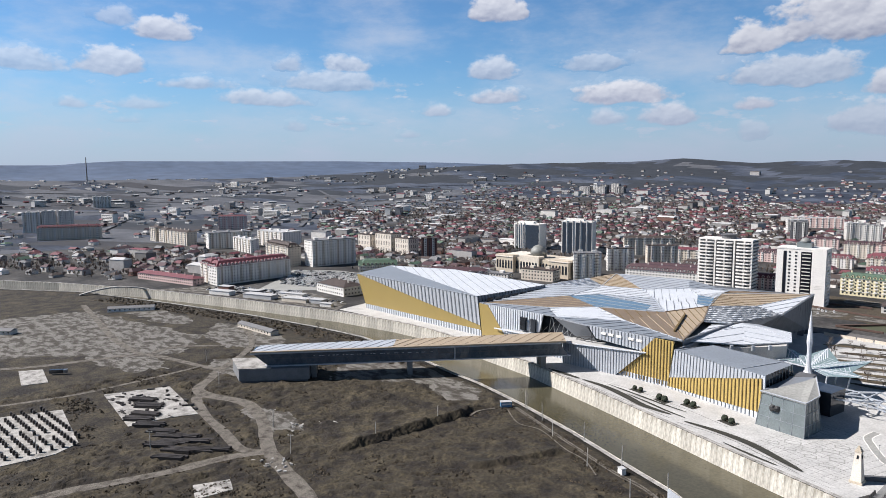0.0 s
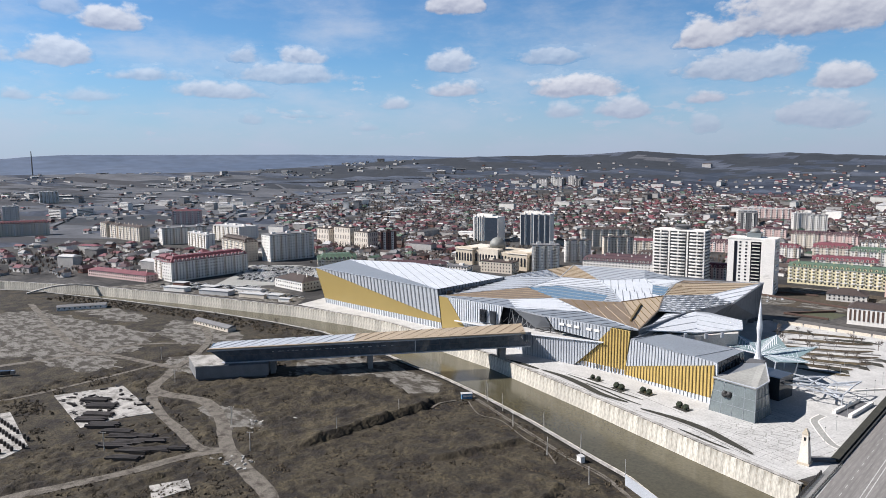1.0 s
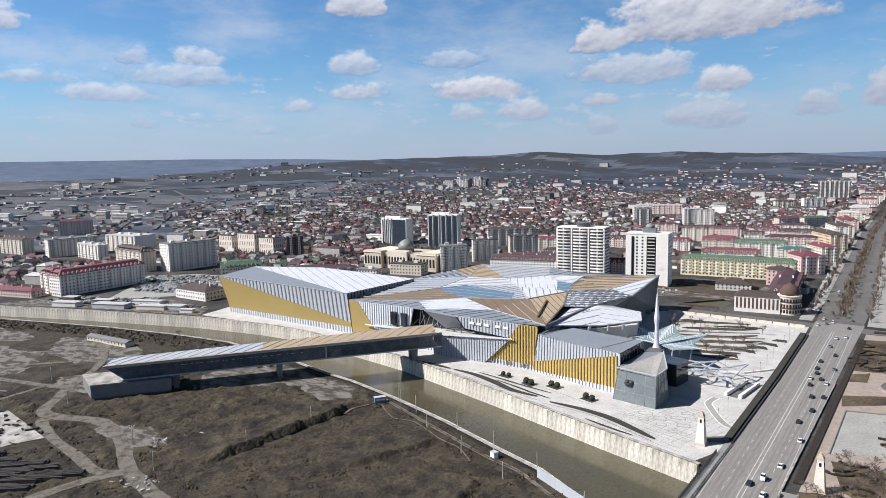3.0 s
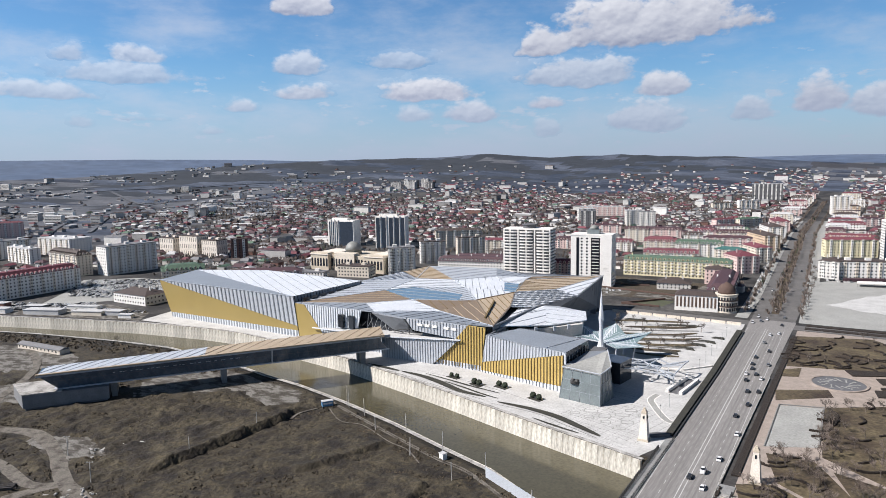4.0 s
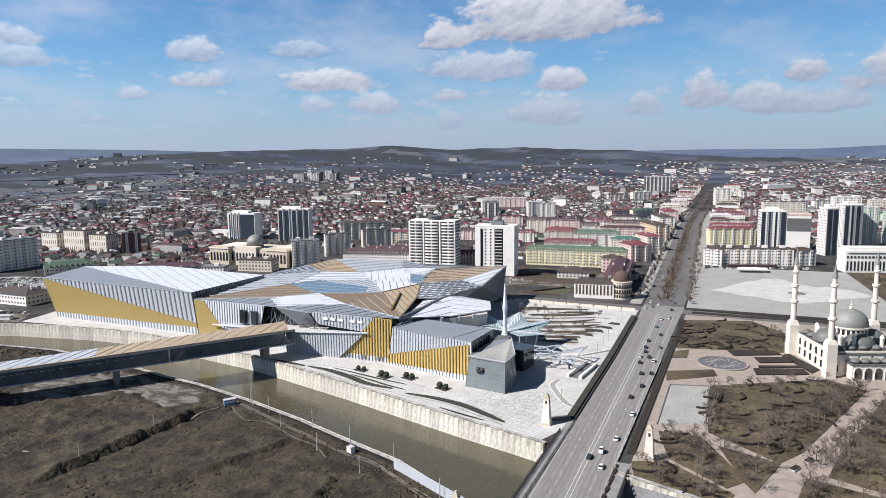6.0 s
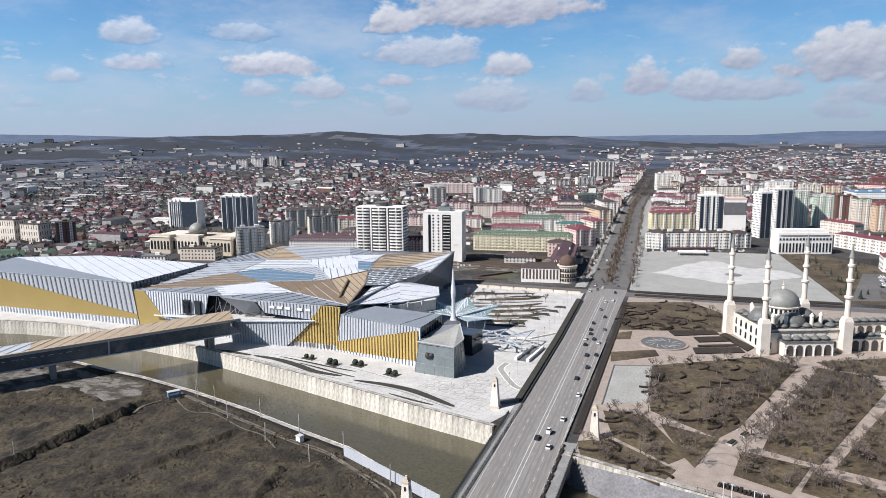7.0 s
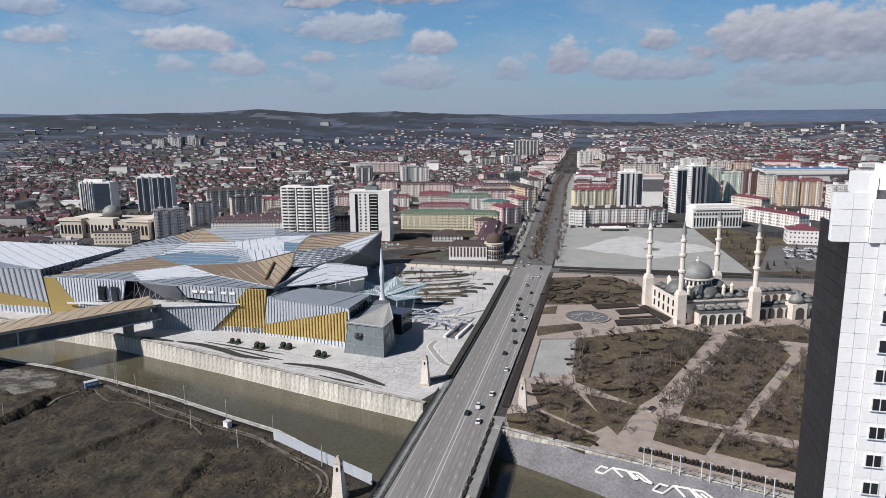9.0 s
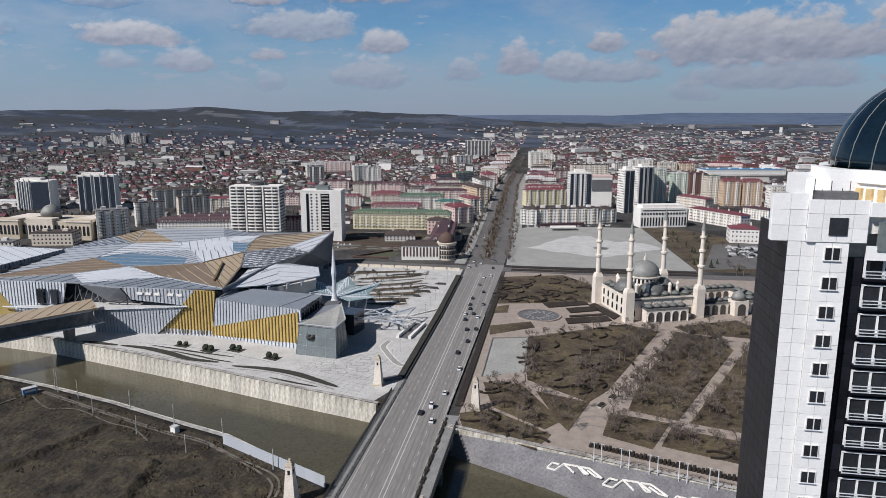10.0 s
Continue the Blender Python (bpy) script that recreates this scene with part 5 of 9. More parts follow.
# ---- town: named blocks ----
def window_data(w, h, frame_mat="white_wall"):
    m = Mesh()
    m.box(0, -0.02, 0, w, 0.16, h)
    m.slot = 1
    m.box(0, -0.06, 0.08, w - 0.16, 0.16, h - 0.16)
    return m.data("window", [frame_mat, "glass_dark"])


def block(name, label, ax, ay, bx, by, h, depth=15.0, storeys=5, wall="white_wall", roof="slate_roof", style="flat", bay=3.4, win=(1.5, 1.6), single=False, balcony=False, trim=None, group="town blocks", category="apartment building", base=0.0):
    """A block of flats or offices; (ax, ay) to (bx, by) is its front foot, seen from the south."""
    length = math.hypot(bx - ax, by - ay)
    turn = math.atan2(by - ay, bx - ax)
    base = terrain((ax + bx) / 2, (ay + by) / 2)
    root = thing(name, label, category, group, at=Matrix.Translation((ax, ay, base)) @ Matrix.Rotation(turn, 4, "Z"))
    w = Mesh()
    w.prism([(0, 0), (length, 0), (length, depth), (0, depth)], -4 if base else 0, h)
    part("shell", w, wall, root)
    r = Mesh()
    if style == "flat":
        r.prism([(-0.3, -0.3), (length + 0.3, -0.3), (length + 0.3, depth + 0.3), (-0.3, depth + 0.3)], h, h + 0.9)
        part("roof", r, roof, root)
        if length > 18:
            for k in range(int(length // 24) + 1):
                v = Mesh()
                v.box(length * (k + 0.5) / (int(length // 24) + 1), depth / 2, h + 0.9, 5.0, 4.0, 2.4)
                part("roof_house", v, wall, root)
    else:
        short, o = min(depth, length), 0.6
        if style == "hip":
            rise, half = short * 0.19, short * 0.5
            a, b = (half, depth / 2) if length >= depth else (length / 2, half)
        else:
            rise = min(short * 0.30, 5.5)
            a = b = short * 0.26
        r.solid([(-o, -o, h), (length + o, -o, h), (length + o, depth + o, h), (-o, depth + o, h), (a, b, h + rise), (length - a, b, h + rise), (length - a, depth - b, h + rise), (a, depth - b, h + rise)],
                [(3, 2, 1, 0), (0, 1, 5, 4), (1, 2, 6, 5), (2, 3, 7, 6), (3, 0, 4, 7), (4, 5, 6, 7)])
        part("roof", r, roof, root)
        if style == "mansard":
            dm = Mesh()
            dm.solid([(-1.3, -0.4, 0), (1.3, -0.4, 0), (1.3, -0.4, 1.7), (0, -0.4, 2.9), (-1.3, -0.4, 1.7), (-1.3, 3.4, 0), (1.3, 3.4, 0), (1.3, 3.4, 1.7), (0, 3.4, 2.9), (-1.3, 3.4, 1.7)],
                     [(0, 1, 2, 3, 4), (9, 8, 7, 6, 5), (1, 6, 7, 2), (5, 0, 4, 9)])
            dm.slot = 1
            dm.solid([(-1.6, -0.7, 1.5), (0, -0.7, 3.0), (1.6, -0.7, 1.5), (-1.6, 3.4, 1.5), (0, 3.4, 3.0), (1.6, 3.4, 1.5)], [(0, 1, 4, 3), (1, 2, 5, 4)])
            dm.slot = 2
            dm.box(0, -0.42, 0.5, 1.1, 0.1, 1.3)
            dd = dm.data("dormer", [wall if wall != "grey_wall" else "white_wall", roof, "glass_dark"])
            for x0, y0, a, run in ((0, 0, 0.0, length), (length, 0, math.pi / 2, depth), (0, depth, -math.pi / 2, depth)):
                n = int((run - 3) // 4.6)
                for k in range(n):
                    d = 3 + (run - 6) * (k + 0.5) / max(n, 1)
                    part("dormer", dd, None, root, at=Matrix.Translation((x0 + math.cos(a) * d, y0 + math.sin(a) * d, h + 0.3)) @ Matrix.Rotation(a, 4, "Z") @ Matrix.Translation((0, 0.5, 0)))
        for k in range(int(length // 16) + 1):
            c = Mesh()
            c.box(length * (k + 0.5) / (int(length // 16) + 1), depth * 0.45, h + 0.6, 1.2, 0.8, rise + 1.2)
            part("chimney", c, wall, root)
    # window rows on the front and both ends
    sh = (h - 1.0) / storeys
    sides = [(0, 0, 0.0, length), (length, 0, math.pi / 2, depth), (0, depth, -math.pi / 2, depth)]
    if single:
        data = window_data(*win)
        joined = None
    else:
        joined = Mesh()
    bal = Mesh()
    bal.box(0, -0.55, 0, 2.7, 1.1, 1.0)
    bal_data = bal.data("balcony", [trim or wall])
    for x0, y0, a, run in sides:
        n = max(1, int((run - 1.6) / bay))
        for i in range(storeys):
            for k in range(n):
                s, z = 0.8 + (run - 1.6) * (k + 0.5) / n, 0.9 + i * sh + 0.22 * sh
                x, y = x0 + math.cos(a) * s, y0 + math.sin(a) * s
                wide, high = win
                if single:
                    part("window", data, None, root, at=Matrix.Translation((x, y, z)) @ Matrix.Rotation(a, 4, "Z"))
                else:
                    joined.box(x + math.sin(a) * 0.02, y - math.cos(a) * 0.02, z, wide, 0.16, min(high, sh * 0.62), a)
                if balcony and k % 2 == 0 and i > 0 and a == 0.0:
                    part("balcony", bal_data, None, root, at=Matrix.Translation((x, y, z - 0.35)) @ Matrix.Rotation(a, 4, "Z"))
    if joined:
        part("glazing", joined, "glass_dark", root, kind="stuff")
    if trim:
        tr = Mesh()
        for z in (h - 0.7, 0.9 + sh):
            tr.prism([(-0.2, -0.2), (length + 0.2, -0.2), (length + 0.2, depth + 0.2), (-0.2, depth + 0.2)], z, z + 0.5)
        part("string_course", tr, trim, root)
    return root


TAKEN = []


def flats(label, ax, ay, bx, by, h, depth, storeys, wall, roof, style):
    far = math.hypot(ax, ay) > 1100
    TAKEN.append(((ax + bx) / 2, (ay + by) / 2, math.hypot(bx - ax, by - ay) / 2 + 16))
    ob = block("hall" if storeys < 3 else "apartment_building", label, ax, ay, bx, by, h, depth, storeys, wall, roof, style, 3.6 if not far else 4.4, (1.35, 1.4), balcony=not far and storeys > 6 and wall in ("white_wall", "grey_wall", "sandstone"))
    length = math.hypot(bx - ax, by - ay)
    if storeys > 3 and length > 14:
        n = max(2, round(length / 11))
        panes = Mesh()
        for k in range(n):
            s = Mesh()
            s.box(length * (k + 0.5) / n, -0.35, 0.4, 2.4 if storeys < 8 else 3.2, 0.9, h - 0.2)
            part("bay", s, "white_wall" if wall != "white_wall" else "cream_wall", ob)
            for i in range(storeys):
                panes.box(length * (k + 0.5) / n, -0.78, 1.9 + i * (h - 1.0) / storeys, 1.3, 0.14, 1.5)
        part("bay_glazing", panes, "glass_dark", ob, kind="stuff")


flats("tall pale tower block on the town's edge", -1572, 293, -1552, 320, 41, 20, 12, "white_wall", "light_roof", "flat")
flats("tall grey tower block on the town's edge", -1548, 322, -1540, 345, 43, 20, 12, "grey_wall", "light_roof", "flat")
flats("tall grey tower block on the town's edge", -1538, 350, -1529, 374, 43, 20, 12, "grey_wall", "light_roof", "flat")
flats("long cream block with a red mansard roof", -1392, 280, -1350, 375, 22, 16, 6, "cream_wall", "red_roof", "mansard")
flats("small white block in the far suburb", -2288, 619, -2277, 668, 34, 18, 9, "white_wall", "light_roof", "flat")
flats("beige long block with brown roof", -1252, 429, -1222, 428, 24, 18, 7, "cream_wall", "brown_roof", "hip")
flats("beige long block with brown roof", -1182, 433, -1113, 440, 22, 18, 6, "cream_wall", "brown_roof", "hip")
flats("long white block with grey roof", -1036, 444, -1021, 510, 25, 24, 8, "white_wall", "slate_roof", "flat")
flats("beige block with brown roof between its likes", -1216, 432, -1190, 434, 22, 18, 6, "cream_wall", "brown_roof", "hip")
for x, y, w, h, wall in ((-1490, 2040, 24, 24, "house_wall"), (-1462, 2060, 18, 30, "grey_wall"), (-1436, 2052, 26, 26, "house_wall"), (-1475, 2110, 34, 28, "dark_wall"), (-1430, 2125, 30, 32, "house_wall"), (-1395, 2110, 26, 22, "dark_wall"), (-1560, 2110, 30, 16, "house_wall")):
    flats("distant grey slab block below the ridge", x, y, x + w, y + 4, h, 18, round(h / 3.3), wall, "slate_roof", "flat")
for label, ax, ay, bx, by, h, depth, storeys, wall, roof, style in (
        ("white block with a red roof beyond the square", -58, 1374, -22, 1390, 14, 14, 4, "white_wall", "red_roof", "hip"), ("pink block with a maroon roof beyond the square", -14, 1398, 18, 1412, 15, 14, 4, "pink_wall", "maroon_roof", "hip"),
        ("pale green block with a green roof", 186, 1332, 222, 1330, 17, 14, 5, "green_wall", "green_roof", "hip"), ("pink block with a red roof", 234, 1334, 272, 1329, 18, 14, 5, "pink_wall", "red_roof", "hip"),
        ("cream block with a flat pale roof", 222, 1613, 262, 1620, 19, 14, 6, "cream_wall", "light_roof", "flat"), ("orange block with a red roof", 268, 1622, 303, 1628, 17, 14, 5, "orange_wall", "red_roof", "hip"),
        ("long low pink hall with a red roof", 356, 1756, 430, 1725, 9, 20, 2, "pink_wall", "red_roof", "hip"), ("long low pale hall with a light roof", 440, 1722, 494, 1697, 9, 20, 2, "white_wall", "light_roof", "flat"),
        ("brown-roofed cream block in the town", -315, 1690, -276, 1712, 16, 14, 5, "cream_wall", "brown_roof", "hip"), ("white slab block in the town", -262, 1722, -222, 1746, 20, 14, 6, "white_wall", "light_roof", "flat"),
        ("pink block with a red roof", -233, 1289, -206, 1318, 15, 14, 4, "pink_wall", "red_roof", "hip"), ("cream block with a green roof", -200, 1326, -168, 1362, 14, 14, 4, "cream_wall", "green_roof", "hip"),
        ("white block with a maroon roof", 224, 884, 247, 858, 13, 14, 4, "white_wall", "maroon_roof", "hip"), ("grey slab block on the plain", 70, 1583, 112, 1604, 18, 14, 5, "grey_wall", "light_roof", "flat"),
        ("white slab block on the plain", 124, 1612, 178, 1636, 16, 14, 5, "white_wall", "slate_roof", "flat"), ("long pale works hall on the plain", 45, 2139, 118, 2180, 10, 24, 2, "white_wall", "light_roof", "flat")):
    flats(label, ax, ay, bx, by, h, depth, storeys, wall, roof, style)
flats("pink block with a maroon roof", -1373, 611, -1342, 659, 28, 15, 7, "pink_wall", "red_roof", "hip")
flats("white block with flat pale roof", -1005, 470, -939, 466, 20, 14, 6, "white_wall", "light_roof", "flat")
flats("white block with a brown mansard roof", -846, 442, -776, 436, 24, 18, 7, "cream_wall", "brown_roof", "mansard")
flats("long white block with flat roof", -1043, 531, -972, 538, 24, 36, 7, "white_wall", "light_roof", "flat")
flats("large grey-white slab block of nine storeys", -749, 456, -743, 518, 33, 23, 9, "white_wall", "slate_roof", "flat")
flats("pale apartment block with red mansard roof and dormers", -697, 306, -703, 398, 20.5, 20, 6, "white_wall", "red_roof", "mansard")
flats("pale apartment block end with red mansard roof", -744, 308, -718, 307, 20.5, 24, 6, "white_wall", "red_roof", "mansard")
block("apartment_building", "tan apartment block with tall window bays and brown sides", -858, 604, -831, 606, 25, 20, 3, "marble", "brown_roof", "flat", 3.4, (0.8, 5.6), trim="cream_wall")
block("apartment_building", "tan apartment block with tall window bays and brown sides", -821, 609, -786, 611, 29, 22, 3, "marble", "brown_roof", "flat", 3.4, (0.8, 5.6), trim="cream_wall")
block("apartment_building", "tan apartment block with tall window bays and brown sides", -780, 614, -752, 616, 24, 20, 3, "marble", "brown_roof", "flat", 3.4, (0.8, 5.6), trim="cream_wall")
flats("brick tower block with flat roof", -722, 615, -708, 632, 27, 14, 8, "brick_wall", "brown_roof", "flat")
flats("red-roofed low market hall beside the embankment", -812, 262, -716, 287, 7, 15, 2, "pink_wall", "red_roof", "hip")
flats("white two-storey office with a dark hipped roof", -594, 366, -548, 367, 9, 25, 2, "white_wall", "brown_roof", "hip")
flats("cream block with green mansard roof", -611, 430, -587, 465, 18, 26, 5, "cream_wall", "green_roof", "mansard")
flats("pink low block with maroon roof", -560, 480, -505, 520, 14, 16, 4, "pink_wall", "maroon_roof", "hip")
flats("white slab block with a dark side", -453, 605, -430, 624, 30, 16, 9, "white_wall", "slate_roof", "flat")
flats("white block with brown roof", -468, 692, -445, 712, 27, 14, 8, "white_wall", "brown_roof", "flat")
flats("cream block with brown roof", -445, 742, -418, 766, 28, 14, 8, "cream_wall", "brown_roof", "flat")
flats("white row with a dark brown mansard roof", -428, 668, -338, 690, 10, 18, 3, "white_wall", "maroon_roof", "mansard")
flats("white row with a dark brown mansard roof", -425, 702, -334, 726, 9, 16, 3, "white_wall", "maroon_roof", "mansard")
flats("white row with a dark brown mansard roof", -400, 744, -330, 762, 11, 16, 3, "white_wall", "brown_roof", "mansard")
flats("pink row with maroon roof", -300, 690, -262, 700, 12, 14, 4, "pink_wall", "red_roof", "mansard")
flats("cream row of flats with a red roof", -470, 790, -400, 812, 20, 15, 6, "cream_wall", "red_roof", "hip")
flats("pale tower block above red roofs", -489, 1283, -461, 1300, 29, 18, 8, "grey_wall", "light_roof", "flat")
flats("pale tower block above red roofs", -389, 1270, -366, 1284, 29, 18, 8, "grey_wall", "light_roof", "flat")
flats("cream row of flats with a brown roof", -540, 838, -486, 880, 25, 15, 7, "cream_wall", "brown_roof", "hip")
flats("grey unfinished block with open floors", -448, 812, -420, 830, 19, 16, 6, "grey_wall", "slate_roof", "flat")
flats("teal-roofed corner block beside the avenue", -150, 822, -118, 822, 20, 16, 6, "cream_wall", "teal_roof", "hip")
flats("white row with red roof", -225, 800, -165, 812, 15, 15, 5, "white_wall", "red_roof", "mansard")
flats("green-roofed block with white bays", -205, 870, -150, 880, 19, 15, 6, "white_wall", "green_roof", "mansard")
flats("pink row with red roof beside the avenue", -118, 775, -98, 790, 19, 30, 5, "pink_wall", "red_roof", "hip")
flats("cream row with red roof", -252, 897, -212, 905, 17, 20, 5, "cream_wall", "red_roof", "mansard")
flats("pink row with maroon roof", -190, 960, -130, 970, 18, 16, 5, "pink_wall", "maroon_roof", "hip")
flats("cream corner block with red roof", -112, 870, -96, 880, 18, 40, 5, "cream_wall", "red_roof", "hip")
flats("cream row beside the avenue", -118, 990, -100, 1000, 20, 60, 5, "orange_wall", "brown_roof", "hip")
flats("white row beside the avenue", -128, 1120, -106, 1128, 20, 60, 6, "white_wall", "brown_roof", "hip")
flats("pink row beside the avenue", -136, 1250, -112, 1256, 18, 60, 5, "pink_wall", "red_roof", "hip")
flats("grey tower block being finished", -455, 1205, -430, 1212, 31, 18, 10, "dark_wall", "slate_roof", "flat")
flats("grey tower block being finished", -345, 1195, -318, 1202, 33, 18, 10, "grey_wall", "slate_roof", "flat")
flats("dark glass block behind the white tower", -300, 780, -272, 786, 36, 18, 10, "dark_wall", "slate_roof", "flat")
flats("tall white hotel block far up the avenue", -277, 2032, -204, 2046, 44, 22, 12, "dark_wall", "light_roof", "flat")
flats("long pink hall with pale roof", -554, 1461, -462, 1490, 20, 24, 4, "pink_wall", "light_roof", "flat")
flats("dark-roofed corner wing of the ministry", -43, 786, -24, 780, 18, 22, 5, "grey_wall", "brown_roof", "hip")
flats("long white ministry with a dark roof on the square", -24, 784, 46, 806, 18, 16, 5, "white_wall", "brown_roof", "flat")
flats("grey end wing of the ministry", 47, 808, 68, 820, 16, 18, 4, "grey_wall", "brown_roof", "hip")
flats("green and white striped tower", 134, 1003, 150, 1007, 50, 16, 14, "green_wall", "light_roof", "flat")
flats("green and white striped tower", 164, 1036, 185, 1040, 42, 16, 12, "green_wall", "light_roof", "flat")
flats("brick-red tower block in town", 196, 1085, 221, 1090, 38, 16, 11, "brick_wall", "maroon_roof", "flat")
flats("cream tower with green roof", 207, 1016, 225, 1020, 40, 16, 11, "cream_wall", "green_roof", "flat")
flats("orange apartment block with red gables", 226, 999, 250, 1004, 34, 16, 9, "orange_wall", "red_roof", "mansard")
flats("orange apartment block with red gables", 253, 1004, 280, 1009, 33, 16, 9, "orange_wall", "red_roof", "mansard")
flats("pale apartment block with blue bays", 284, 985, 315, 990, 30, 16, 8, "white_wall", "light_roof", "flat")
flats("long white block with a red hipped roof", 155, 853, 199, 790, 15, 15, 4, "white_wall", "red_roof", "hip")
flats("long white block with a red hipped roof", 160, 975, 190, 935, 16, 15, 4, "cream_wall", "red_roof", "hip")
flats("white hall with red roof beside the car park", 168, 702, 195, 700, 14, 22, 3, "white_wall", "red_roof", "hip")
flats("yellow office row with red roof", -45, 954, 10, 975, 22, 15, 6, "yellow_wall", "red_roof", "hip")
flats("white office row with brown roof", -45, 1100, -4, 1106, 20, 15, 5, "white_wall", "brown_roof", "flat")
flats("cream office row with brown roof", 15, 1050, 70, 1060, 20, 15, 5, "cream_wall", "brown_roof", "flat")
flats("pale tower beside the far avenue", -70, 1642, -38, 1650, 38, 20, 10, "white_wall", "light_roof", "flat")
flats("pale block beside the far avenue", 26, 1461, 100, 1477, 24, 20, 6, "cream_wall", "brown_roof", "flat")
flats("pale block beside the far avenue", 146, 1481, 193, 1489, 34, 20, 9, "white_wall", "light_roof", "flat")
flats("long low hall with a bright blue roof", 306, 1515, 470, 1541, 11, 60, 2, "white_wall", "blue_roof", "flat")
flats("pale house with a dark brown hipped roof on the cleared lot", -170, 652, -140, 657, 6, 24, 2, "grey_wall", "brown_roof", "hip")

rnd = random.Random(88)
for k in range(15):
    y = 1010 + 78 * k
    mid = float(np.interp(y, [560, 633, 1228, 1844, 3000], [-58, -61, -89, -97, -104]))
    for side in (-1, 1):
        if side < 0 and y < 1330:
            continue
        n = rnd.randint(3, 6)
        w, d = rnd.uniform(20, 55), rnd.uniform(14, 18)
        x = mid - 30 - w if side < 0 else mid + 30
        flats("pale town block beside the long avenue", x, y, x + w, y + rnd.uniform(0, 6), 3.3 * n, d, n, rnd.choice(("white_wall", "cream_wall", "pink_wall", "white_wall", "orange_wall")), rnd.choice(("red_roof", "maroon_roof", "brown_roof", "light_roof")), rnd.choice(("hip", "mansard", "flat")))
for k in range(26):
    x, y = rnd.uniform(-380, -140), rnd.uniform(830, 1180)
    n = rnd.randint(3, 6)
    if all((x - a) ** 2 + (y - b) ** 2 > (c + 12) ** 2 for a, b, c in TAKEN):
        w = rnd.uniform(25, 60)
        flats("pale town row with pitched roof", x - w / 2, y, x + w / 2, y + rnd.uniform(2, 10), 3.2 * n, 14, n, rnd.choice(("white_wall", "cream_wall", "pink_wall", "white_wall")), rnd.choice(("red_roof", "maroon_roof", "brown_roof")), rnd.choice(("hip", "mansard", "mansard")))

# yellow row with green roof
block("apartment_building", "long yellow apartment row with a dark green roof", -224, 722, -116, 730, 17, 15, 5, "yellow_wall", "green_roof", "mansard", 3.4, (1.5, 1.6), single=False, balcony=True, trim="white_wall")


def lift(name, label, ax, ay, bx, by, h, depth, bands):
    """A white tower block with dark stair strips on its front: bands are (from, to) parts of the front."""
    length, turn = math.hypot(bx - ax, by - ay), math.atan2(by - ay, bx - ax)
    root = thing(name, label, "apartment building", "tower blocks", at=Matrix.Translation((ax, ay, 0)) @ Matrix.Rotation(turn, 4, "Z"))
    w = Mesh()
    w.prism([(0, 0), (length, 0), (length, depth), (0, depth)], 0, h)
    part("shell", w, "white_wall", root)
    storeys = round(h / 3.1)
    for lo, hi, deep, m in bands:
        s = Mesh()
        s.box(length * (lo + hi) / 2, -deep / 2 + 0.1, 0, length * (hi - lo), abs(deep), h - (2.0 if m != "white_wall" else -1.5))
        part("bay", s, m, root)
    return root, length, storeys


for a, b, bands in (((-621, 799), (-578, 815), ((0.03, 0.16), (0.22, 0.36), (0.46, 0.60), (0.66, 0.80), (0.86, 0.98))), ((-714, 799), (-668, 806), ((0.06, 0.12), (0.20, 0.26), (0.34, 0.40), (0.46, 0.98)))):
    ob, fl, st = lift("apartment_building", "blue-grey tower block with pale vertical fins", *a, *b, 47 if a[0] > -700 else 39, 20, [(lo, hi, 0.4, "glass_navy") for lo, hi in bands])
    TAKEN.append((a[0] + 22, a[1] + 12, 40))
    for k, (lo, hi) in enumerate(bands):
        fin = Mesh()
        fin.box(fl * hi + 0.5, -0.6, 0, 0.7, 1.2, (47 if a[0] > -700 else 39) + 2.0)
        part("fin", fin, "white_wall", ob)
    cap = Mesh()
    cap.box(fl * 0.4, 10, 47 if a[0] > -700 else 39, fl * 0.6, 10, 3)
    part("roof_house", cap, "white_wall", ob)
    rows = Mesh()
    for i in range(13):
        for k in range(5):
            rows.box(-0.03, 2 + 4 * k, 2 + 2.9 * i, 0.14, 1.6, 1.5)
    part("glazing", rows, "glass_dark", ob, kind="stuff")

for label, a, b, h, bands in (("white tower with dark glass strips", (15, 922), (42, 928), 50, ((0.0, 0.16), (0.30, 0.38), (0.56, 0.64), (0.80, 1.0))), ("slim grey tower with blue glass", (83, 902), (96, 908), 56, ((0.1, 0.45), (0.55, 0.9))),
                              ("white tower with dark balcony strips", (108, 974), (130, 984), 55, ((0.08, 0.26), (0.40, 0.52), (0.66, 0.86)))):
    ob, fl, st = lift("tower_block", label, *a, *b, h, 18, [(lo, hi, 0.4, "glass_navy") for lo, hi in bands])
    TAKEN.append((a[0] + 13, a[1] + 10, 30))
    panes = Mesh()
    for i in range(int(h // 3.2)):
        for k in range(6):
            panes.box(fl * (k + 0.5) / 6, -0.36, 1.6 + 3.2 * i, 1.2, 0.3, 1.5)
            panes.box(-0.03, 1.5 + 3 * k, 1.6 + 3.2 * i, 0.14, 1.3, 1.5)
    part("glazing", panes, "glass_dark", ob, kind="stuff")
    cap = Mesh()
    cap.box(fl * 0.5, 9, h, fl * 0.5, 9, 3.4)
    part("roof_house", cap, "white_wall", ob)
block("office", "white office row with a maroon roof along the avenue", -114, 596, -94, 598, 13, 95, 4, "white_wall", "maroon_roof", "mansard", 3.4, (1.4, 1.7), category="office")
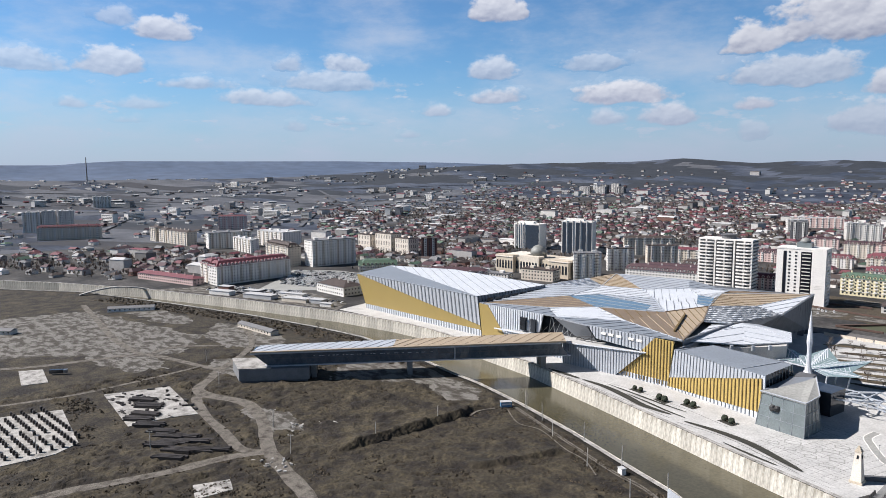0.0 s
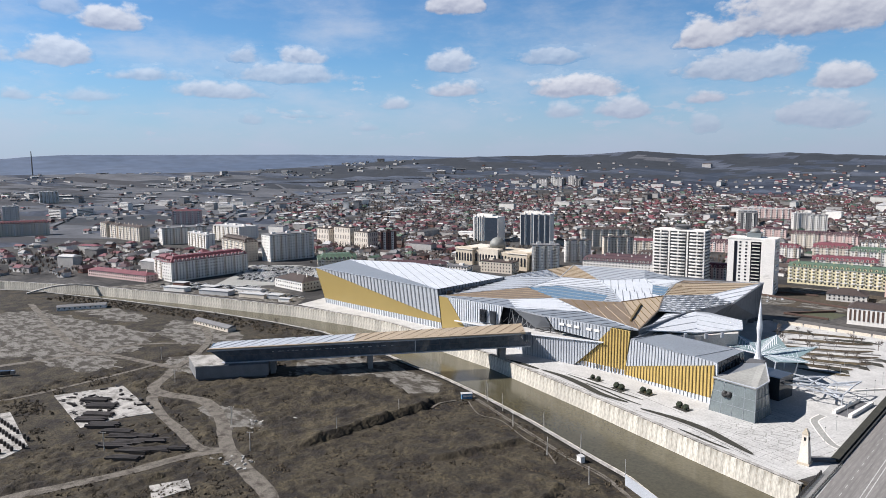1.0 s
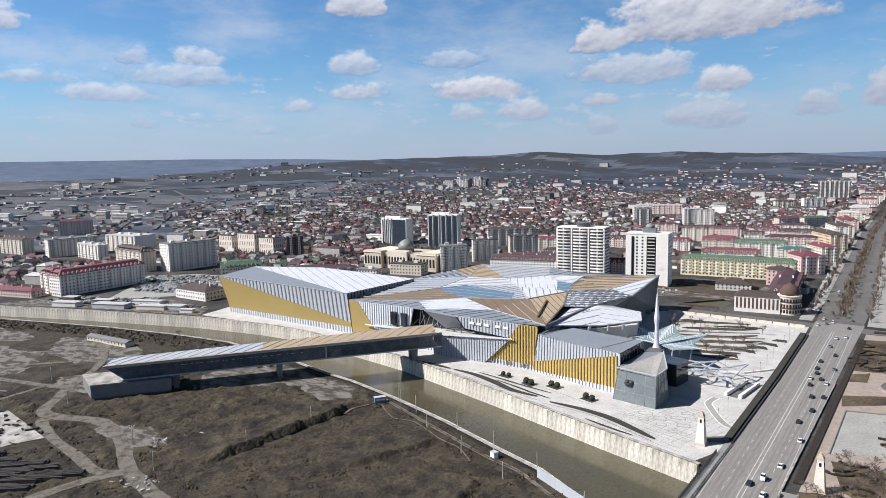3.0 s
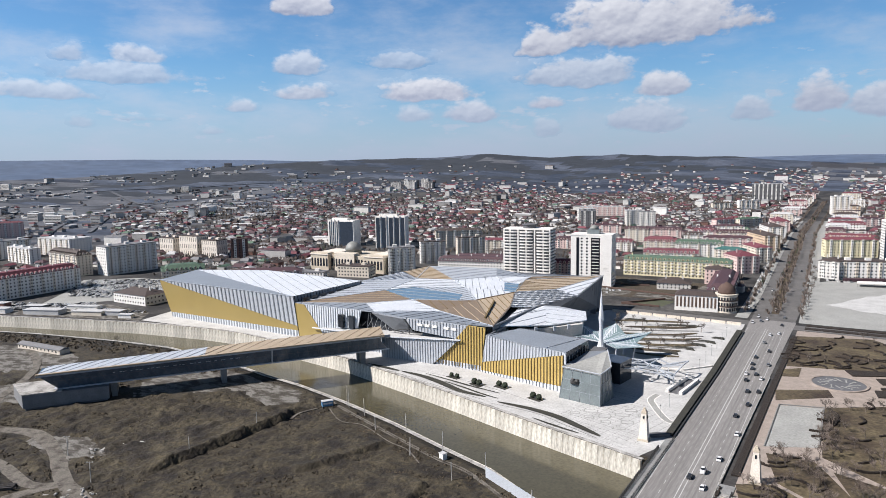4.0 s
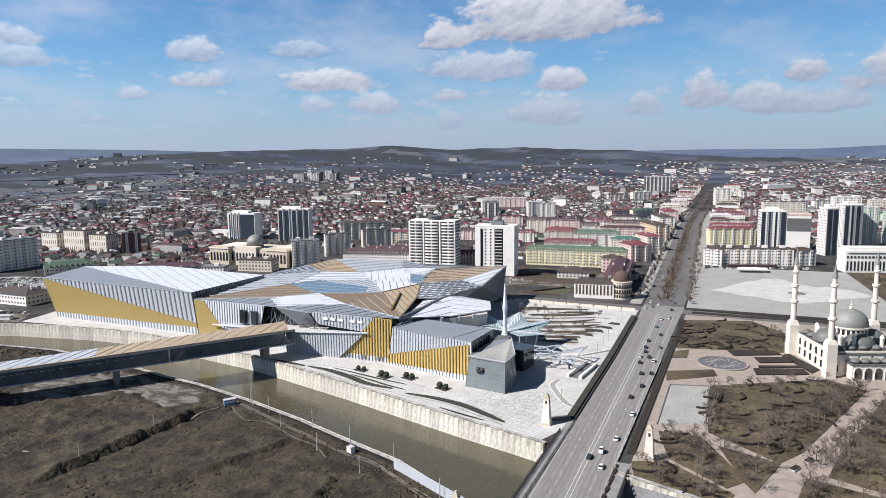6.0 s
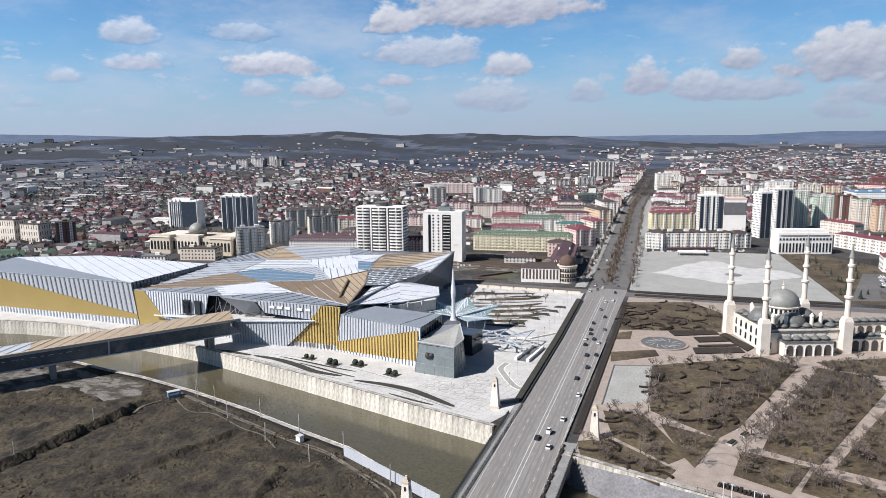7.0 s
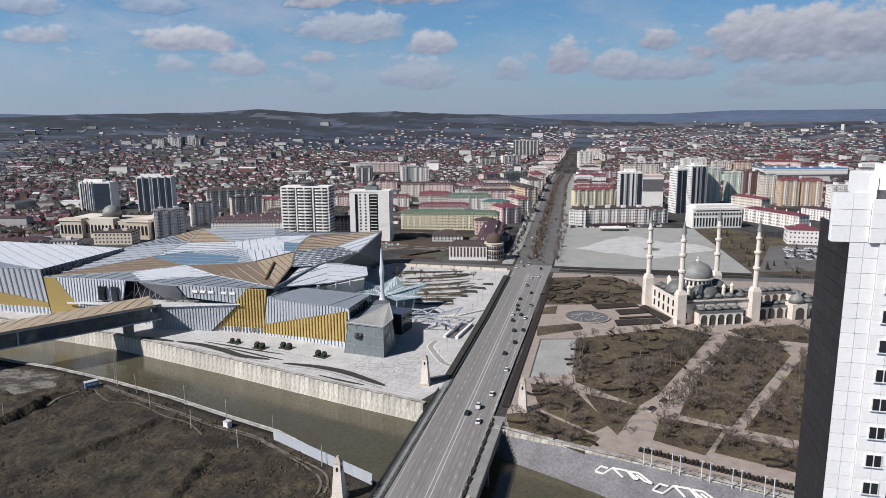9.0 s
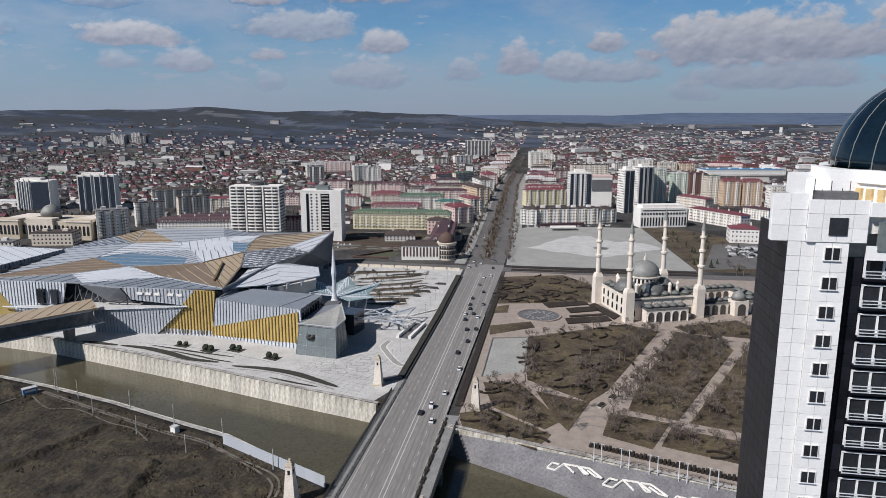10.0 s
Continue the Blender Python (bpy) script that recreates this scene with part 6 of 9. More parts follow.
block("office", "pink corner house with a dark roof by the avenue", -136, 700, -116, 702, 15, 16, 4, "pink_wall", "brown_roof", "hip", 3.4, (1.4, 1.7), category="office")

# the white tower beside the museum
wt, wl, ws = lift("apartment_building", "tall white tower block with dark balcony strip", -251, 637, -211, 642, 50, 20, [(0.14, 0.20, 0.5, "tile_black"), (0.50, 0.72, 0.6, "tile_black"), (0.72, 1.0, 0.9, "white_wall")])
wd = window_data(1.9, 1.7)
for i in range(15):
    for k in (0.27, 0.40):
        part("window", wd, None, wt, at=Matrix.Translation((wl * k, 0, 2.2 + 3.15 * i)))
    s = Mesh()
    s.box(wl * 0.61, -0.9, 1.6 + 3.15 * i, wl * 0.17, 1.0, 0.8)
    part("balcony", s, "grey_wall", wt)
    for k in (0.25, 0.5, 0.75):
        part("window", wd, None, wt, at=Matrix.Translation((0, 20 * k, 2.2 + 3.15 * i)) @ Matrix.Rotation(-math.pi / 2, 4, "Z"))
        part("window", wd, None, wt, at=Matrix.Translation((wl, 20 * k, 2.2 + 3.15 * i)) @ Matrix.Rotation(math.pi / 2, 4, "Z"))
s = Mesh()
s.prism([(-0.3, -0.3), (wl + 0.3, -0.3), (wl + 0.3, 20.3), (-0.3, 20.3)], 50, 51.2)
part("roof", s, "white_wall", wt)
s = Mesh()
s.box(wl * 0.52, 10, 51.2, 12, 9, 4.5)
part("roof_house", s, "glass_grey", wt)
s = Mesh()
s.lathe(wl * 0.52, 10, [(4.6, 55.7), (4.2, 57.6), (2.6, 59.2), (0.3, 60)], 16)
part("roof_dome", s, "dome_grey", wt, smooth=True)
for k in range(3):
    s = Mesh()
    s.box(wl * 0.86, -0.85, 15.5 + 1.3 * k, wl * (0.16 - 0.03 * k), 0.12, 0.6)
    part("wall_sign", s, "grey_wall", wt, "unreadable lettering as plain bars")

# the white tower with rounded balconies
rt = thing("apartment_building", "tall white tower block with wrap-around balconies", "apartment building", "tower blocks", at=Matrix.Translation((-336, 657, 0)) @ Matrix.Rotation(math.atan2(6, 52), 4, "Z"))
s = Mesh()
s.prism([(1, 1), (51, 1), (51, 21), (1, 21)], 0, 51)
part("shell", s, "dark_wall", rt)
for x0, x1 in ((0, 15), (18, 33), (37, 52)):
    for i in range(15):
        s = Mesh()
        a, b, z = x0 + 0.2, x1 - 0.2, 1.8 + 3.3 * i
        s.prism([(a, -0.3), (a + 3, -1.5), (b - 3, -1.5), (b, -0.3), (b, 1.2), (a, 1.2)], z, z + 1.2)
        part("balcony", s, "white_wall", rt)
for x in (0.5, 7.5, 16.5, 25.5, 35.0, 44.5, 51.5):
    s = Mesh()
    s.box(x, 0.6, 0, 1.5, 1.6, 51)
    part("pier", s, "white_wall", rt)
for x, m in ((0.6, "white_wall"), (51.4, "white_wall")):
    for i in range(15):
        s = Mesh()
        s.box(x, 11, 1.8 + 3.3 * i, 1.6, 20, 1.5)
        part("balcony", s, m, rt)
s = Mesh()
s.prism([(0, 0), (52, 0), (52, 22), (0, 22)], 51, 52.2)
part("roof", s, "white_wall", rt)
s = Mesh()
s.lathe(26, 11, [(7, 52.2), (7, 55.5), (8, 55.6), (8, 56.4), (5, 57)], 20)
part("roof_lantern", s, "dark_wall", rt)

# palace with a dome
pl = thing("palace", "cream palace with arcades, towers and a grey dome", "palace", at=Matrix.Translation((-566, 606, 0)) @ Matrix.Rotation(math.atan2(6, 104), 4, "Z"))
s = Mesh()
s.prism([(0, 0), (104, 0), (104, 45), (0, 45)], 0, 18)
part("shell", s, "sandstone", pl)
for x in (0, 78):
    s = Mesh()
    s.prism([(x, -5), (x + 26, -5), (x + 26, 6), (x, 6)], 0, 20.5)
    part("wing", s, "sandstone", pl)
s = Mesh()
s.prism([(34, -3), (62, -3), (62, 8), (34, 8)], 0, 21)
part("porch", s, "cream_wall", pl)
arch = Mesh()
arch.prism([(-1.3, 0), (1.3, 0), (1.3, 0.3), (-1.3, 0.3)], 0, 8.5)
arch.lathe(0, 0.15, [(1.3, 8.5), (0.9, 9.5), (0.05, 9.9)], 10, 0.12)
arch_data = arch.data("arched_window", ["glass_dark"])
for k in range(24):
    x = 2.2 + 4.3 * k
    y = -5.15 if x < 26 or x > 78 else (-3.15 if 34 < x < 62 else -0.15)
    part("arched_window", arch_data, None, pl, at=Matrix.Translation((x, y, 4.5)))
s = Mesh()
s.prism([(-0.8, -5.8), (26.8, -5.8), (26.8, 45.8), (-0.8, 45.8)], 18.2, 19.2)
part("cornice", s, "marble", pl)
s = Mesh()
s.prism([(77.2, -5.8), (104.8, -5.8), (104.8, 45.8), (77.2, 45.8)], 18.2, 19.2)
part("cornice", s, "marble", pl)
s = Mesh()
s.lathe(48, 16, [(9.5, 18), (9.5, 23), (10, 23.2), (9.2, 27), (6.8, 30.5), (3.4, 32.6), (0.2, 33.4)], 24)
part("dome", s, "dome_grey", pl, smooth=True)
block("annexe", "low cream annexe with a flat dark roof", -500, 572, -462, 580, 12, 18, 3, "cream_wall", "brown_roof", "flat", category="office")
block("annexe", "long low white wing with a grey roof", -566, 540, -506, 556, 6, 14, 2, "white_wall", "slate_roof", "flat", category="office")

# corner building with a round brown dome
cb = thing("corner_house", "white arcaded corner house with a brown round tower", "office", at=Matrix.Translation((-133, 567, 0)) @ Matrix.Rotation(math.atan2(5, 40), 4, "Z"))
s = Mesh()
s.prism([(0, 0), (33, 0), (33, 18), (0, 18)], 0, 12.5)
part("shell", s, "white_wall", cb)
s = Mesh()
s.prism([(-0.5, -0.5), (33, -0.5), (33, 18.5), (-0.5, 18.5)], 12.5, 15.5, [(4, 5), (29, 5), (29, 13), (4, 13)])
part("roof", s, "brown_roof", cb)
tall = Mesh()
tall.box(0, 0, 0, 1.3, 0.3, 8.2)
tall_data = tall.data("tall_window", ["dark_brick"])
for k in range(11):
    part("tall_window", tall_data, None, cb, at=Matrix.Translation((2 + 2.9 * k, -0.1, 3.2)))
s = Mesh()
s.lathe(39, 7, [(8.2, 0), (8.2, 14), (8.8, 14.2), (8.8, 15), (6.6, 15.1)], 28)
part("round_tower", s, "cream_wall", cb, "cream round corner bay")
s = Mesh()
s.lathe(39, 7, [(6.8, 15), (6.8, 16.6), (6.5, 19), (4.6, 21.8), (1.6, 23.4), (0.2, 24.4)], 28)
part("dome", s, "dark_brick", cb, "brown dome", smooth=True)
for z in (4.6, 9.4):
    s = Mesh()
    s.lathe(39, 7, [(8.35, z), (8.35, z + 1.2)], 28)
    part("brown_band", s, "dark_brick", cb)
for i in range(3):
    for k in range(12):
        a = math.pi + math.pi * (k + 0.5) / 12
        s = Mesh()
        s.box(39 + 8.2 * math.cos(a), 7 + 8.2 * math.sin(a), 1.5 + 4.2 * i, 0.3, 1.4, 2.6, a)
        part("window", s, "glass_dark", cb)

# white government house on the square
gv = thing("government_house", "white government house with tall dark pilaster windows", "office", at=Matrix.Translation((91, 783, 0)) @ Matrix.Rotation(math.atan2(16, 53), 4, "Z"))
s = Mesh()
s.prism([(0, 0), (55, 0), (55, 20), (0, 20)], 0, 22)
part("shell", s, "white_wall", gv)
s = Mesh()
s.prism([(3, 2), (52, 2), (52, 18), (3, 18)], 22, 25)
part("attic", s, "white_wall", gv)
for k in range(16):
    s = Mesh()
    s.box(2 + 3.4 * k, -0.1, 2, 1.5, 0.4, 9.5)
    part("tall_window", s, "glass_dark", gv)
    s = Mesh()
    s.box(2 + 3.4 * k, -0.1, 14.5, 1.9, 0.4, 2.2)
    part("window", s, "glass_dark", gv)
s = Mesh()
s.box(27.5, -0.15, 19, 50, 0.5, 0.8)
part("frieze", s, "glass_dark", gv)

# white block with a black screen above the ministry
hs = thing("tower_block", "white tower slab with a large dark screen on top", "office", at=Matrix.Translation((43, 928, 0)) @ Matrix.Rotation(math.atan2(4, 27), 4, "Z"))
s = Mesh()
s.prism([(0, 0), (27, 0), (27, 16), (0, 16)], 0, 44)
part("shell", s, "white_wall", hs)
s = Mesh()
s.box(13.5, -0.1, 25, 26.4, 0.5, 15.5)
part("screen", s, "dark_wall", hs, "large dark blank screen")
s = Mesh()
s.prism([(-0.4, -0.4), (27.4, -0.4), (27.4, 16.4), (-0.4, 16.4)], 44, 46)
part("roof", s, "pink_wall", hs)

# ---- town: thousands of small houses ----
def free_plot(x, y):
    r = math.hypot(x, y)
    if y < bank(NORTH_BANK, x) + 45:
        return False
    if -90 - 0.02 * y < x < -20 and y > 530:
        mid = float(np.interp(y, [560, 633, 1228, 1844, 3000], [-58, -61, -89, -97, -104]))
        return abs(x - mid) > 36 and (x < mid or y > 960) and all((x - a) ** 2 + (y - b) ** 2 > c * c for a, b, c in TAKEN)
    if x > -45 and y < 960 and x < 330:
        return False
    if x > -110 and y < 780:
        return False
    if -560 < x < -70 and y < 640 + 0.10 * abs(x + 80):
        return False
    if -260 < x < -100 and y < 745:
        return False
    if -765 < x < -570 and 300 < y < 475:
        return False
    if x <= -560 and r < 640:
        return False
    return all((x - a) ** 2 + (y - b) ** 2 > c * c for a, b, c in TAKEN)


def build_houses():
    rnd = random.Random(5)
    walls = ("house_wall", "white_wall", "grey_wall", "brick_wall")
    roofs = ("red_roof", "maroon_roof", "brown_roof", "slate_roof", "light_roof", "green_roof")
    m = Mesh()
    trees, plots = [], []
    for i in range(-190, 60):
        for j in range(0, 170):
            u, v = i * 21.0 + rnd.uniform(-5, 5), j * 24.0 + rnd.uniform(-5, 5)
            wob = 0.10 * math.sin(i / 17) + 0.08 * math.cos(j / 13)
            x, y = u + 40 * math.sin(j / 9), v + 30 * math.cos(i / 11)
            r, az = math.hypot(x, y), math.degrees(math.atan2(x, y))
            if not (-88 < az < 34) or r > 3200 or not free_plot(x, y):
                continue
            patch = noise.noise((x / 330, y / 330, 9)) + 0.5 * noise.noise((x / 120, y / 120, 2))
            keep = 0.93 if r < 1900 else max(0.06, 0.93 - (r - 1900) / (1100 if az < -6 else 1900))
            if az < -58:
                keep *= 0.95 if r < 1150 else 0.12
            elif az < -46 and r > 1700:
                keep *= 0.25
            keep *= 1.0 if patch < 0.35 else 0.25
            z = terrain(x, y)
            if rnd.random() > keep:
                if rnd.random() < (0.0 if r > 2100 else 0.55 if az > -52 or r < 1100 else 0.0):
                    trees.append((x, y, z))
                continue
            if rnd.random() < (0.75 if r < 2100 else 0.0):
                trees.append((x + rnd.uniform(-10, 10), y + rnd.uniform(-11, 11), z))
            if r < 1500 and (3 * i + 5 * j) % 7 < 4:
                trees.append((x + 9.5, y - 8 + (i + j) % 5, z))
            big = rnd.random() < (0.035 if r < 2000 else 0.012)
            w, d = rnd.uniform(9, 15), rnd.uniform(8, 12)
            h = rnd.uniform(3.0, 6.5)
            roofrise = rnd.uniform(1.8, 3.6)
            if r > 1900:
                h *= 0.7
            if big:
                w, d, h, roofrise = rnd.uniform(20, 46), rnd.uniform(12, 17), rnd.uniform(7, 17), rnd.uniform(0.4, 3)
            turn = wob + (0.35 if az < -40 else 0.1) + (math.pi / 2 if rnd.random() < 0.45 else 0) + rnd.uniform(-0.08, 0.08)
            c, s = math.cos(turn), math.sin(turn)

            def q(a, b, zz):
                return (x + a * c - b * s, y + a * s + b * c, z + zz)

            m.slot = rnd.choices(range(4), (40, 26, 26, 8) if r < 1900 else (44, 8, 38, 10))[0]
            a, b = w / 2, d / 2
            base = [q(-a, -b, -3), q(a, -b, -3), q(a, b, -3), q(-a, b, -3), q(-a, -b, h), q(a, -b, h), q(a, b, h), q(-a, b, h)]
            wall = m.slot
            m.slot = 4 + rnd.choices(range(6), (16, 26, 30, 20, 5, 3) if not big else (15, 8, 20, 25, 27, 5))[0]
            e, hip = 0.5, rnd.choice((0.0, 0.5, 0.9)) * b
            cap = [q(-a - e, -b - e, h - 0.2), q(a + e, -b - e, h - 0.2), q(a + e, b + e, h - 0.2), q(-a - e, b + e, h - 0.2), q(-a - e + hip, 0, h + roofrise), q(a + e - hip, 0, h + roofrise)]
            stack = [q(0.3 * a + u, 0.3 * b + v, zz) for zz in (h, h + roofrise + 0.7) for u, v in ((-0.4, -0.4), (0.4, -0.4), (0.4, 0.4), (-0.4, 0.4))]
            plots.append((r, (x, y, z), wall, base, m.slot - 4, cap, stack))
    plots.sort(key=lambda p: p[0])
    sides = [(0, 1, 5, 4), (1, 2, 6, 5), (2, 3, 7, 6), (3, 0, 4, 7)]
    slopes = [(0, 1, 5, 4), (2, 3, 4, 5), (1, 2, 5), (3, 0, 4), (0, 3, 2, 1)]
    tint = {"red_roof": "red", "maroon_roof": "maroon", "brown_roof": "brown", "slate_roof": "grey", "light_roof": "pale", "green_roof": "green"}
    for k, (r, at, wall, base, roof, cap, stack) in enumerate(plots):
        if k < 260:
            local = [[(p[0] - at[0], p[1] - at[1], p[2] - at[2]) for p in pts] for pts in (base, cap, stack)]
            home = thing("house", f"small town house with a {tint[roofs[roof]]} pitched roof", "house", "town houses", at=Matrix.Translation(at))
            for name, pts, faces, skin in (("wall", local[0], sides, walls[wall]), ("roof", local[1], slopes, roofs[roof]), ("chimney", local[2], sides + [(4, 5, 6, 7)], "brick_wall")):
                w = Mesh()
                w.solid(pts, faces)
                part(name, w, skin, home)
            continue
        m.slot = wall
        m.solid(base, sides)
        m.slot = 4 + roof
        m.solid(cap, slopes)
    thing("houses", "dense small town houses with red, brown and grey roofs", "houses", kind="stuff", mesh=m, mats=walls + roofs)
    return trees


town_trees = build_houses()


def build_far_trees(spots):
    """Bare tree crowns seen from far: fans of thin twigs."""
    rnd = random.Random(8)
    m = Mesh()
    for x, y, z in spots:
        h, r = rnd.uniform(4, 9), rnd.uniform(2.0, 4.2)
        m.slot = 0 if rnd.random() < 0.96 else 1
        for k in range(15):
            a, e = rnd.uniform(0, 6.28), rnd.uniform(0.15, 1.0)
            cx, cy = math.cos(a), math.sin(a)
            p = (x + r * e * cx * 0.35, y + r * e * cy * 0.35, z + h * rnd.uniform(0.1, 0.4))
            q = (x + r * e * cx, y + r * e * cy, z + h * (1.05 - 0.45 * e * rnd.random()))
            w = rnd.uniform(0.2, 0.42)
            b = a + rnd.uniform(0.8, 2.2)
            ox, oy = w * math.cos(b), w * math.sin(b)
            m.face(p, (lerp(p, q, 0.6)[0] + ox, lerp(p, q, 0.6)[1] + oy, lerp(p, q, 0.6)[2]), q, (lerp(p, q, 0.5)[0] - ox, lerp(p, q, 0.5)[1] - oy, lerp(p, q, 0.5)[2] - 0.2))
    thing("bare_trees", "bare brown winter trees among the town houses", "trees", kind="stuff", mesh=m, mats=("twigs", "evergreen"))


extra = []
rnd = random.Random(21)
for k in range(150):  # rows along the avenue
    y = 575 + 9.5 * k
    mid = float(np.interp(y, [560, 633, 1228, 1844, 3000], [-60, -63, -91, -99, -106]))
    for o in (-19, -3, 3, 19):
        extra.append((mid + o + rnd.uniform(-1.5, 1.5), y + rnd.uniform(-3, 3), 0.2 if y < 1500 else terrain(mid, y)))
for _ in range(24000):
    az, r = radians(rnd.uniform(-88, 34)), 700 + 1500 * rnd.random() ** 0.8
    x, y = r * math.sin(az), r * math.cos(az)
    if free_plot(x, y) and noise.noise((x / 260, y / 260, 4)) > (-0.05 if math.degrees(az) > -58 or r < 1100 else 0.45):
        extra.append((x, y, terrain(x, y)))
build_far_trees(town_trees + extra)


def far_sheds():
    """Works, depots and blocks on the plain west of the town and under the ridge."""
    rnd, sheds = random.Random(77), []
    clumps = [(rnd.uniform(-86, -40), rnd.uniform(1500, 3600)) for _ in range(120)] + [(rnd.uniform(-8, 30), rnd.uniform(1900, 3800)) for _ in range(20)]
    clumps += [(rnd.uniform(-66, -50), rnd.uniform(3300, 3700)) for _ in range(6)]
    for caz, cr in clumps:
        turn = rnd.uniform(0.2, 0.7)
        for _ in range(rnd.randint(2, 6)):
            az, r = radians(caz + rnd.uniform(-2.0, 2.0) * 1800 / cr), cr + rnd.uniform(-90, 90)
            x, y = r * math.sin(az), r * math.cos(az)
            if not free_plot(x, y) or r < 1350:
                continue
            w, d, h = rnd.uniform(10, 46), rnd.uniform(7, 14), rnd.uniform(3, 6.5)
            if rnd.random() < 0.06:
                w, d, h = rnd.uniform(20, 45), 14, rnd.uniform(14, 22)
            z = terrain(x, y)
            wall = rnd.choice(("white_wall", "white_wall", "grey_wall", "grey_wall", "house_wall", "house_wall") if r < 2500 else ("grey_wall", "house_wall", "grey_wall", "white_wall", "house_wall", "house_wall"))
            sheds.append((r, x, y, z, w, d, h, wall, rnd.choice(("light_roof", "light_roof", "slate_roof", "brown_roof")), turn + rnd.choice((0, math.pi / 2))))
    sheds.sort()
    skins = ["white_wall", "grey_wall", "house_wall", "light_roof", "slate_roof", "brown_roof", "glass_dark"]
    rest = Mesh()
    for k, (r, x, y, z, w, d, h, wall, roof, turn) in enumerate(sheds):
        body, cap, glass, o = Mesh(), Mesh(), Mesh(), 0.5
        body.box(0, 0, -5, w, d, h + 5)
        cap.solid([(-w / 2 - o, -d / 2 - o, h), (w / 2 + o, -d / 2 - o, h), (w / 2 + o, d / 2 + o, h), (-w / 2 - o, d / 2 + o, h), (-w / 2 - o, 0, h + 0.12 * d), (w / 2 + o, 0, h + 0.12 * d)],
                  [(0, 1, 5, 4), (2, 3, 4, 5), (1, 2, 5), (3, 0, 4), (0, 3, 2, 1)])
        for i in range(max(1, int(h // 3.6))):
            glass.box(0, -d / 2, 1.4 + 3.4 * i, w * 0.94, 0.2, 1.2)
        m4 = Matrix.Translation((x, y, z)) @ Matrix.Rotation(turn, 4, "Z")
        if k < 220:
            root = thing("hall", "long pale industrial hall on the plain" if h < 12 else "distant pale slab block on the plain", "hall", "distant halls", at=m4)
            part("shell", body, wall, root)
            part("roof", cap, roof, root)
            part("window_strip", glass, "glass_dark", root, kind="stuff")
            continue
        for piece, skin in ((body, wall), (cap, roof), (glass, "glass_dark")):
            rest.slot = skins.index(skin)
            rest.solid([m4 @ Vector(v) for v in piece.v], piece.f)
    thing("far_halls", "scattered pale halls and depots far out on the plain", "halls", kind="stuff", mesh=rest, mats=skins)


far_sheds()


def country_road(pts, width):
    """A pale road across the plain, laid over the land."""
    m = Mesh()
    line = smooth_line(pts, 30)
    for (ax, ay), (bx, by) in zip(line, line[1:]):
        d = math.dist((ax, ay), (bx, by))
        nx, ny = -(by - ay) / d * width / 2, (bx - ax) / d * width / 2
        za, zb = terrain(ax, ay) + 2.2, terrain(bx, by) + 2.2
        m.face((ax - nx, ay - ny, za), (bx - nx, by - ny, zb), (bx + nx, by + ny, zb), (ax + nx, ay + ny, za))
    thing("country_road", "pale road or rail line across the dark plain", "road", "country roads", kind="structure", mesh=m, mats=("hazy_field_pale",))


for pts, width in (([(-1500, 420), (-1900, 600), (-2300, 620), (-2900, 760)], 12), ([(-1250, 640), (-1600, 900), (-1900, 1300), (-2400, 1500)], 14), ([(-1300, 760), (-1750, 1120), (-2050, 1500)], 10), ([(-2500, 300), (-2300, 900), (-1900, 1700)], 12),
                   ([(-3000, 500), (-2600, 1300), (-2000, 2100)], 14), ([(-1500, 1250), (-1250, 1600), (-900, 1900)], 10), ([(300, 1900), (700, 2100), (1300, 2300)], 12), ([(100, 2300), (600, 2600), (1400, 2700)], 14), ([(-1200, 560), (-1420, 700), (-1700, 760)], 10)):
    country_road(pts, width)

# ---- mosque with four minarets ----
MQ = Matrix.Translation((43.6, 411.3, 0)) @ Matrix.Rotation(radians(21.5), 4, "Z") @ Matrix.Diagonal((1.07, 1, 1, 1))
mosque = thing("mosque", "cream marble mosque with grey domes and four slim minarets", "mosque", at=MQ)
SIDE = 44.0


def dome(x, y, r, z, drum=1.2, sides=20):
    return [(r, z), (r, z + drum), (r * 1.04, z + drum), (r * 1.0, z + drum + r * 0.30), (r * 0.82, z + drum + r * 0.62), (r * 0.52, z + drum + r * 0.86), (r * 0.18, z + drum + r * 0.99), (0.03, z + drum + r * 1.16)]


s = Mesh()
s.prism([(2, 2), (SIDE - 2, 2), (SIDE - 2, SIDE - 2), (2, SIDE - 2)], 0, 13)
part("shell", s, "marble", mosque)
s = Mesh()
s.prism([(1.6, 1.6), (SIDE - 1.6, 1.6), (SIDE - 1.6, SIDE - 1.6), (1.6, SIDE - 1.6)], 13, 13.8)
part("cornice", s, "marble", mosque)
s = Mesh()
s.prism([(12, 14), (28, 14), (28, 30), (12, 30)], 13.8, 18.5)
part("upper_shell", s, "marble", mosque)
s = Mesh()
s.prism([(2.2, 2.2), (SIDE - 2.2, 2.2), (SIDE - 2.2, SIDE - 2.2), (2.2, SIDE - 2.2)], 13.85, 14.2)
part("lead_roof", s, "lead", mosque, "dull grey lead roof")
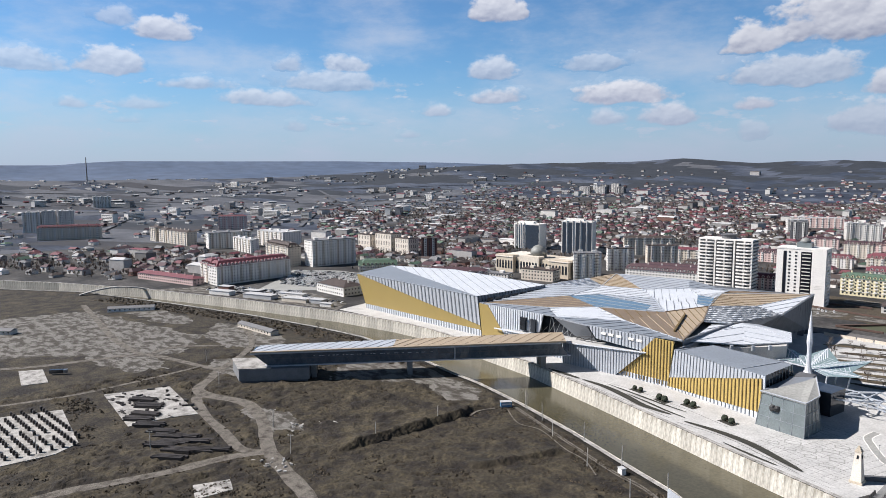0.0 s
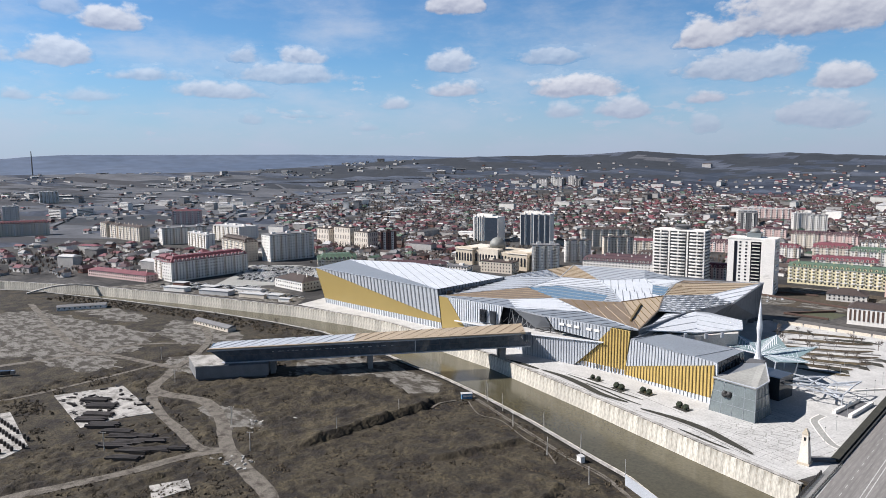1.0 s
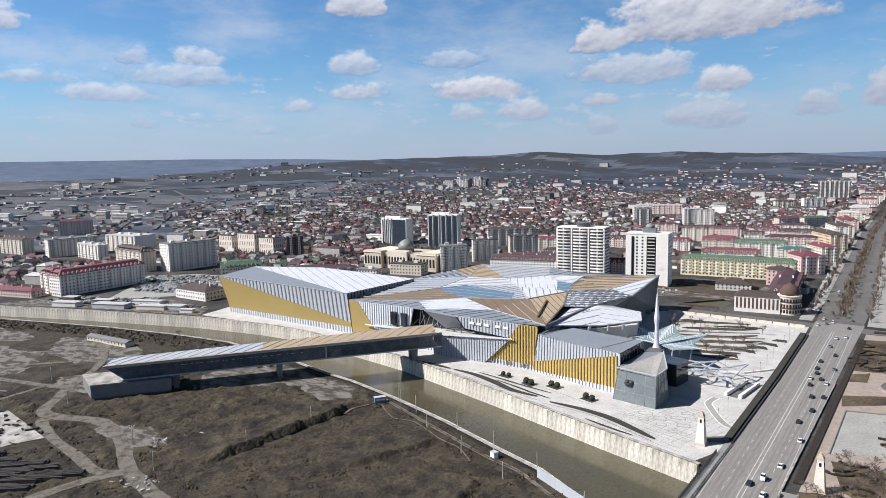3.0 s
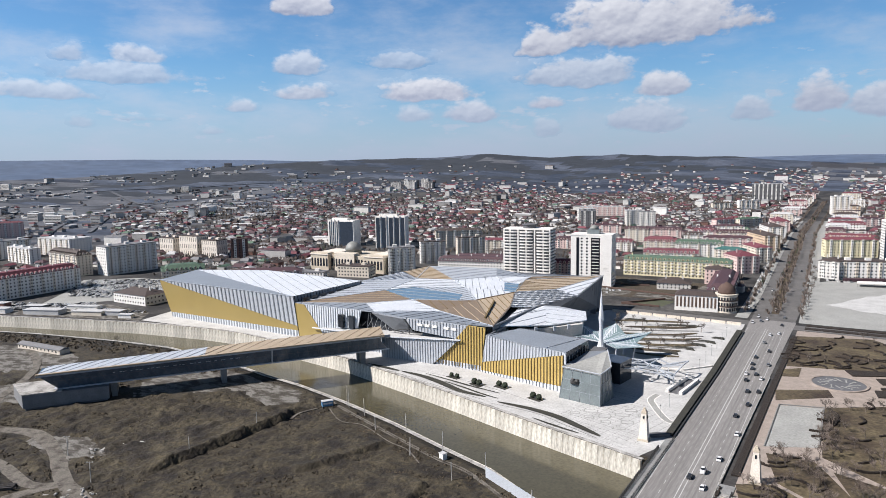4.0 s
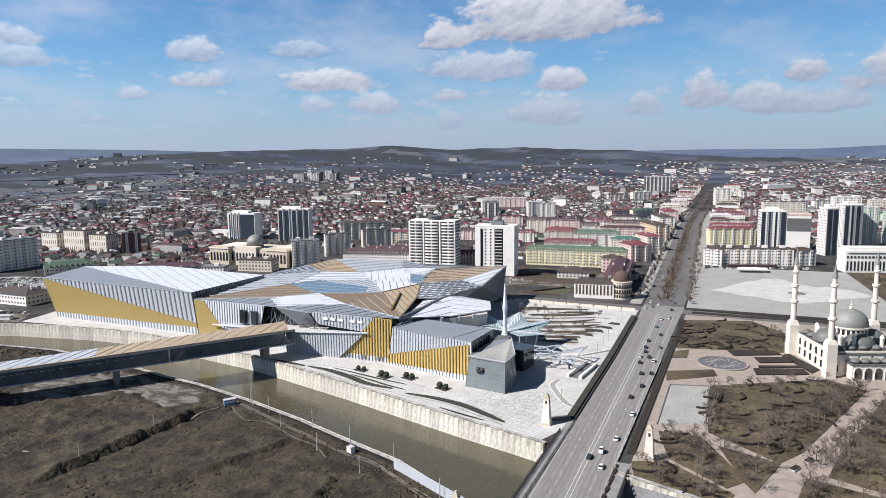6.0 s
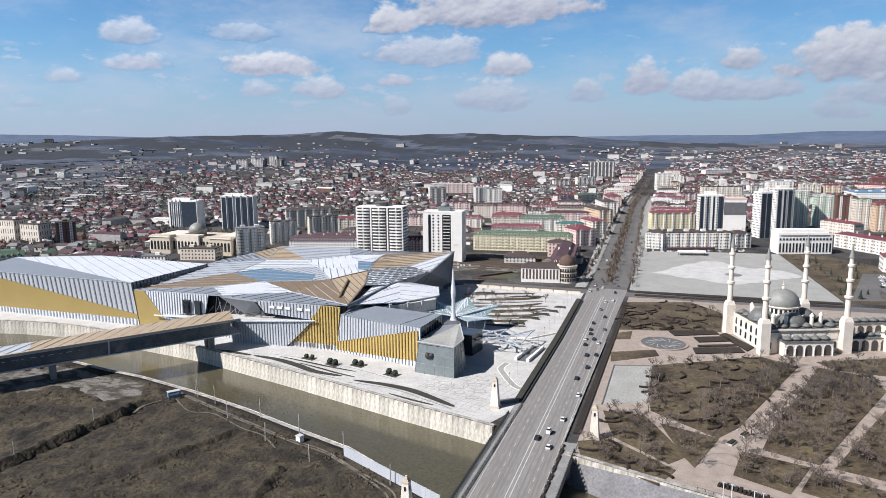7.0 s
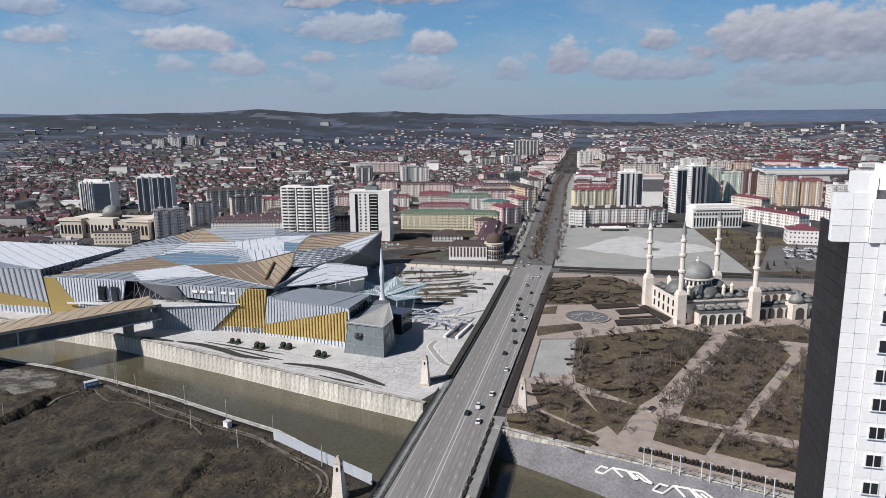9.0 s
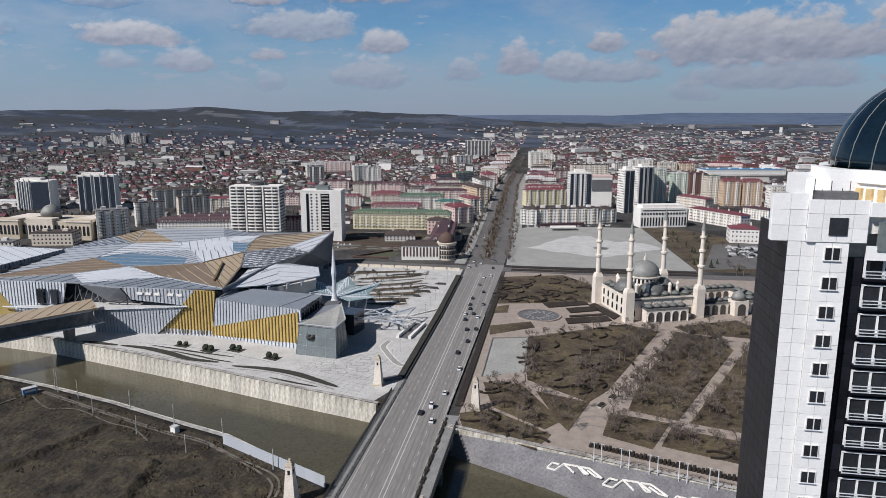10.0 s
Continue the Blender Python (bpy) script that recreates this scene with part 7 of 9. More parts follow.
for ax in range(4):
    s = Mesh()
    n = 12
    arc = [(9.5 * math.cos(math.pi * k / n), 14.2 + 6.4 * math.sin(math.pi * k / n)) for k in range(n + 1)]
    s.solid([(x, -9.6, z) for x, z in arc] + [(x, -8.2, z) for x, z in arc], [tuple(range(n + 1)), tuple(range(2 * n + 1, n, -1))] + [(i, n + 1 + i, n + 2 + i, i + 1) for i in range(n)] + [(n, 2 * n + 1, n + 1, 0)])
    part("great_arch", s, "lead", mosque, "dark lead-covered arch below the dome", at=Matrix.Translation((20, 22, 0)) @ Matrix.Rotation(ax * math.pi / 2, 4, "Z"))
s = Mesh()
s.lathe(20, 22, [(8.7, 23.4), (8.9, 23.8), (8.75, 25.8), (8.0, 28.2), (6.4, 30.4), (4.0, 32.0), (1.5, 32.9), (0.4, 33.2)], 32)
md = part("great_dome", s, "dome_grey", mosque, smooth=True)
s = Mesh()
s.lathe(20, 22, [(9.0, 17.5), (9.0, 22.6), (9.6, 22.8), (9.6, 23.5)], 32)
part("drum", s, "marble", md, "pale drum with arched windows")
s = Mesh()
s.lathe(20, 22, [(0.9, 33.0), (0.9, 34.2), (0.3, 34.6), (0.7, 35.2), (0.12, 36.0), (0.05, 38.0)], 10)
part("finial", s, "marble", md)
drum_win = Mesh()
drum_win.box(0, 0, 0, 1.3, 0.3, 2.8)
dw = drum_win.data("drum_window", ["glass_dark"])
for k in range(24):
    a = 2 * math.pi * k / 24
    part("drum_window", dw, None, md, at=Matrix.Translation((20 + 8.95 * math.cos(a), 22 + 8.95 * math.sin(a), 19.4)) @ Matrix.Rotation(a + math.pi / 2, 4, "Z"))
for cx, cy in ((20, 11), (20, 33), (9, 22), (31, 22)):
    s = Mesh()
    s.lathe(cx, cy, [(7.0, 13.8), (7.0, 15.6), (6.6, 17.6), (5.4, 19.4), (3.4, 20.7), (0.1, 21.3)], 24)
    part("half_dome", s, "lead", mosque, smooth=True)
small = Mesh()
small.lathe(0, 0, [(2.6, 0), (2.6, 1.0), (2.75, 1.05), (2.3, 1.8), (1.5, 2.4), (0.6, 2.75), (0.1, 3.3)], 14)
small_data = small.data("small_dome", ["lead"], True)
for k in range(6):
    for x, y in ((6 + 6.4 * k, 5), (6 + 6.4 * k, SIDE - 5), (5, 6 + 6.4 * k), (SIDE - 5, 6 + 6.4 * k)):
        part("small_dome", small_data, None, mosque, at=Matrix.Translation((x, y, 13.8)))
turret = Mesh()
turret.lathe(0, 0, [(1.0, -3), (1.0, 2.6), (1.25, 2.7), (1.1, 3.4), (0.6, 4.2), (0.08, 5.0)], 12)
tdata = turret.data("turret", ["marble"])
for x, y in ((9, 9), (35, 9), (9, 35), (35, 35), (15, 7), (29, 7), (7, 15), (7, 29)):
    part("turret", tdata, None, mosque, at=Matrix.Translation((x, y, 17)))


def arch_panel(w, h):
    m = Mesh()
    m.box(0, 0, 0, w, 0.5, h - w / 2)
    n = 8
    pts = [(w / 2 * math.cos(math.pi * k / n), h - w / 2 + w / 2 * math.sin(math.pi * k / n)) for k in range(n + 1)]
    m.solid([(x, -0.25, z) for x, z in pts] + [(x, 0.25, z) for x, z in pts], [tuple(range(n + 1)), tuple(range(2 * n + 1, n, -1))] + [(i, n + 1 + i, n + 2 + i, i + 1) for i in range(n)])
    return m


# solid arch panels, coloured dark for the shade inside the open arches
open_data = arch_panel(3.4, 6.2).data("arch", ["arch_shade"])
blind = arch_panel(5.0, 5.2).data("blind_arch", ["marble"])
# front porch, a portico of arches with small domes
s = Mesh()
s.prism([(9, -5), (35, -5), (35, 2), (9, 2)], 0, 8.2)
porch = part("porch", s, "marble", mosque)
s = Mesh()
s.prism([(8.4, -5.5), (35.6, -5.5), (35.6, 2.4), (8.4, 2.4)], 8.2, 8.5)
part("porch_roof", s, "lead", porch, "grey lead porch roof")
s = Mesh()
s.prism([(2.0, 1.2), (SIDE - 2.0, 1.2), (SIDE - 2.0, 2.0), (2.0, 2.0)], 12.2, 12.9)
part("lead_band", s, "lead", mosque, "dark lead eaves band")
ring_data = arch_panel(4.4, 7.2).data("arch_surround", ["white_wall"])
for k in range(5):
    part("arch_surround", ring_data, None, porch, at=Matrix.Translation((12 + 5 * k, -4.82, 0.2)))
column = Mesh()
column.lathe(0, 0, [(0.45, 0), (0.32, 0.5), (0.3, 4.2), (0.5, 4.8)], 10)
column_data = column.data("column", ["white_wall"])
for k in range(6):
    part("column", column_data, None, porch, at=Matrix.Translation((9.5 + 5 * k, -5.6, 0.2)))
for k in range(5):
    part("arch", open_data, None, porch, at=Matrix.Translation((12 + 5 * k, -4.95, 0.4)))
    part("small_dome", small_data, None, porch, at=Matrix.Translation((12 + 5 * k, -1.5, 8.2)))
for k in range(6):
    part("blind_arch", blind, None, mosque, at=Matrix.Translation((6 + 6.4 * k, 1.85, 8.0)))
narrow = arch_panel(1.6, 4.0).data("window", ["glass_dark"])
for k in range(6):
    for z in (2.0, 7.8):
        part("window", narrow, None, mosque, at=Matrix.Translation((1.9, 6 + 6.4 * k, z)) @ Matrix.Rotation(math.pi / 2, 4, "Z"))
for k in (4.5, 39.5):
    part("window", narrow, None, mosque, at=Matrix.Translation((k, 1.9, 2.5)))
# minarets
for x, y in ((0, 0), (SIDE, 0), (SIDE, SIDE), (0, SIDE)):
    s = Mesh()
    s.prism([(x - 2.5, y - 2.5), (x + 2.5, y - 2.5), (x + 2.5, y + 2.5), (x - 2.5, y + 2.5)], 0, 18.5)
    s.prism([(x - 2.5, y - 2.5), (x + 2.5, y - 2.5), (x + 2.5, y + 2.5), (x - 2.5, y + 2.5)], 18.5, 21, [(x - 1.7, y - 1.7), (x + 1.7, y - 1.7), (x + 1.7, y + 1.7), (x - 1.7, y + 1.7)])
    mn = part("minaret", s, "marble", mosque)
    s = Mesh()
    s.lathe(x, y, [(1.5, 20.5), (1.4, 31.2), (2.1, 32.0), (2.1, 33.2), (1.35, 33.4), (1.28, 40.8), (1.95, 41.6), (1.95, 42.8), (1.22, 43.0), (1.15, 49.4), (1.7, 50.2), (1.7, 51.2), (1.08, 51.4), (1.02, 54.6), (1.2, 54.8)], 16)
    part("shaft", s, "marble", mn, smooth=False)
    s = Mesh()
    s.lathe(x, y, [(1.45, 54.8), (0.75, 58.6), (0.12, 62.4)], 16)
    part("cap", s, "dome_grey", mn)
    s = Mesh()
    s.bar((x, y, 62.2), (x, y, 65.0), 0.12, 0.04)
    part("finial", s, "gilt", mn)
# arcaded court to the east
s = Mesh()
s.prism([(48, 2), (92, 2), (92, 12), (48, 12)], 0, 7.4)
s.prism([(48, 32), (92, 32), (92, 42), (48, 42)], 0, 7.4)
s.prism([(84, 12), (92, 12), (92, 32), (84, 32)], 0, 7.4)
court = part("court_arcade", s, "marble", mosque)
s = Mesh()
s.prism([(47.6, 1.6), (92.4, 1.6), (92.4, 12.4), (47.6, 12.4)], 7.4, 7.7)
s.prism([(47.6, 31.6), (92.4, 31.6), (92.4, 42.4), (47.6, 42.4)], 7.4, 7.7)
s.prism([(83.6, 12.4), (92.4, 12.4), (92.4, 31.6), (83.6, 31.6)], 7.4, 7.7)
part("court_roof", s, "lead", court, "grey lead arcade roof")
for k in range(8):
    for y in (1.95, 31.95):
        part("arch", open_data, None, court, at=Matrix.Translation((51 + 5.2 * k, y, 0.3)))
    for y in (7, 37):
        part("small_dome", small_data, None, court, at=Matrix.Translation((51 + 5.2 * k, y, 7.4)))
for k in range(3):
    part("small_dome", small_data, None, court, at=Matrix.Translation((88, 16 + 6 * k, 7.4)))
s = Mesh()
s.prism([(66, -3), (75, -3), (75, 5), (66, 5)], 0, 9.5)
gate = part("gatehouse", s, "marble", mosque)
part("arch", arch_panel(5, 7.4).data("arch", ["arch_shade"]), None, gate, at=Matrix.Translation((70.5, -2.95, 0.2)))
s = Mesh()
s.lathe(70.5, 1, [(4.0, 9.5), (4.0, 10.6), (4.2, 10.7), (3.7, 12.6), (2.4, 14.3), (0.9, 15.1), (0.05, 16.6)], 18)
part("small_dome", s, "dome_grey", gate, smooth=True)

# ---- near tower with white tiles, balconies and a dark dome ----
tw = thing("hotel_tower", "tall white tiled tower with black flank and dark glass dome", "tower")
TX, TY, TTOP = 25.9, 82.0, 113.6
STOREY = 3.42
s = Mesh()
s.prism([(TX, TY + 0.3), (32.3, TY + 0.3), (32.3, TY + 1.5), (70, TY + 1.5), (70, 112), (36, 112), (36, 93), (TX, 93)], 0, 109.2)
part("core", s, "grey_wall", tw)


def tiles(x0, x1, z0, z1, wide, high, y, material, axis="x", gap=0.02, holes=(), name="tile", x_fixed=0.0):
    """Cladding tiles on a wall: axis x for the front (plane y), axis y for the flank (plane x_fixed)."""
    nx, nz = max(1, round((x1 - x0) / wide)), max(1, round((z1 - z0) / high))
    w, h = (x1 - x0) / nx, (z1 - z0) / nz
    m = Mesh()
    if axis == "x":
        m.solid([(gap, 0.25, gap), (w - gap, 0.25, gap), (w - gap, 0.25, h - gap), (gap, 0.25, h - gap), (gap, -0.06, gap), (w - gap, -0.06, gap), (w - gap, -0.06, h - gap), (gap, -0.06, h - gap)],
                [(4, 5, 6, 7), (0, 4, 7, 3), (5, 1, 2, 6), (7, 6, 2, 3), (0, 1, 5, 4)])
    else:
        m.solid([(0.25, gap, gap), (0.25, w - gap, gap), (0.25, w - gap, h - gap), (0.25, gap, h - gap), (-0.06, gap, gap), (-0.06, w - gap, gap), (-0.06, w - gap, h - gap), (-0.06, gap, h - gap)],
                [(7, 6, 5, 4), (3, 7, 4, 0), (6, 2, 1, 5), (3, 2, 6, 7), (4, 5, 1, 0)])
    data = m.data(name, [material])
    for i in range(nx):
        for k in range(nz):
            cx, cz = x0 + (i + 0.5) * w, z0 + (k + 0.5) * h
            if any(a < cx < b and c < cz < d for a, b, c, d in holes):
                continue
            at = (x0 + i * w, y, z0 + k * h) if axis == "x" else (x_fixed, x0 + i * w, z0 + k * h)
            part(name, data, None, tw, at=Matrix.Translation(at))


LOW = 72.0  # the foot of the shaft is plain below this
# white pilaster, then the window strip
tiles(TX, TX + 2.9, LOW, 108.2, 1.45, 1.685, TY, "tile_white")
tiles(TX + 2.9, 32.3, LOW, 108.2, 1.7, 1.685, TY - 0.25, "tile_white")
s = Mesh()
s.prism([(TX, TY), (32.3, TY), (32.3, TY + 1), (TX, TY + 1)], 0, LOW)
part("shaft_front", s, "tile_white", tw)
s = Mesh()
s.prism([(TX + 2.9, TY - 0.24), (32.3, TY - 0.24), (32.3, TY + 1.6), (TX + 2.9, TY + 1.6)], LOW, 108.2)
part("strip_backing", s, "grey_wall", tw)
wf = Mesh()
wf.box(0, 0.08, 0, 1.72, 0.2, 1.54)
wdata = wf.data("window", ["white_wall"])
wf = Mesh()
wf.box(0, 0, 0, 0.68, 0.2, 1.36)
pane_data = wf.data("pane", ["glass_dark"])
wf = Mesh()
wf.box(0, 0, 0, 1.9, 0.26, 0.09)
sill_data = wf.data("sill", ["white_metal"])
for z in [107.5 - STOREY * k for k in range(0, 11)]:
    at = Matrix.Translation((30.6, TY - 0.4, z - 1.4))
    win = part("window", wdata, None, tw, at=at)
    for dx in (-0.41, 0.41):
        part("pane", pane_data, None, win, at=Matrix.Translation((dx, 0.06, 0.09)))
    part("sill", sill_data, None, win, at=Matrix.Translation((0, 0.03, -0.06)))
# top storey block, wider than the shaft
tiles(TX - 1.9, TX + 1.8, 108.2, TTOP, 1.85, 2.0, TY - 0.05, "tile_white")
tiles(TX + 1.8, 34.0, 108.2, 113.0, 1.65, 1.75, TY - 0.35, "tile_white", )
tiles(34.0, 70, 106.3, 112.8, 2.4, 1.75, TY - 0.6, "tile_white", holes=((34.8, 46, 107.3, 110.7),))
s = Mesh()
s.prism([(TX - 1.85, TY + 0.2), (70, TY + 0.2), (70, 112), (36, 112), (36, 93), (TX + 3, 93), (TX + 3, TY + 0.9), (TX - 1.85, TY + 0.9)], 109.2, 112.4)
part("top_storey", s, "white_wall", tw)
s = Mesh()
s.prism([(TX - 1.9, TY + 0.1), (TX + 1.8, TY + 0.1), (TX + 1.8, TY + 0.9), (TX - 1.9, TY + 0.9)], 108.25, TTOP - 0.05)
part("corner_block", s, "tile_white", tw)
s = Mesh()
s.box(30.9, TY - 0.38, 109.0, 1.9, 0.3, 2.0)
part("window", s, "glass_dark", tw)
s = Mesh()
s.box(40.6, TY - 0.62, 107.4, 11.2, 0.4, 3.2)
part("window_band", s, "glass_grey", tw)
# black flank and black recess with balconies
tiles(TY, 93.0, LOW, 109.4, 1.8, 1.65, 0, "tile_black", axis="y", x_fixed=TX)
s = Mesh()
s.prism([(TX - 0.02, TY + 0.05), (TX + 0.4, TY + 0.05), (TX + 0.4, 93), (TX - 0.02, 93)], 0, LOW)
part("flank", s, "tile_black", tw)
tiles(32.3, 34.4, LOW, 106.3, 1.05, 1.65, TY + 0.9, "tile_black")
tiles(42.6, 45.4, LOW, 106.3, 1.4, 1.65, TY + 0.9, "tile_black")
s = Mesh()
s.prism([(32.3, TY + 1.1), (70, TY + 1.1), (70, TY + 1.4), (32.3, TY + 1.4)], 0, 106.3)
part("recess_wall", s, "tile_black", tw)
for k in range(13):
    z = 104.7 - STOREY * k
    for x0, n in ((34.4, 4), (45.4, 4)):
        s = Mesh()
        s.prism([(x0, TY + 0.0), (x0 + 8.2, TY + 0.0), (x0 + 8.2, TY + 1.2), (x0, TY + 1.2)], z - 0.9, z - 0.65)
        bal = part("balcony", s, "tile_black", tw)
        g = Mesh()
        g.box(x0 + 4.1, TY + 0.75, z - 0.6, 8.0, 0.2, 2.5)
        part("glazing", g, "glass_dark", bal)
        g = Mesh()
        for q in range(n + 1):
            g.box(x0 + 0.1 + 8.0 * q / n, TY + 0.55, z - 0.6, 0.20, 0.2, 2.5)
        g.box(x0 + 4.1, TY + 0.55, z + 1.85, 8.2, 0.2, 0.14)
        part("window_frame", g, "tile_white", bal)
        g = Mesh()
        for q in (0.05, 0.42, 0.8):
            g.box(x0 + 4.1, TY + 0.05, z - 0.65 + q, 8.2, 0.08, 0.10)
        for q in range(n + 1):
            g.box(x0 + 0.05 + 8.1 * q / n, TY + 0.05, z - 0.65, 0.10, 0.07, 0.95)
        part("rail", g, "white_metal", bal, "pale steel balcony rail")
# roof: stair house, parapet, dome on a white ring
s = Mesh()
s.prism([(31.6, 87), (37, 87), (37, 94), (31.6, 94)], 112.4, 116.0)
part("roof_house", s, "tile_white", tw)
s = Mesh()
s.prism([(29.5, 89), (33, 89), (33, 96), (29.5, 96)], 112.4, 115.0)
part("roof_house", s, "tile_white", tw)
for x in (29.2, 30.1, 31.0, 32.2, 33.0):
    s = Mesh()
    s.bar((x, 85, 112.4), (x, 85, 113.8 + (x % 2)), 0.05)
    part("mast", s, "iron", tw)
s = Mesh()
s.prism([(29.4, TY + 2), (33.6, TY + 2), (33.6, TY + 4), (29.4, TY + 4)], 112.4, 113.6)
part("roof_plant", s, "dark_wall", tw)
s = Mesh()
s.lathe(46.5, 93, [(13.2, 112.4), (13.2, 114.4), (13.6, 114.5), (13.6, 116.0), (12.6, 116.0)], 48)
ring = part("dome_ring", s, "tile_white", tw)
arcade = Mesh()
arcade.box(0, 0, 0, 0.7, 0.8, 1.4)
ad = arcade.data("gilt_bay", ["gilt"])
for k in range(64):
    a = 2 * math.pi * k / 64
    part("gilt_bay", ad, None, ring, at=Matrix.Translation((46.5 + 13.25 * math.cos(a), 93 + 13.25 * math.sin(a), 112.5)) @ Matrix.Rotation(a + math.pi / 2, 4, "Z"))
prof = [(12.5, 116.0)] + [(12.5 * math.cos(a), 116.0 + 11.6 * math.sin(a)) for a in (0.1, 0.25, 0.4, 0.55, 0.7, 0.85, 1.0, 1.15, 1.3, 1.42, 1.5)] + [(0.2, 127.7)]
s = Mesh()
s.lathe(46.5, 93, prof, 48)
dm = part("dome", s, "dome_teal", tw, smooth=True)
for k in range(24):
    a = 2 * math.pi * k / 24
    g = Mesh()
    for (r0, z0), (r1, z1) in zip(prof, prof[1:]):
        g.bar((46.5 + r0 * math.cos(a), 93 + r0 * math.sin(a), z0), (46.5 + r1 * math.cos(a), 93 + r1 * math.sin(a), z1), 0.07)
    part("rib", g, "dome_grey", dm)

# ---- quay promenade and plaza ----
sheet("promenade", "pale stone paving along the quay and round the museum", [(-500, 330), (-427, 337), (-389, 340), (-340, 335), (-271, 325), (-230, 314), (-189, 303), (-152, 292), (-118, 282), (-88, 274), (-77, 271), (-71.5, 286), (-71.5, 420), (-75, 540), (-180, 540), (-200, 500), (-340, 515), (-525, 440)], 0.08, "paving")


def bed(label, poly, z=0.25, m="bed", name="flower_bed"):
    s = Mesh()
    s.prism(poly, 0.0, z)
    return thing(name, label, "flower bed", "planted beds", mesh=s, mats=(m,))


def ribbon_bed(line, width, label, m="bed", z=0.3):
    pts = smooth_line(line, 5)
    n = len(pts)
    widths = [max(0.3, width * math.sin(math.pi * min(1, (k + 0.4) / n)) ** 0.6) for k in range(n)]
    s = strip(pts, widths, z)
    return thing("flower_bed", label, "flower bed", "planted beds", mesh=s, mats=(m,))


for line, width in (([(-262, 321.5), (-250, 321.6), (-234, 319.9)], 3.4), ([(-232, 319.8), (-216, 318), (-200, 313), (-184, 306.5), (-167, 304.5)], 4.6), ([(-158, 300.8), (-140, 300.0), (-124, 296.5), (-109, 289.5), (-97.6, 283.8)], 4.4)):
    ribbon_bed(line, width, "long dark curved planting bed on the promenade")
for line in ([(-217, 323.0), (-198, 319.3), (-182, 316), (-163, 313)], [(-200, 316.2), (-184.7, 312.1), (-172, 308), (-160, 305.4)], [(-133, 289.3), (-119.5, 285.2), (-107, 282.3)]):
    ribbon_bed(line, 1.5, "thin dark planting bed on the promenade")
for line, width in (([(-262, 320.5), (-231, 315.5), (-200, 308), (-165, 300)], 0.5), ([(-225, 326), (-196, 324), (-168, 318), (-140, 309)], 0.4), ([(-160, 297.5), (-135, 296), (-112, 287), (-98, 281)], 0.5)):
    thing("paving_band", "thin grey stone band in the pale promenade", "paving", kind="structure", mesh=strip(smooth_line(line, 8), width, 0.10), mats=("paving_dark",))
for x, y, turn in ((-199, 325.4, -0.2), (-181, 320, -0.3), (-167, 323, -0.25), (-143, 314.8, -0.3)):
    p = Mesh()
    p.box(x, y - 0.8, 0.08, 8.5, 3.4, 0.12, turn)
    thing("flower_bed", "small dark bed under the clipped shrubs", "flower bed", "shrub beds", mesh=p, mats=("bed",))

shrub = Mesh()
rnd = random.Random(3)
for k in range(70):
    a, e = rnd.uniform(0, 6.28), math.asin(rnd.uniform(-0.5, 1))
    d = Vector((math.cos(a) * math.cos(e), math.sin(a) * math.cos(e), math.sin(e)))
    p = d * 1.1 + Vector((0, 0, 1.25))
    o, u = d.orthogonal().normalized() * rnd.uniform(0.4, 0.6), d.cross(d.orthogonal().normalized()) * rnd.uniform(0.4, 0.6)
    shrub.solid([p - o - u, p + o - u, p + o + u, p - o + u, p + d * 0.45], [(0, 1, 4), (1, 2, 4), (2, 3, 4), (3, 0, 4), (3, 2, 1, 0)])
shrub_data = shrub.data("shrub", ["shrub"])
for x, y, k in ((-201, 326, 0.9), (-197, 325.6, 0.9), (-183, 321, 1.2), (-179.4, 320, 1.2), (-169, 324, 1.15), (-165, 323, 1.15), (-145, 316, 1.15), (-141, 314.6, 1.1)):
    ob = new("clipped_shrub", shrub_data)
    ob.matrix_world = Matrix.Translation((x, y, 0.08)) @ Matrix.Scale(k, 4)
    tagged(ob, "round clipped dark evergreen shrub on the promenade", "shrub", "promenade shrubs")

# plaza joints, beds and low walls east of the museum
s = Mesh()
for k in range(16):
    s.box(-104, 282 + 4.2 * k - 0.9 * (k % 2), 0.085, 40, 0.16, 0.012, -0.28)
for k in range(12):
    s.box(-122 + 4.2 * k, 306, 0.09, 0.16, 46, 0.012, -0.28)
thing("paving_bands", "grey stone bands in the pale plaza paving", "paving", kind="structure", mesh=s, mats=("paving_dark",))
for line, width in (([(-150, 470), (-130, 474), (-112, 482), (-100, 494)], 6), ([(-142, 458), (-124, 462), (-106, 470), (-94, 480)], 6), ([(-136, 446), (-118, 449), (-101, 456), (-90, 466)], 6), ([(-130, 434), (-114, 436), (-99, 442)], 6), ([(-150, 490), (-136, 496), (-118, 503), (-104, 512)], 7), ([(-124, 424), (-110, 425), (-97, 428)], 5), ([(-165, 505), (-150, 512), (-130, 519), (-112, 524)], 6)):
    ribbon_bed(line, width, "curved bare garden bed with brown soil on the plaza", "lawn_dead", 0.35)
for a, b in (((-150, 476), (-100, 500)), ((-142, 464), (-94, 486)), ((-136, 452), (-90, 472)), ((-130, 440), (-97, 448))):
    s = Mesh()
    s.bar((*a, 0.4), (*b, 0.4), 0.45)
    thing("garden_wall", "low curved stone seat wall beside a bed", "wall", "garden walls", mesh=s, mats=("paving_dark",))
walkway = [(-90, 352), (-91, 342.5), (-87, 334), (-82.5, 326), (-77, 318), (-72.5, 315.5)]
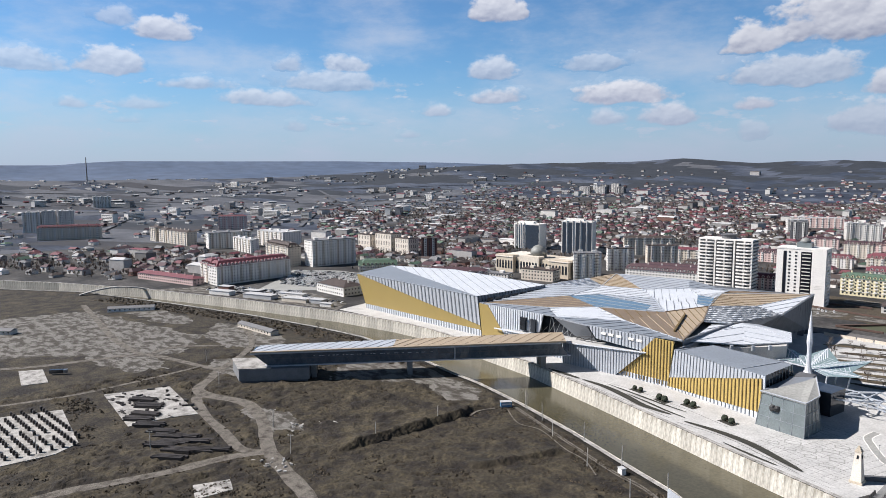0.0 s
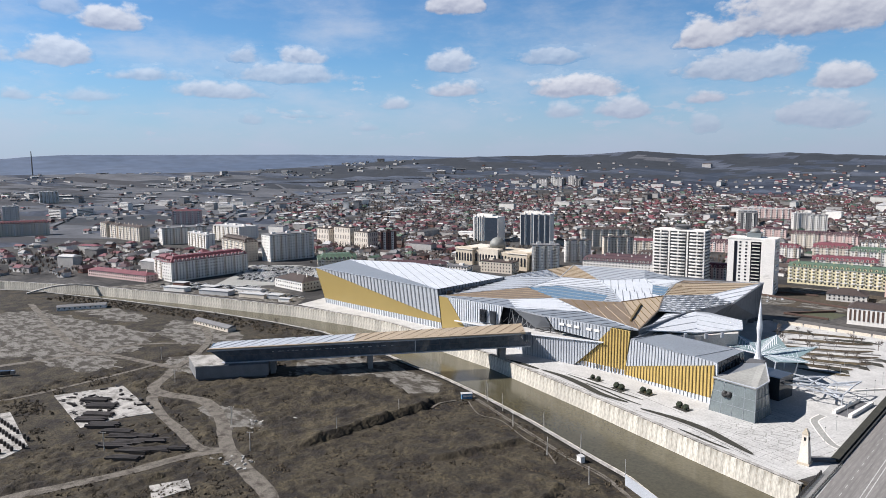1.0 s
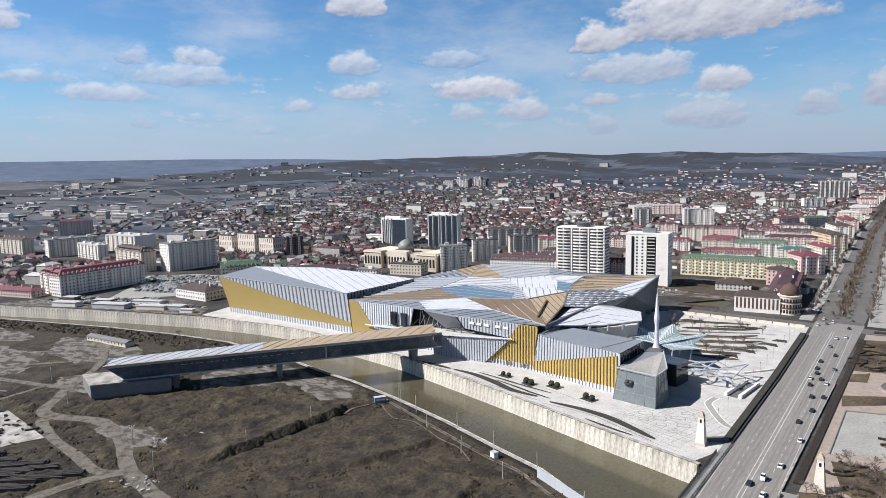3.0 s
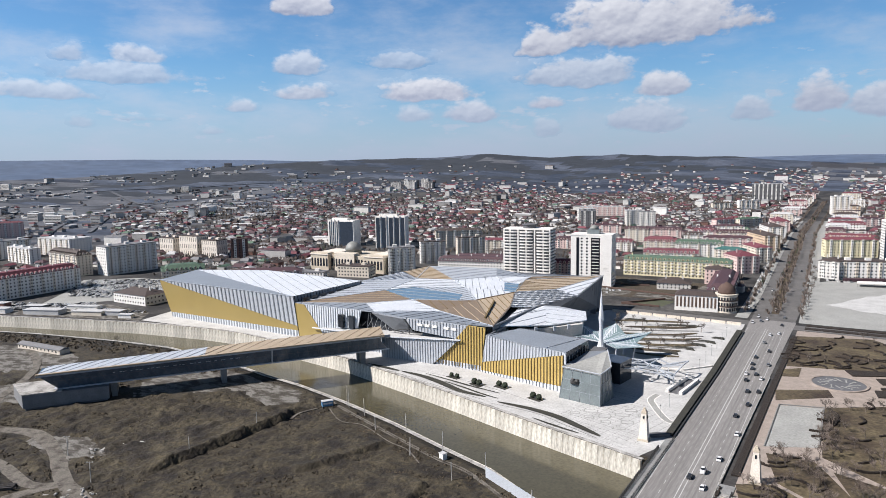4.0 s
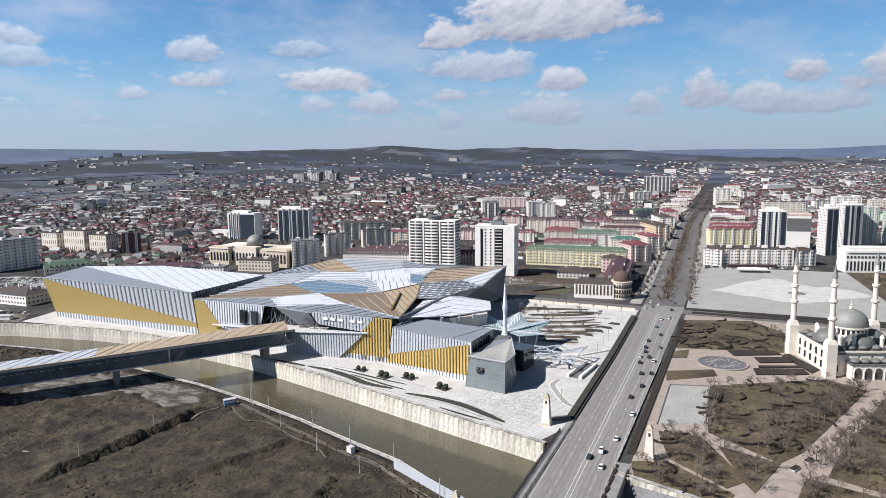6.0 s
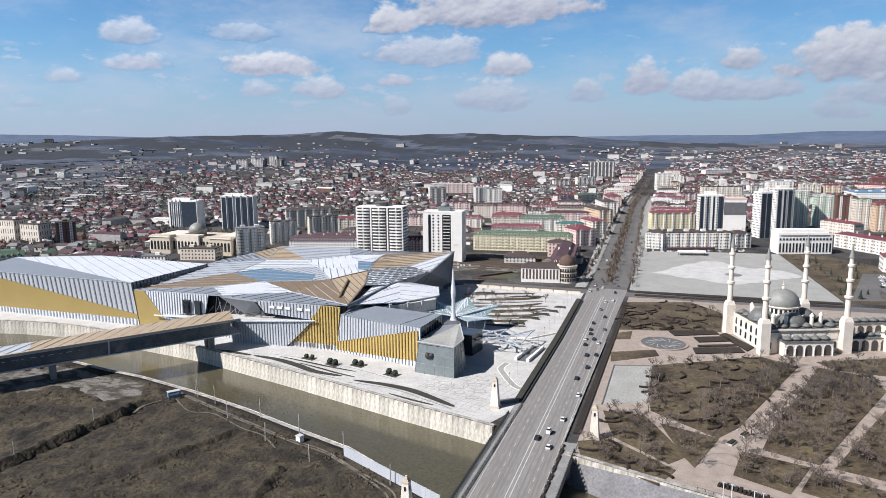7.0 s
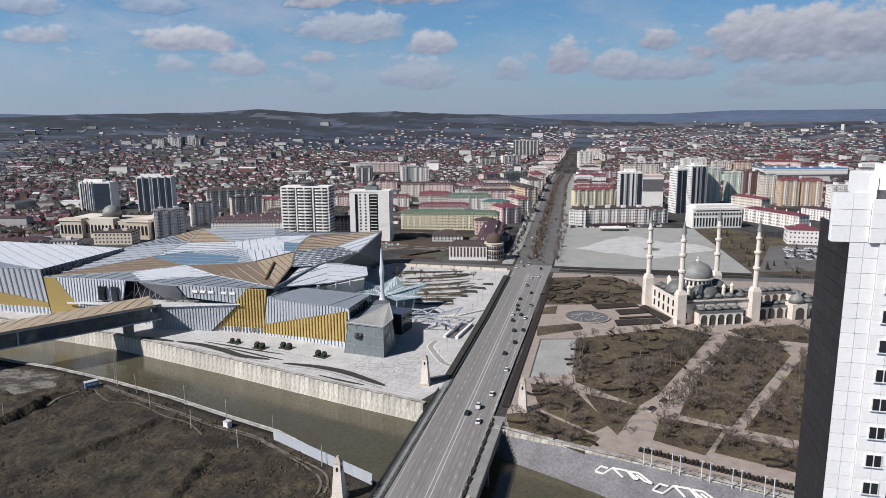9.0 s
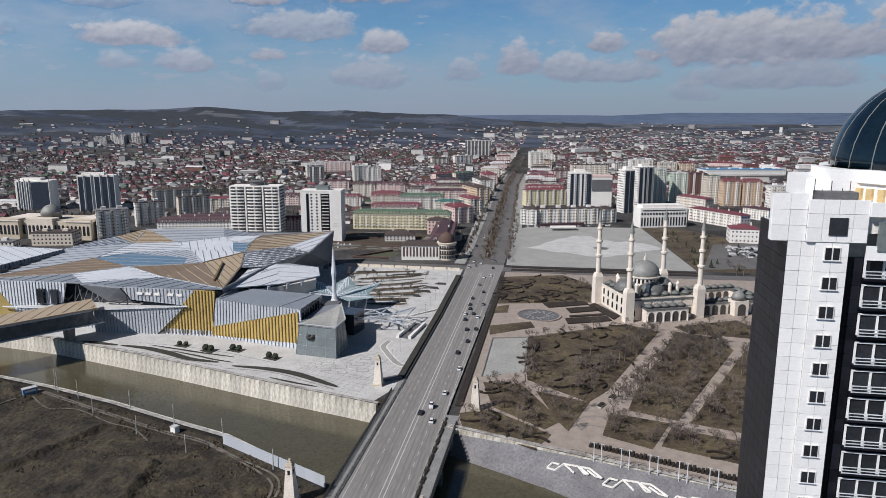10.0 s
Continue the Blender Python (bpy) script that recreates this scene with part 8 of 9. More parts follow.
for width, z, m_, name, label in ((4.0, 0.10, "white_wall", "path_kerb", "pale stone edge of the curved plaza path"), (3.0, 0.115, "square_stone", "plaza_path", "grey-green curved path across the plaza")):
    thing(name, label, "path", kind="structure", mesh=strip(smooth_line(walkway, 5), width, z), mats=(m_,))
# grey frames and stone insets let into the paving before the museum's corner
for cx, cy, w, d, a in ((-112, 312, 7, 4, 0.25), (-104, 309, 6, 5, 0.25), (-97, 314, 7, 4, 0.3), (-101, 302, 5, 3.5, 0.3), (-92, 306, 6, 4, 0.3), (-110, 304, 5, 3, 0.2), (-88, 318, 5, 3, 0.4), (-95, 322, 6, 3, 0.4), (-118, 306, 5, 3, 0.2), (-93, 297, 6, 3, 0.3)):
    s = Mesh()
    s.box(cx, cy, 0.09, w, d, 0.03, a)
    inset = thing("paving_inset", "grey stone inset in the pale plaza paving", "paving", "plaza insets", kind="structure", mesh=s, mats=("square_stone",))
    s = Mesh()
    s.box(cx, cy, 0.11, w - 1.2, d - 1.2, 0.03, a)
    part("inset_middle", s, "paving", inset)
for a, b in (((-110.7, 434.6), (-98.2, 431.5)), ((-106.5, 448.7), (-91.2, 446.7)), ((-99.4, 461.6), (-86.8, 459.4)), ((-95.3, 472.7), (-82.8, 470.1)), ((-89, 484.6), (-80, 484.1)), ((-131, 505), (-100, 515)), ((-160, 512.7), (-140, 514.6))):
    dx, dy = b[0] - a[0], b[1] - a[1]
    bed("dark wedge-shaped planting bed on the pale plaza", [a, lerp(a, b, 0.6), b, (a[0] + 0.75 * dx + 1, a[1] + 0.75 * dy + 5.5), (a[0] + 0.2 * dx, a[1] + 0.2 * dy + 5.0)], 0.4)
# sunken stair with white side walls; a flat dark plate gives its shade
s = Mesh()
s.prism([(-86, 358), (-79.5, 357), (-76.5, 384), (-82, 386)], 0.09, 0.14)
stair = thing("sunken_stair", "flat dark plate for a shaded stair well between white walls on the plaza", "stair", mesh=s, mats=("dark_wall",))
s = Mesh()
s.prism([(-87.5, 358), (-86, 358), (-82, 386), (-83, 386)], 0, 1.8)
s.prism([(-80.5, 357), (-78.8, 357), (-75.8, 384), (-77, 384)], 0, 1.8)
part("side_wall", s, "white_wall", stair)
s = Mesh()
s.bar((-88, 401, 0.6), (-75, 417, 0.6), 0.5)
s.bar((-101, 398, 0.5), (-88, 401, 0.6), 0.5)
thing("ramp_wall", "white ramp wall at the plaza's edge", "wall", mesh=s, mats=("white_wall",))
# hedge and retaining walls along the road, widened and darkened for the shadow there
s = Mesh()
s.prism([(-72.6, 299), (-69.6, 299), (-70.4, 404), (-73.0, 512), (-76.6, 512), (-73.7, 404)], 0, 1.6)
hedge = thing("hedge", "dark clipped hedge and the shade beside it, between plaza and road", "hedge", mesh=s, mats=("bed",))
s = Mesh()
s.prism([(-69.2, 298), (-68.5, 298), (-69.2, 404), (-71.6, 512), (-72.3, 512), (-69.9, 404)], 0, 0.9)
thing("kerb_wall", "low stone wall coloured dark for its shadow, beside the avenue", "wall", mesh=s, mats=("iron",))
s = Mesh()
s.prism([(-41, 272), (-38, 272), (-38.5, 515), (-41.5, 515)], 0, 0.6)
thing("hedge", "bare brown roadside planting strip beside the park", "hedge", mesh=s, mats=("hedge",))
s = Mesh()
s.prism([(-80.0, 294.6), (-79.2, 292.4), (-70.4, 298.2), (-71.6, 301)], 0.05, 1.5)
thing("retaining_wall", "dark low retaining wall at the bridge head", "wall", mesh=s, mats=("dark_wall",))
for x in (ROAD_E + 0.1, ):
    s = Mesh()
    s.prism([(x, 262), (x + 0.3, 262), (x + 0.3, 408), (x, 408)], 0.1, 0.8)
    thing("road_barrier", "pale low barrier along the avenue", "barrier", mesh=s, mats=("slab",))
# fence line of the cross street
for k in range(9):
    s = Mesh()
    s.box(-170 + 11 * k, 536 - 0.3 * k, 0, 10, 0.5, 2.2, -0.02)
    thing("stone_fence", "pale stone fence bay along the cross street", "fence", "street fence", mesh=s, mats=("cream_wall",))


# ---- bridge-head towers ----
def bridge_tower():
    root = thing("bridge_tower", "tapered cream stone tower with a stepped pyramid cap", "tower", "bridge towers")
    s = Mesh()
    s.prism([(-2.3, -2.3), (2.3, -2.3), (2.3, 2.3), (-2.3, 2.3)], 0, 1.0)
    part("plinth", s, "sandstone", root)
    s = Mesh()
    s.prism([(-1.95, -1.95), (1.95, -1.95), (1.95, 1.95), (-1.95, 1.95)], 1.0, 12.4, [(-1.08, -1.08), (1.08, -1.08), (1.08, 1.08), (-1.08, 1.08)])
    part("shaft", s, "marble", root)
    s = Mesh()
    for k in range(4):
        r = 1.2 - 0.29 * k
        s.prism([(-r, -r), (r, -r), (r, r), (-r, r)], 12.4 + 0.62 * k, 13.02 + 0.62 * k)
    part("cap", s, "sandstone", root)
    for a in range(4):
        s = Mesh()
        s.box(0, -1.22, 10.0, 0.7, 0.3, 1.4)
        part("opening", s, "glass_dark", root, at=Matrix.Rotation(a * math.pi / 2, 4, "Z"))
    return root


bt = bridge_tower()
bt.matrix_world = pose(-79.6, 289.6, 0)
for x, y in ((-32.0, 270.2), (-82.0, 190.0), (-36.0, 176.0)):
    copy_thing(bt, pose(x, y, 0))

# ---- park east of the avenue ----
sheet("park_paving", "worn beige stone paths and squares in the park", [(-38, 254), (0, 241), (60, 223), (140, 197), (190, 180), (200, 540), (-40, 535)], 0.06, "park_path")
LAWNS = {
    "hedge garden": [(-37.5, 516), (5, 528), (24, 502), (22, 454), (-36.5, 441)], "round bed": [(-37, 429), (-30.5, 436), (-30.9, 421), (-37.7, 418)], "strip bed": [(-36, 389), (-15.7, 400), (-13.5, 390), (-35, 374)],
    "great lawn": [(-13, 370), (25.9, 394), (41.3, 404), (58, 392), (24.5, 302), (16, 288), (-10.5, 309)], "tree lawn": [(69, 393), (88, 386), (93, 366), (51.5, 275), (33, 282), (39, 304)],
    "east lawn": [(99, 363), (114, 345), (94, 262), (57, 273)], "small lawn": [(25.3, 274), (45.5, 268.6), (37, 248), (21.8, 255.5)], "corner lawn": [(49, 264), (88, 252), (80, 236), (43.5, 249)],
    "west lawn": [(-30.5, 299), (-14, 298.4), (-9.6, 288.5), (2.3, 266), (-3.4, 258), (-23.1, 275)], "bank lawn": [(-36.2, 264), (-24.9, 269), (-2, 252), (-7, 240), (-33, 253)], "path lawn": [(-6, 292), (14.5, 284), (6.5, 258), (3, 266.5)],
    "mosque lawn": [(72, 405), (108, 423), (116.7, 407), (109.2, 391), (78, 395)], "far lawn": [(116, 400), (180, 420), (180, 330), (118, 330)],
}


def swell(poly, by):
    """The polygon grown outward from its middle."""
    cx, cy = sum(p[0] for p in poly) / len(poly), sum(p[1] for p in poly) / len(poly)
    return [(x + by * (x - cx) / math.hypot(x - cx, y - cy), y + by * (y - cy) / math.hypot(x - cx, y - cy)) for x, y in poly]


LAWNS = {key: swell(poly, 2.2) for key, poly in LAWNS.items()}
for k, (key, poly) in enumerate(LAWNS.items()):
    bed(f"brown winter {key} edged by stone paths", poly, 0.20 + 0.008 * k, "lawn_dead", "lawn")
for poly in ([(-8, 444), (19, 453), (22, 446), (-4, 434)], [(7, 434), (24, 441), (28.5, 432.5), (10, 424)], [(6.4, 411), (32, 420), (34.5, 411), (8, 400)], [(9, 417.5), (30, 425.5), (31, 422.5), (9.5, 414.5)], [(26, 450), (40, 422.5), (36, 414), (22, 444)]):
    bed("dark clipped box bed before the mosque", poly, 0.7, "hedge")
s = Mesh()
s.lathe(-10, 415.5, [(14.2, 0), (14.2, 0.7), (13.0, 0.7), (13.0, 0.4)], 48)
fountain = thing("fountain", "round stone fountain basin with dark patterned floor", "fountain", mesh=s, mats=("park_path",))
s = Mesh()
s.lathe(-10, 415.5, [(12.9, 0.3), (12.9, 0.42)], 40)
part("basin_floor", s, "dark_wall", fountain)
s = Mesh()
for k in range(12):
    a = 2 * math.pi * k / 12
    s.box(-10 + 6.5 * math.cos(a), 415.5 + 6.5 * math.sin(a), 0.42, 4.6, 0.7, 0.12, a + 0.6)
    s.box(-10 + 9.4 * math.cos(a + 0.2), 415.5 + 9.4 * math.sin(a + 0.2), 0.42, 1.8, 0.6, 0.12, a - 0.6)
part("basin_pattern", s, "square_stone", fountain)
s = Mesh()
s.prism([(-33.8, 365), (-15, 370), (-14, 317), (-33.4, 308)], 0.06, 0.12)
sq = thing("terrace", "pale paved terrace with a dark border in the park", "terrace", kind="structure", mesh=s, mats=("square_stone",))
s = Mesh()
for a, b in (((-34, 366), (-14.6, 371)), ((-34, 366), (-33.6, 308)), ((-14.6, 371), (-13.6, 317))):
    s.bar((*a, 0.25), (*b, 0.25), 0.4)
part("border", s, "paving_dark", sq)
rnd = random.Random(12)


def scatter(poly, count, seed):
    r = random.Random(seed)
    xs, ys = [p[0] for p in poly], [p[1] for p in poly]
    out = []
    while len(out) < count:
        x, y = r.uniform(min(xs), max(xs)), r.uniform(min(ys), max(ys))
        if inside(poly, x, y):
            out.append((x, y))
    return out


# curved clipped hedges in the lawns
for key, n, seed in (("hedge garden", 44, 4), ("great lawn", 34, 9), ("corner lawn", 6, 2), ("bank lawn", 6, 7), ("west lawn", 5, 8)):
    for i, (x, y) in enumerate(scatter(LAWNS[key], n, seed)):
        a = rnd.uniform(0, 3.14)
        pts = [(x + (k - 3) * 1.8 * math.cos(a + 0.14 * (k - 3)), y + (k - 3) * 1.8 * math.sin(a + 0.14 * (k - 3))) for k in range(7)]
        s = Mesh()
        for p, q in zip(pts, pts[1:]):
            s.box((p[0] + q[0]) / 2, (p[1] + q[1]) / 2, 0.2, math.dist(p, q) + 0.4, 0.8, rnd.uniform(0.6, 1.0), math.atan2(q[1] - p[1], q[0] - p[0]))
        thing("clipped_hedge", "low curved clipped brown hedge on the lawn", "hedge", "park hedges", mesh=s, mats=("hedge",))


# ---- bare trees ----
def bare_tree(seed, height, spread):
    """Trunk and limbs, and a crown of fine twigs."""
    r = random.Random(seed)
    trunk, crown = Mesh(), Mesh()

    def grow(p, d, length, radius, level):
        q = p + d * length
        (trunk if level < 2 else crown).bar(p, q, radius, radius * 0.6, 5 if level == 0 else 3)
        if level == 4:
            return
        for _ in range((4, 4, 4, 3)[level]):
            axis = Vector((r.uniform(-1, 1), r.uniform(-1, 1), r.uniform(-0.2, 0.7))).normalized()
            nd = (d * r.uniform(0.5, 0.9) + axis * spread).normalized()
            nd.z = abs(nd.z) * 0.8 + 0.1
            start = p + d * length * r.uniform(0.55, 1.0)
            grow(start, nd.normalized(), length * r.uniform(0.55, 0.78), max(radius * 0.5, 0.035), level + 1)

    grow(Vector((0, 0, 0)), Vector((r.uniform(-0.05, 0.05), r.uniform(-0.05, 0.05), 1)).normalized(), height * 0.34, height * 0.022, 0)
    root = thing("bare_tree", "leafless brown tree with fine spreading twigs", "tree", "bare trees")
    part("trunk", trunk, "bark", root)
    part("crown", crown, "twigs", root)
    return root


TREES = [bare_tree(31, 8.0, 0.75), bare_tree(32, 6.5, 0.9), bare_tree(33, 9.5, 0.65)]
for k, t in enumerate(TREES):
    t.matrix_world = pose(*((60, 345, 0.2), (55, 330, 0.2), (70, 360, 0.2))[k], 0, 0, 40 * k)
spots = []
for k in range(23):  # rows along the walk to the mosque
    t = k / 22
    for o in (-13, -9, 7.5, 11):
        x, y = 20 + 47 * t, 292 + 100 * t
        spots.append((x + o * 0.9, y - o * 0.42))
for key, n in (("great lawn", 60), ("tree lawn", 120), ("east lawn", 80), ("small lawn", 18), ("corner lawn", 30), ("west lawn", 22), ("bank lawn", 18), ("path lawn", 16), ("mosque lawn", 14), ("hedge garden", 10), ("far lawn", 30)):
    spots += scatter(LAWNS[key], n, len(key) + n)
for k in range(14):
    spots.append((-13 + rnd.uniform(-2, 2), 305 + 5 * k))
for x, y in scatter([(-155, 440), (-120, 424), (-92, 430), (-88, 500), (-110, 528), (-168, 515)], 30, 19):
    spots.append((x, y))
for x, y in ((-118, 436), (-112, 452), (-104, 470), (-126, 455), (-134, 478), (-120, 490), (-98, 498), (-140, 500), (-108, 428), (-150, 512), (-95, 455)):
    spots.append((x, y))
for k in range(20):
    spots.append((-63 - 0.045 * (k * 24) + rnd.uniform(-3, 3), 600 + 24 * k))
    spots.append((-40 - 0.03 * (k * 14) + rnd.uniform(-2, 2), 575 + 14 * k))
for x, y in scatter([(100, 760), (115, 575), (140, 540), (178, 640), (170, 740), (128, 755)], 34, 77):
    spots.append((x, y))
for k in range(26):
    spots.append((-600 + 11 * k + rnd.uniform(-4, 4), 470 + 4 * k + rnd.uniform(-20, 20)))
spots.append((-446, 275))
grove = Mesh()
near = sorted(spots, key=lambda p: math.hypot(*p))[:285]
for i, (x, y) in enumerate(spots):
    tall = 1.12 if 280 < y < 400 and x > 8 else 0.95
    m4 = pose(x, y, 0.1, 0, 0, rnd.uniform(0, 360)) @ Matrix.Scale(tall * rnd.uniform(0.75, 1.2), 4)
    if (x, y) in near:
        copy_thing(TREES[i % 3], m4)
        continue
    for slot, piece in enumerate(TREES[i % 3].children):
        grove.slot = slot
        grove.solid([m4 @ v.co for v in piece.data.vertices], [tuple(p.vertices) for p in piece.data.polygons])
thing("bare_grove", "leafless brown trees in rows farther off", "trees", kind="stuff", mesh=grove, mats=("bark", "twigs"))

fir = Mesh()
r2 = random.Random(41)
for i in range(260):
    z = r2.uniform(0.8, 7.0)
    rad = (7.4 - z) * 0.30 * r2.uniform(0.4, 1.0)
    a = r2.uniform(0, 6.28)
    p = (rad * math.cos(a), rad * math.sin(a), z)
    fir.solid([(p[0] * 0.3, p[1] * 0.3, z + 0.3), (p[0] - 0.28 * math.sin(a), p[1] + 0.28 * math.cos(a), z), (p[0] * 1.25, p[1] * 1.25, z - 0.35), (p[0] + 0.28 * math.sin(a), p[1] - 0.28 * math.cos(a), z)], [(0, 1, 2), (0, 2, 3), (0, 3, 1), (1, 3, 2)])
ftrunk = Mesh()
ftrunk.bar((0, 0, 0), (0, 0, 7.2), 0.18, 0.04, 6)
fir_tree = thing("fir_tree", "small dark green fir in the square's garden", "tree", "firs", at=pose(120, 600, 0))
part("trunk", ftrunk, "bark", fir_tree)
part("crown", fir, "evergreen", fir_tree)
for x, y in scatter([(98, 750), (112, 580), (138, 545), (175, 640), (168, 735)], 16, 5) + [(118, 700), (124, 640), (-520, 470), (-505, 478)]:
    copy_thing(fir_tree, pose(x, y, 0, 0, 0, rnd.uniform(0, 360)) @ Matrix.Scale(rnd.uniform(0.6, 1.0), 4))

# ---- square behind the mosque ----
sheet("square", "wide grey paved square beyond the mosque", [(-38, 560), (112, 563), (92, 782), (-30, 772), (-41, 755)], 0.06, "square_stone")
sheet("square_garden", "brown bare garden ground with small firs beside the square", [(113, 563), (93, 783), (128, 790), (196, 700), (200, 560)], 0.05, "lawn_dead")
ring = smooth_line([(-27, 640), (8, 705), (31, 718), (52, 690), (75, 690), (97, 660), (75, 640), (58, 620), (37, 609), (10, 622), (-27, 640)], 6)[:-1]
sheet("square_patch", "pale newly laid area in the grey square", [(x + 3 * noise.noise((x / 6, y / 6, 0)), y + 6 * noise.noise((x / 6, y / 6, 5))) for x, y in ring], 0.10, "paving")
pole = Mesh()
pole.lathe(41, 650, [(0.5, 0), (0.35, 12), (0.2, 24)], 10)
fp = thing("flagpole", "tall white flagpole on a round base in the square", "flagpole", mesh=pole, mats=("white_metal",))
s = Mesh()
s.lathe(41, 650, [(7, 0.1), (7, 0.5), (4.5, 0.5), (4.5, 1.0), (1.2, 1.0), (1.2, 1.6)], 24)
part("base", s, "paving_dark", fp)
s = Mesh()
s.prism([(-8, 744), (20, 750), (20, 762), (-8, 757)], 3.4, 4.0)
stage = thing("stage_canopy", "white flat stage canopy on posts in the square", "canopy", mesh=s, mats=("white_wall",))
for x, y in ((-7, 745), (6, 748), (19, 751), (-7, 756), (19, 761)):
    s = Mesh()
    s.bar((x, y, 0), (x, y, 3.4), 0.2)
    part("post", s, "iron", stage)
s = Mesh()
s.prism([(-20, 773), (30, 790), (30, 795), (-20, 778)], 0, 3)
thing("market_awning", "dark maroon awning before the ministry", "awning", mesh=s, mats=("maroon_roof",))
for poly in ([(-36, 540), (110, 543), (110, 549), (-36, 546)], [(-36, 551), (110, 554), (110, 559), (-36, 556)]):
    bed("narrow dark hedge strip along the square", poly, 0.5, "hedge")

# ---- east quay: sloping embankment, ornament, pergola and lamps ----
s = Mesh()
top = [(-41, 253.2, 0.7), (-15.8, 244, 0.65), (7.4, 236, 0.5), (36, 227, 0.5), (60, 220, 0.5), (140, 193.5, 0.5)]
low = [(-41, 244, -8.5), (-19, 233.5, -8.5), (-4.0, 226, -8.5), (22, 210, -8.5), (52, 196, -8.5), (135, 168, -8.5)]
for a, b, c, d in zip(top, top[1:], low, low[1:]):
    s.face(c, d, b, a)
thing("embankment", "grey sloping concrete embankment below the park", "embankment", kind="structure", mesh=s, mats=("bank_stone",))


def on_slope(u, v):
    """A place on the sloping embankment: u along it in metres from the west, v down it from 0 to 1."""
    k = min(max(u, 0), 170)
    acc = 0.0
    for a, b, c, d in zip(top, top[1:], low, low[1:]):
        ln = math.dist(a[:2], b[:2])
        if acc + ln >= k:
            t = (k - acc) / ln
            p, q = lerp(a, b, t), lerp(c, d, t)
            x = lerp(p, q, v)
            return (x[0], x[1] - 0.08, x[2] + 0.12)
        acc += ln
    return low[-1]


orn = thing("bank_ornament", "white zigzag band ornament on the embankment", "ornament")
for i in range(5):
    u0 = 47.5 + 21.7 * i
    for path in ([(3.3, 0.31), (0.5, 0.31), (0, 0.47), (3.7, 0.47), (4.7, 0.27), (9.5, 0.24), (13.7, 0.37), (15.0, 0.35), (10.3, 0.25)], [(4.7, 0.27), (10.3, 0.41)], [(10.3, 0.24), (13.7, 0.22), (20, 0.35), (17.5, 0.35), (13.5, 0.27)]):
        for (a, b), (c, d) in zip(path, path[1:]):
            s = Mesh()
            s.bar(on_slope(u0 + a, b), on_slope(u0 + c, d), 0.36)
            part("band", s, "white_wall", orn)
railing("park_railing", "dark iron railing along the park's quay edge", [(7.5, 238), (36, 229), (60, 222), (110, 206)], 1.3, 2.5)
for x, y in [(16.8 + 9.3 * k + o, 232.5 - 3.0 * k - 0.3 * o) for k in range(8) for o in (-1.3, 1.3)]:
    s = Mesh()
    s.bar((0, 0, 0), (0, 0, 7.5), 0.2, 0.15, 6)
    lamp = thing("lamp_post", "pale double-arm lamp post on the park quay", "lamp post", "quay lamps", mesh=s, mats=("white_metal",), at=pose(x, y, 0, 0, 0, -18))
    s = Mesh()
    s.bar((-0.9, 0, 7.4), (0.9, 0, 7.4), 0.07)
    part("arm", s, "white_metal", lamp)
    for o in (-0.9, 0.9):
        s = Mesh()
        s.lathe(o, 0, [(0.10, 7.0), (0.22, 7.1), (0.2, 7.45)], 8)
        part("lantern", s, "dome_grey", lamp)
s = Mesh()
for k in range(46):
    x, y = 15 + 1.35 * k, 244.6 - 0.47 * k
    s.box(x, y, 0, 1.0, 2.2, 1.0 + 0.3 * (k % 3), -0.33)
thing("quay_hedge", "bushy dark clipped hedge with pale flowers on the quay", "hedge", mesh=s, mats=("hedge",))
for k in range(30):
    s = Mesh()
    t = (k % 15) / 15
    x, y = 24 + 44 * t + (0 if k < 15 else 5.5), 297 + 92 * t - (0 if k < 15 else 2.6)
    s.box(x, y, 0.06, 1.5, 0.6, 0.5, 1.13)
    thing("bench", "pale stone bench beside the tree-lined walk", "bench", "park benches", mesh=s, mats=("slab",))

for x, y in ((20.8, 282.4), (26.2, 292.2), (31.5, 303), (38, 318), (45, 334), (52, 350)):
    s = Mesh()
    s.box(0, 0, 0.06, 5.2, 2.4, 0.7)
    planter = thing("planter", "dark planted bed in a stone kerb on the walk", "planter", "walk planters", mesh=s, mats=("slab",), at=pose(x, y, 0, 0, 0, 63))
    s = Mesh()
    s.box(0, 0, 0.76, 4.6, 1.8, 0.35)
    part("planting", s, "hedge", planter)
s = strip(smooth_line([(12, 258), (15, 263), (21, 262), (24, 267), (20, 272), (13, 270), (10, 264), (12, 258)], 4), 0.7, 0.10)
thing("paving_pattern", "dark wavy outline laid in the park paving", "paving", kind="structure", mesh=s, mats=("paving_dark",))

for x, y in [(-80 - 0.02 * k, 318 + 17.5 * k) for k in range(12)] + [(-100, 420), (-104, 445), (-94, 462), (-116, 470), (-128, 500), (-98, 402)]:
    s = Mesh()
    s.bar((0, 0, 0), (0, 0, 6.5), 0.1, 0.06, 6)
    lamp = thing("lamp_post", "slim grey lamp post on the pale plaza", "lamp post", "plaza lamps", mesh=s, mats=("steel",), at=pose(x, y, 0.08))
    s = Mesh()
    s.lathe(0, 0, [(0.1, 6.4), (0.3, 6.6), (0.25, 6.9), (0.05, 7.0)], 8)
    part("lantern", s, "dome_grey", lamp)

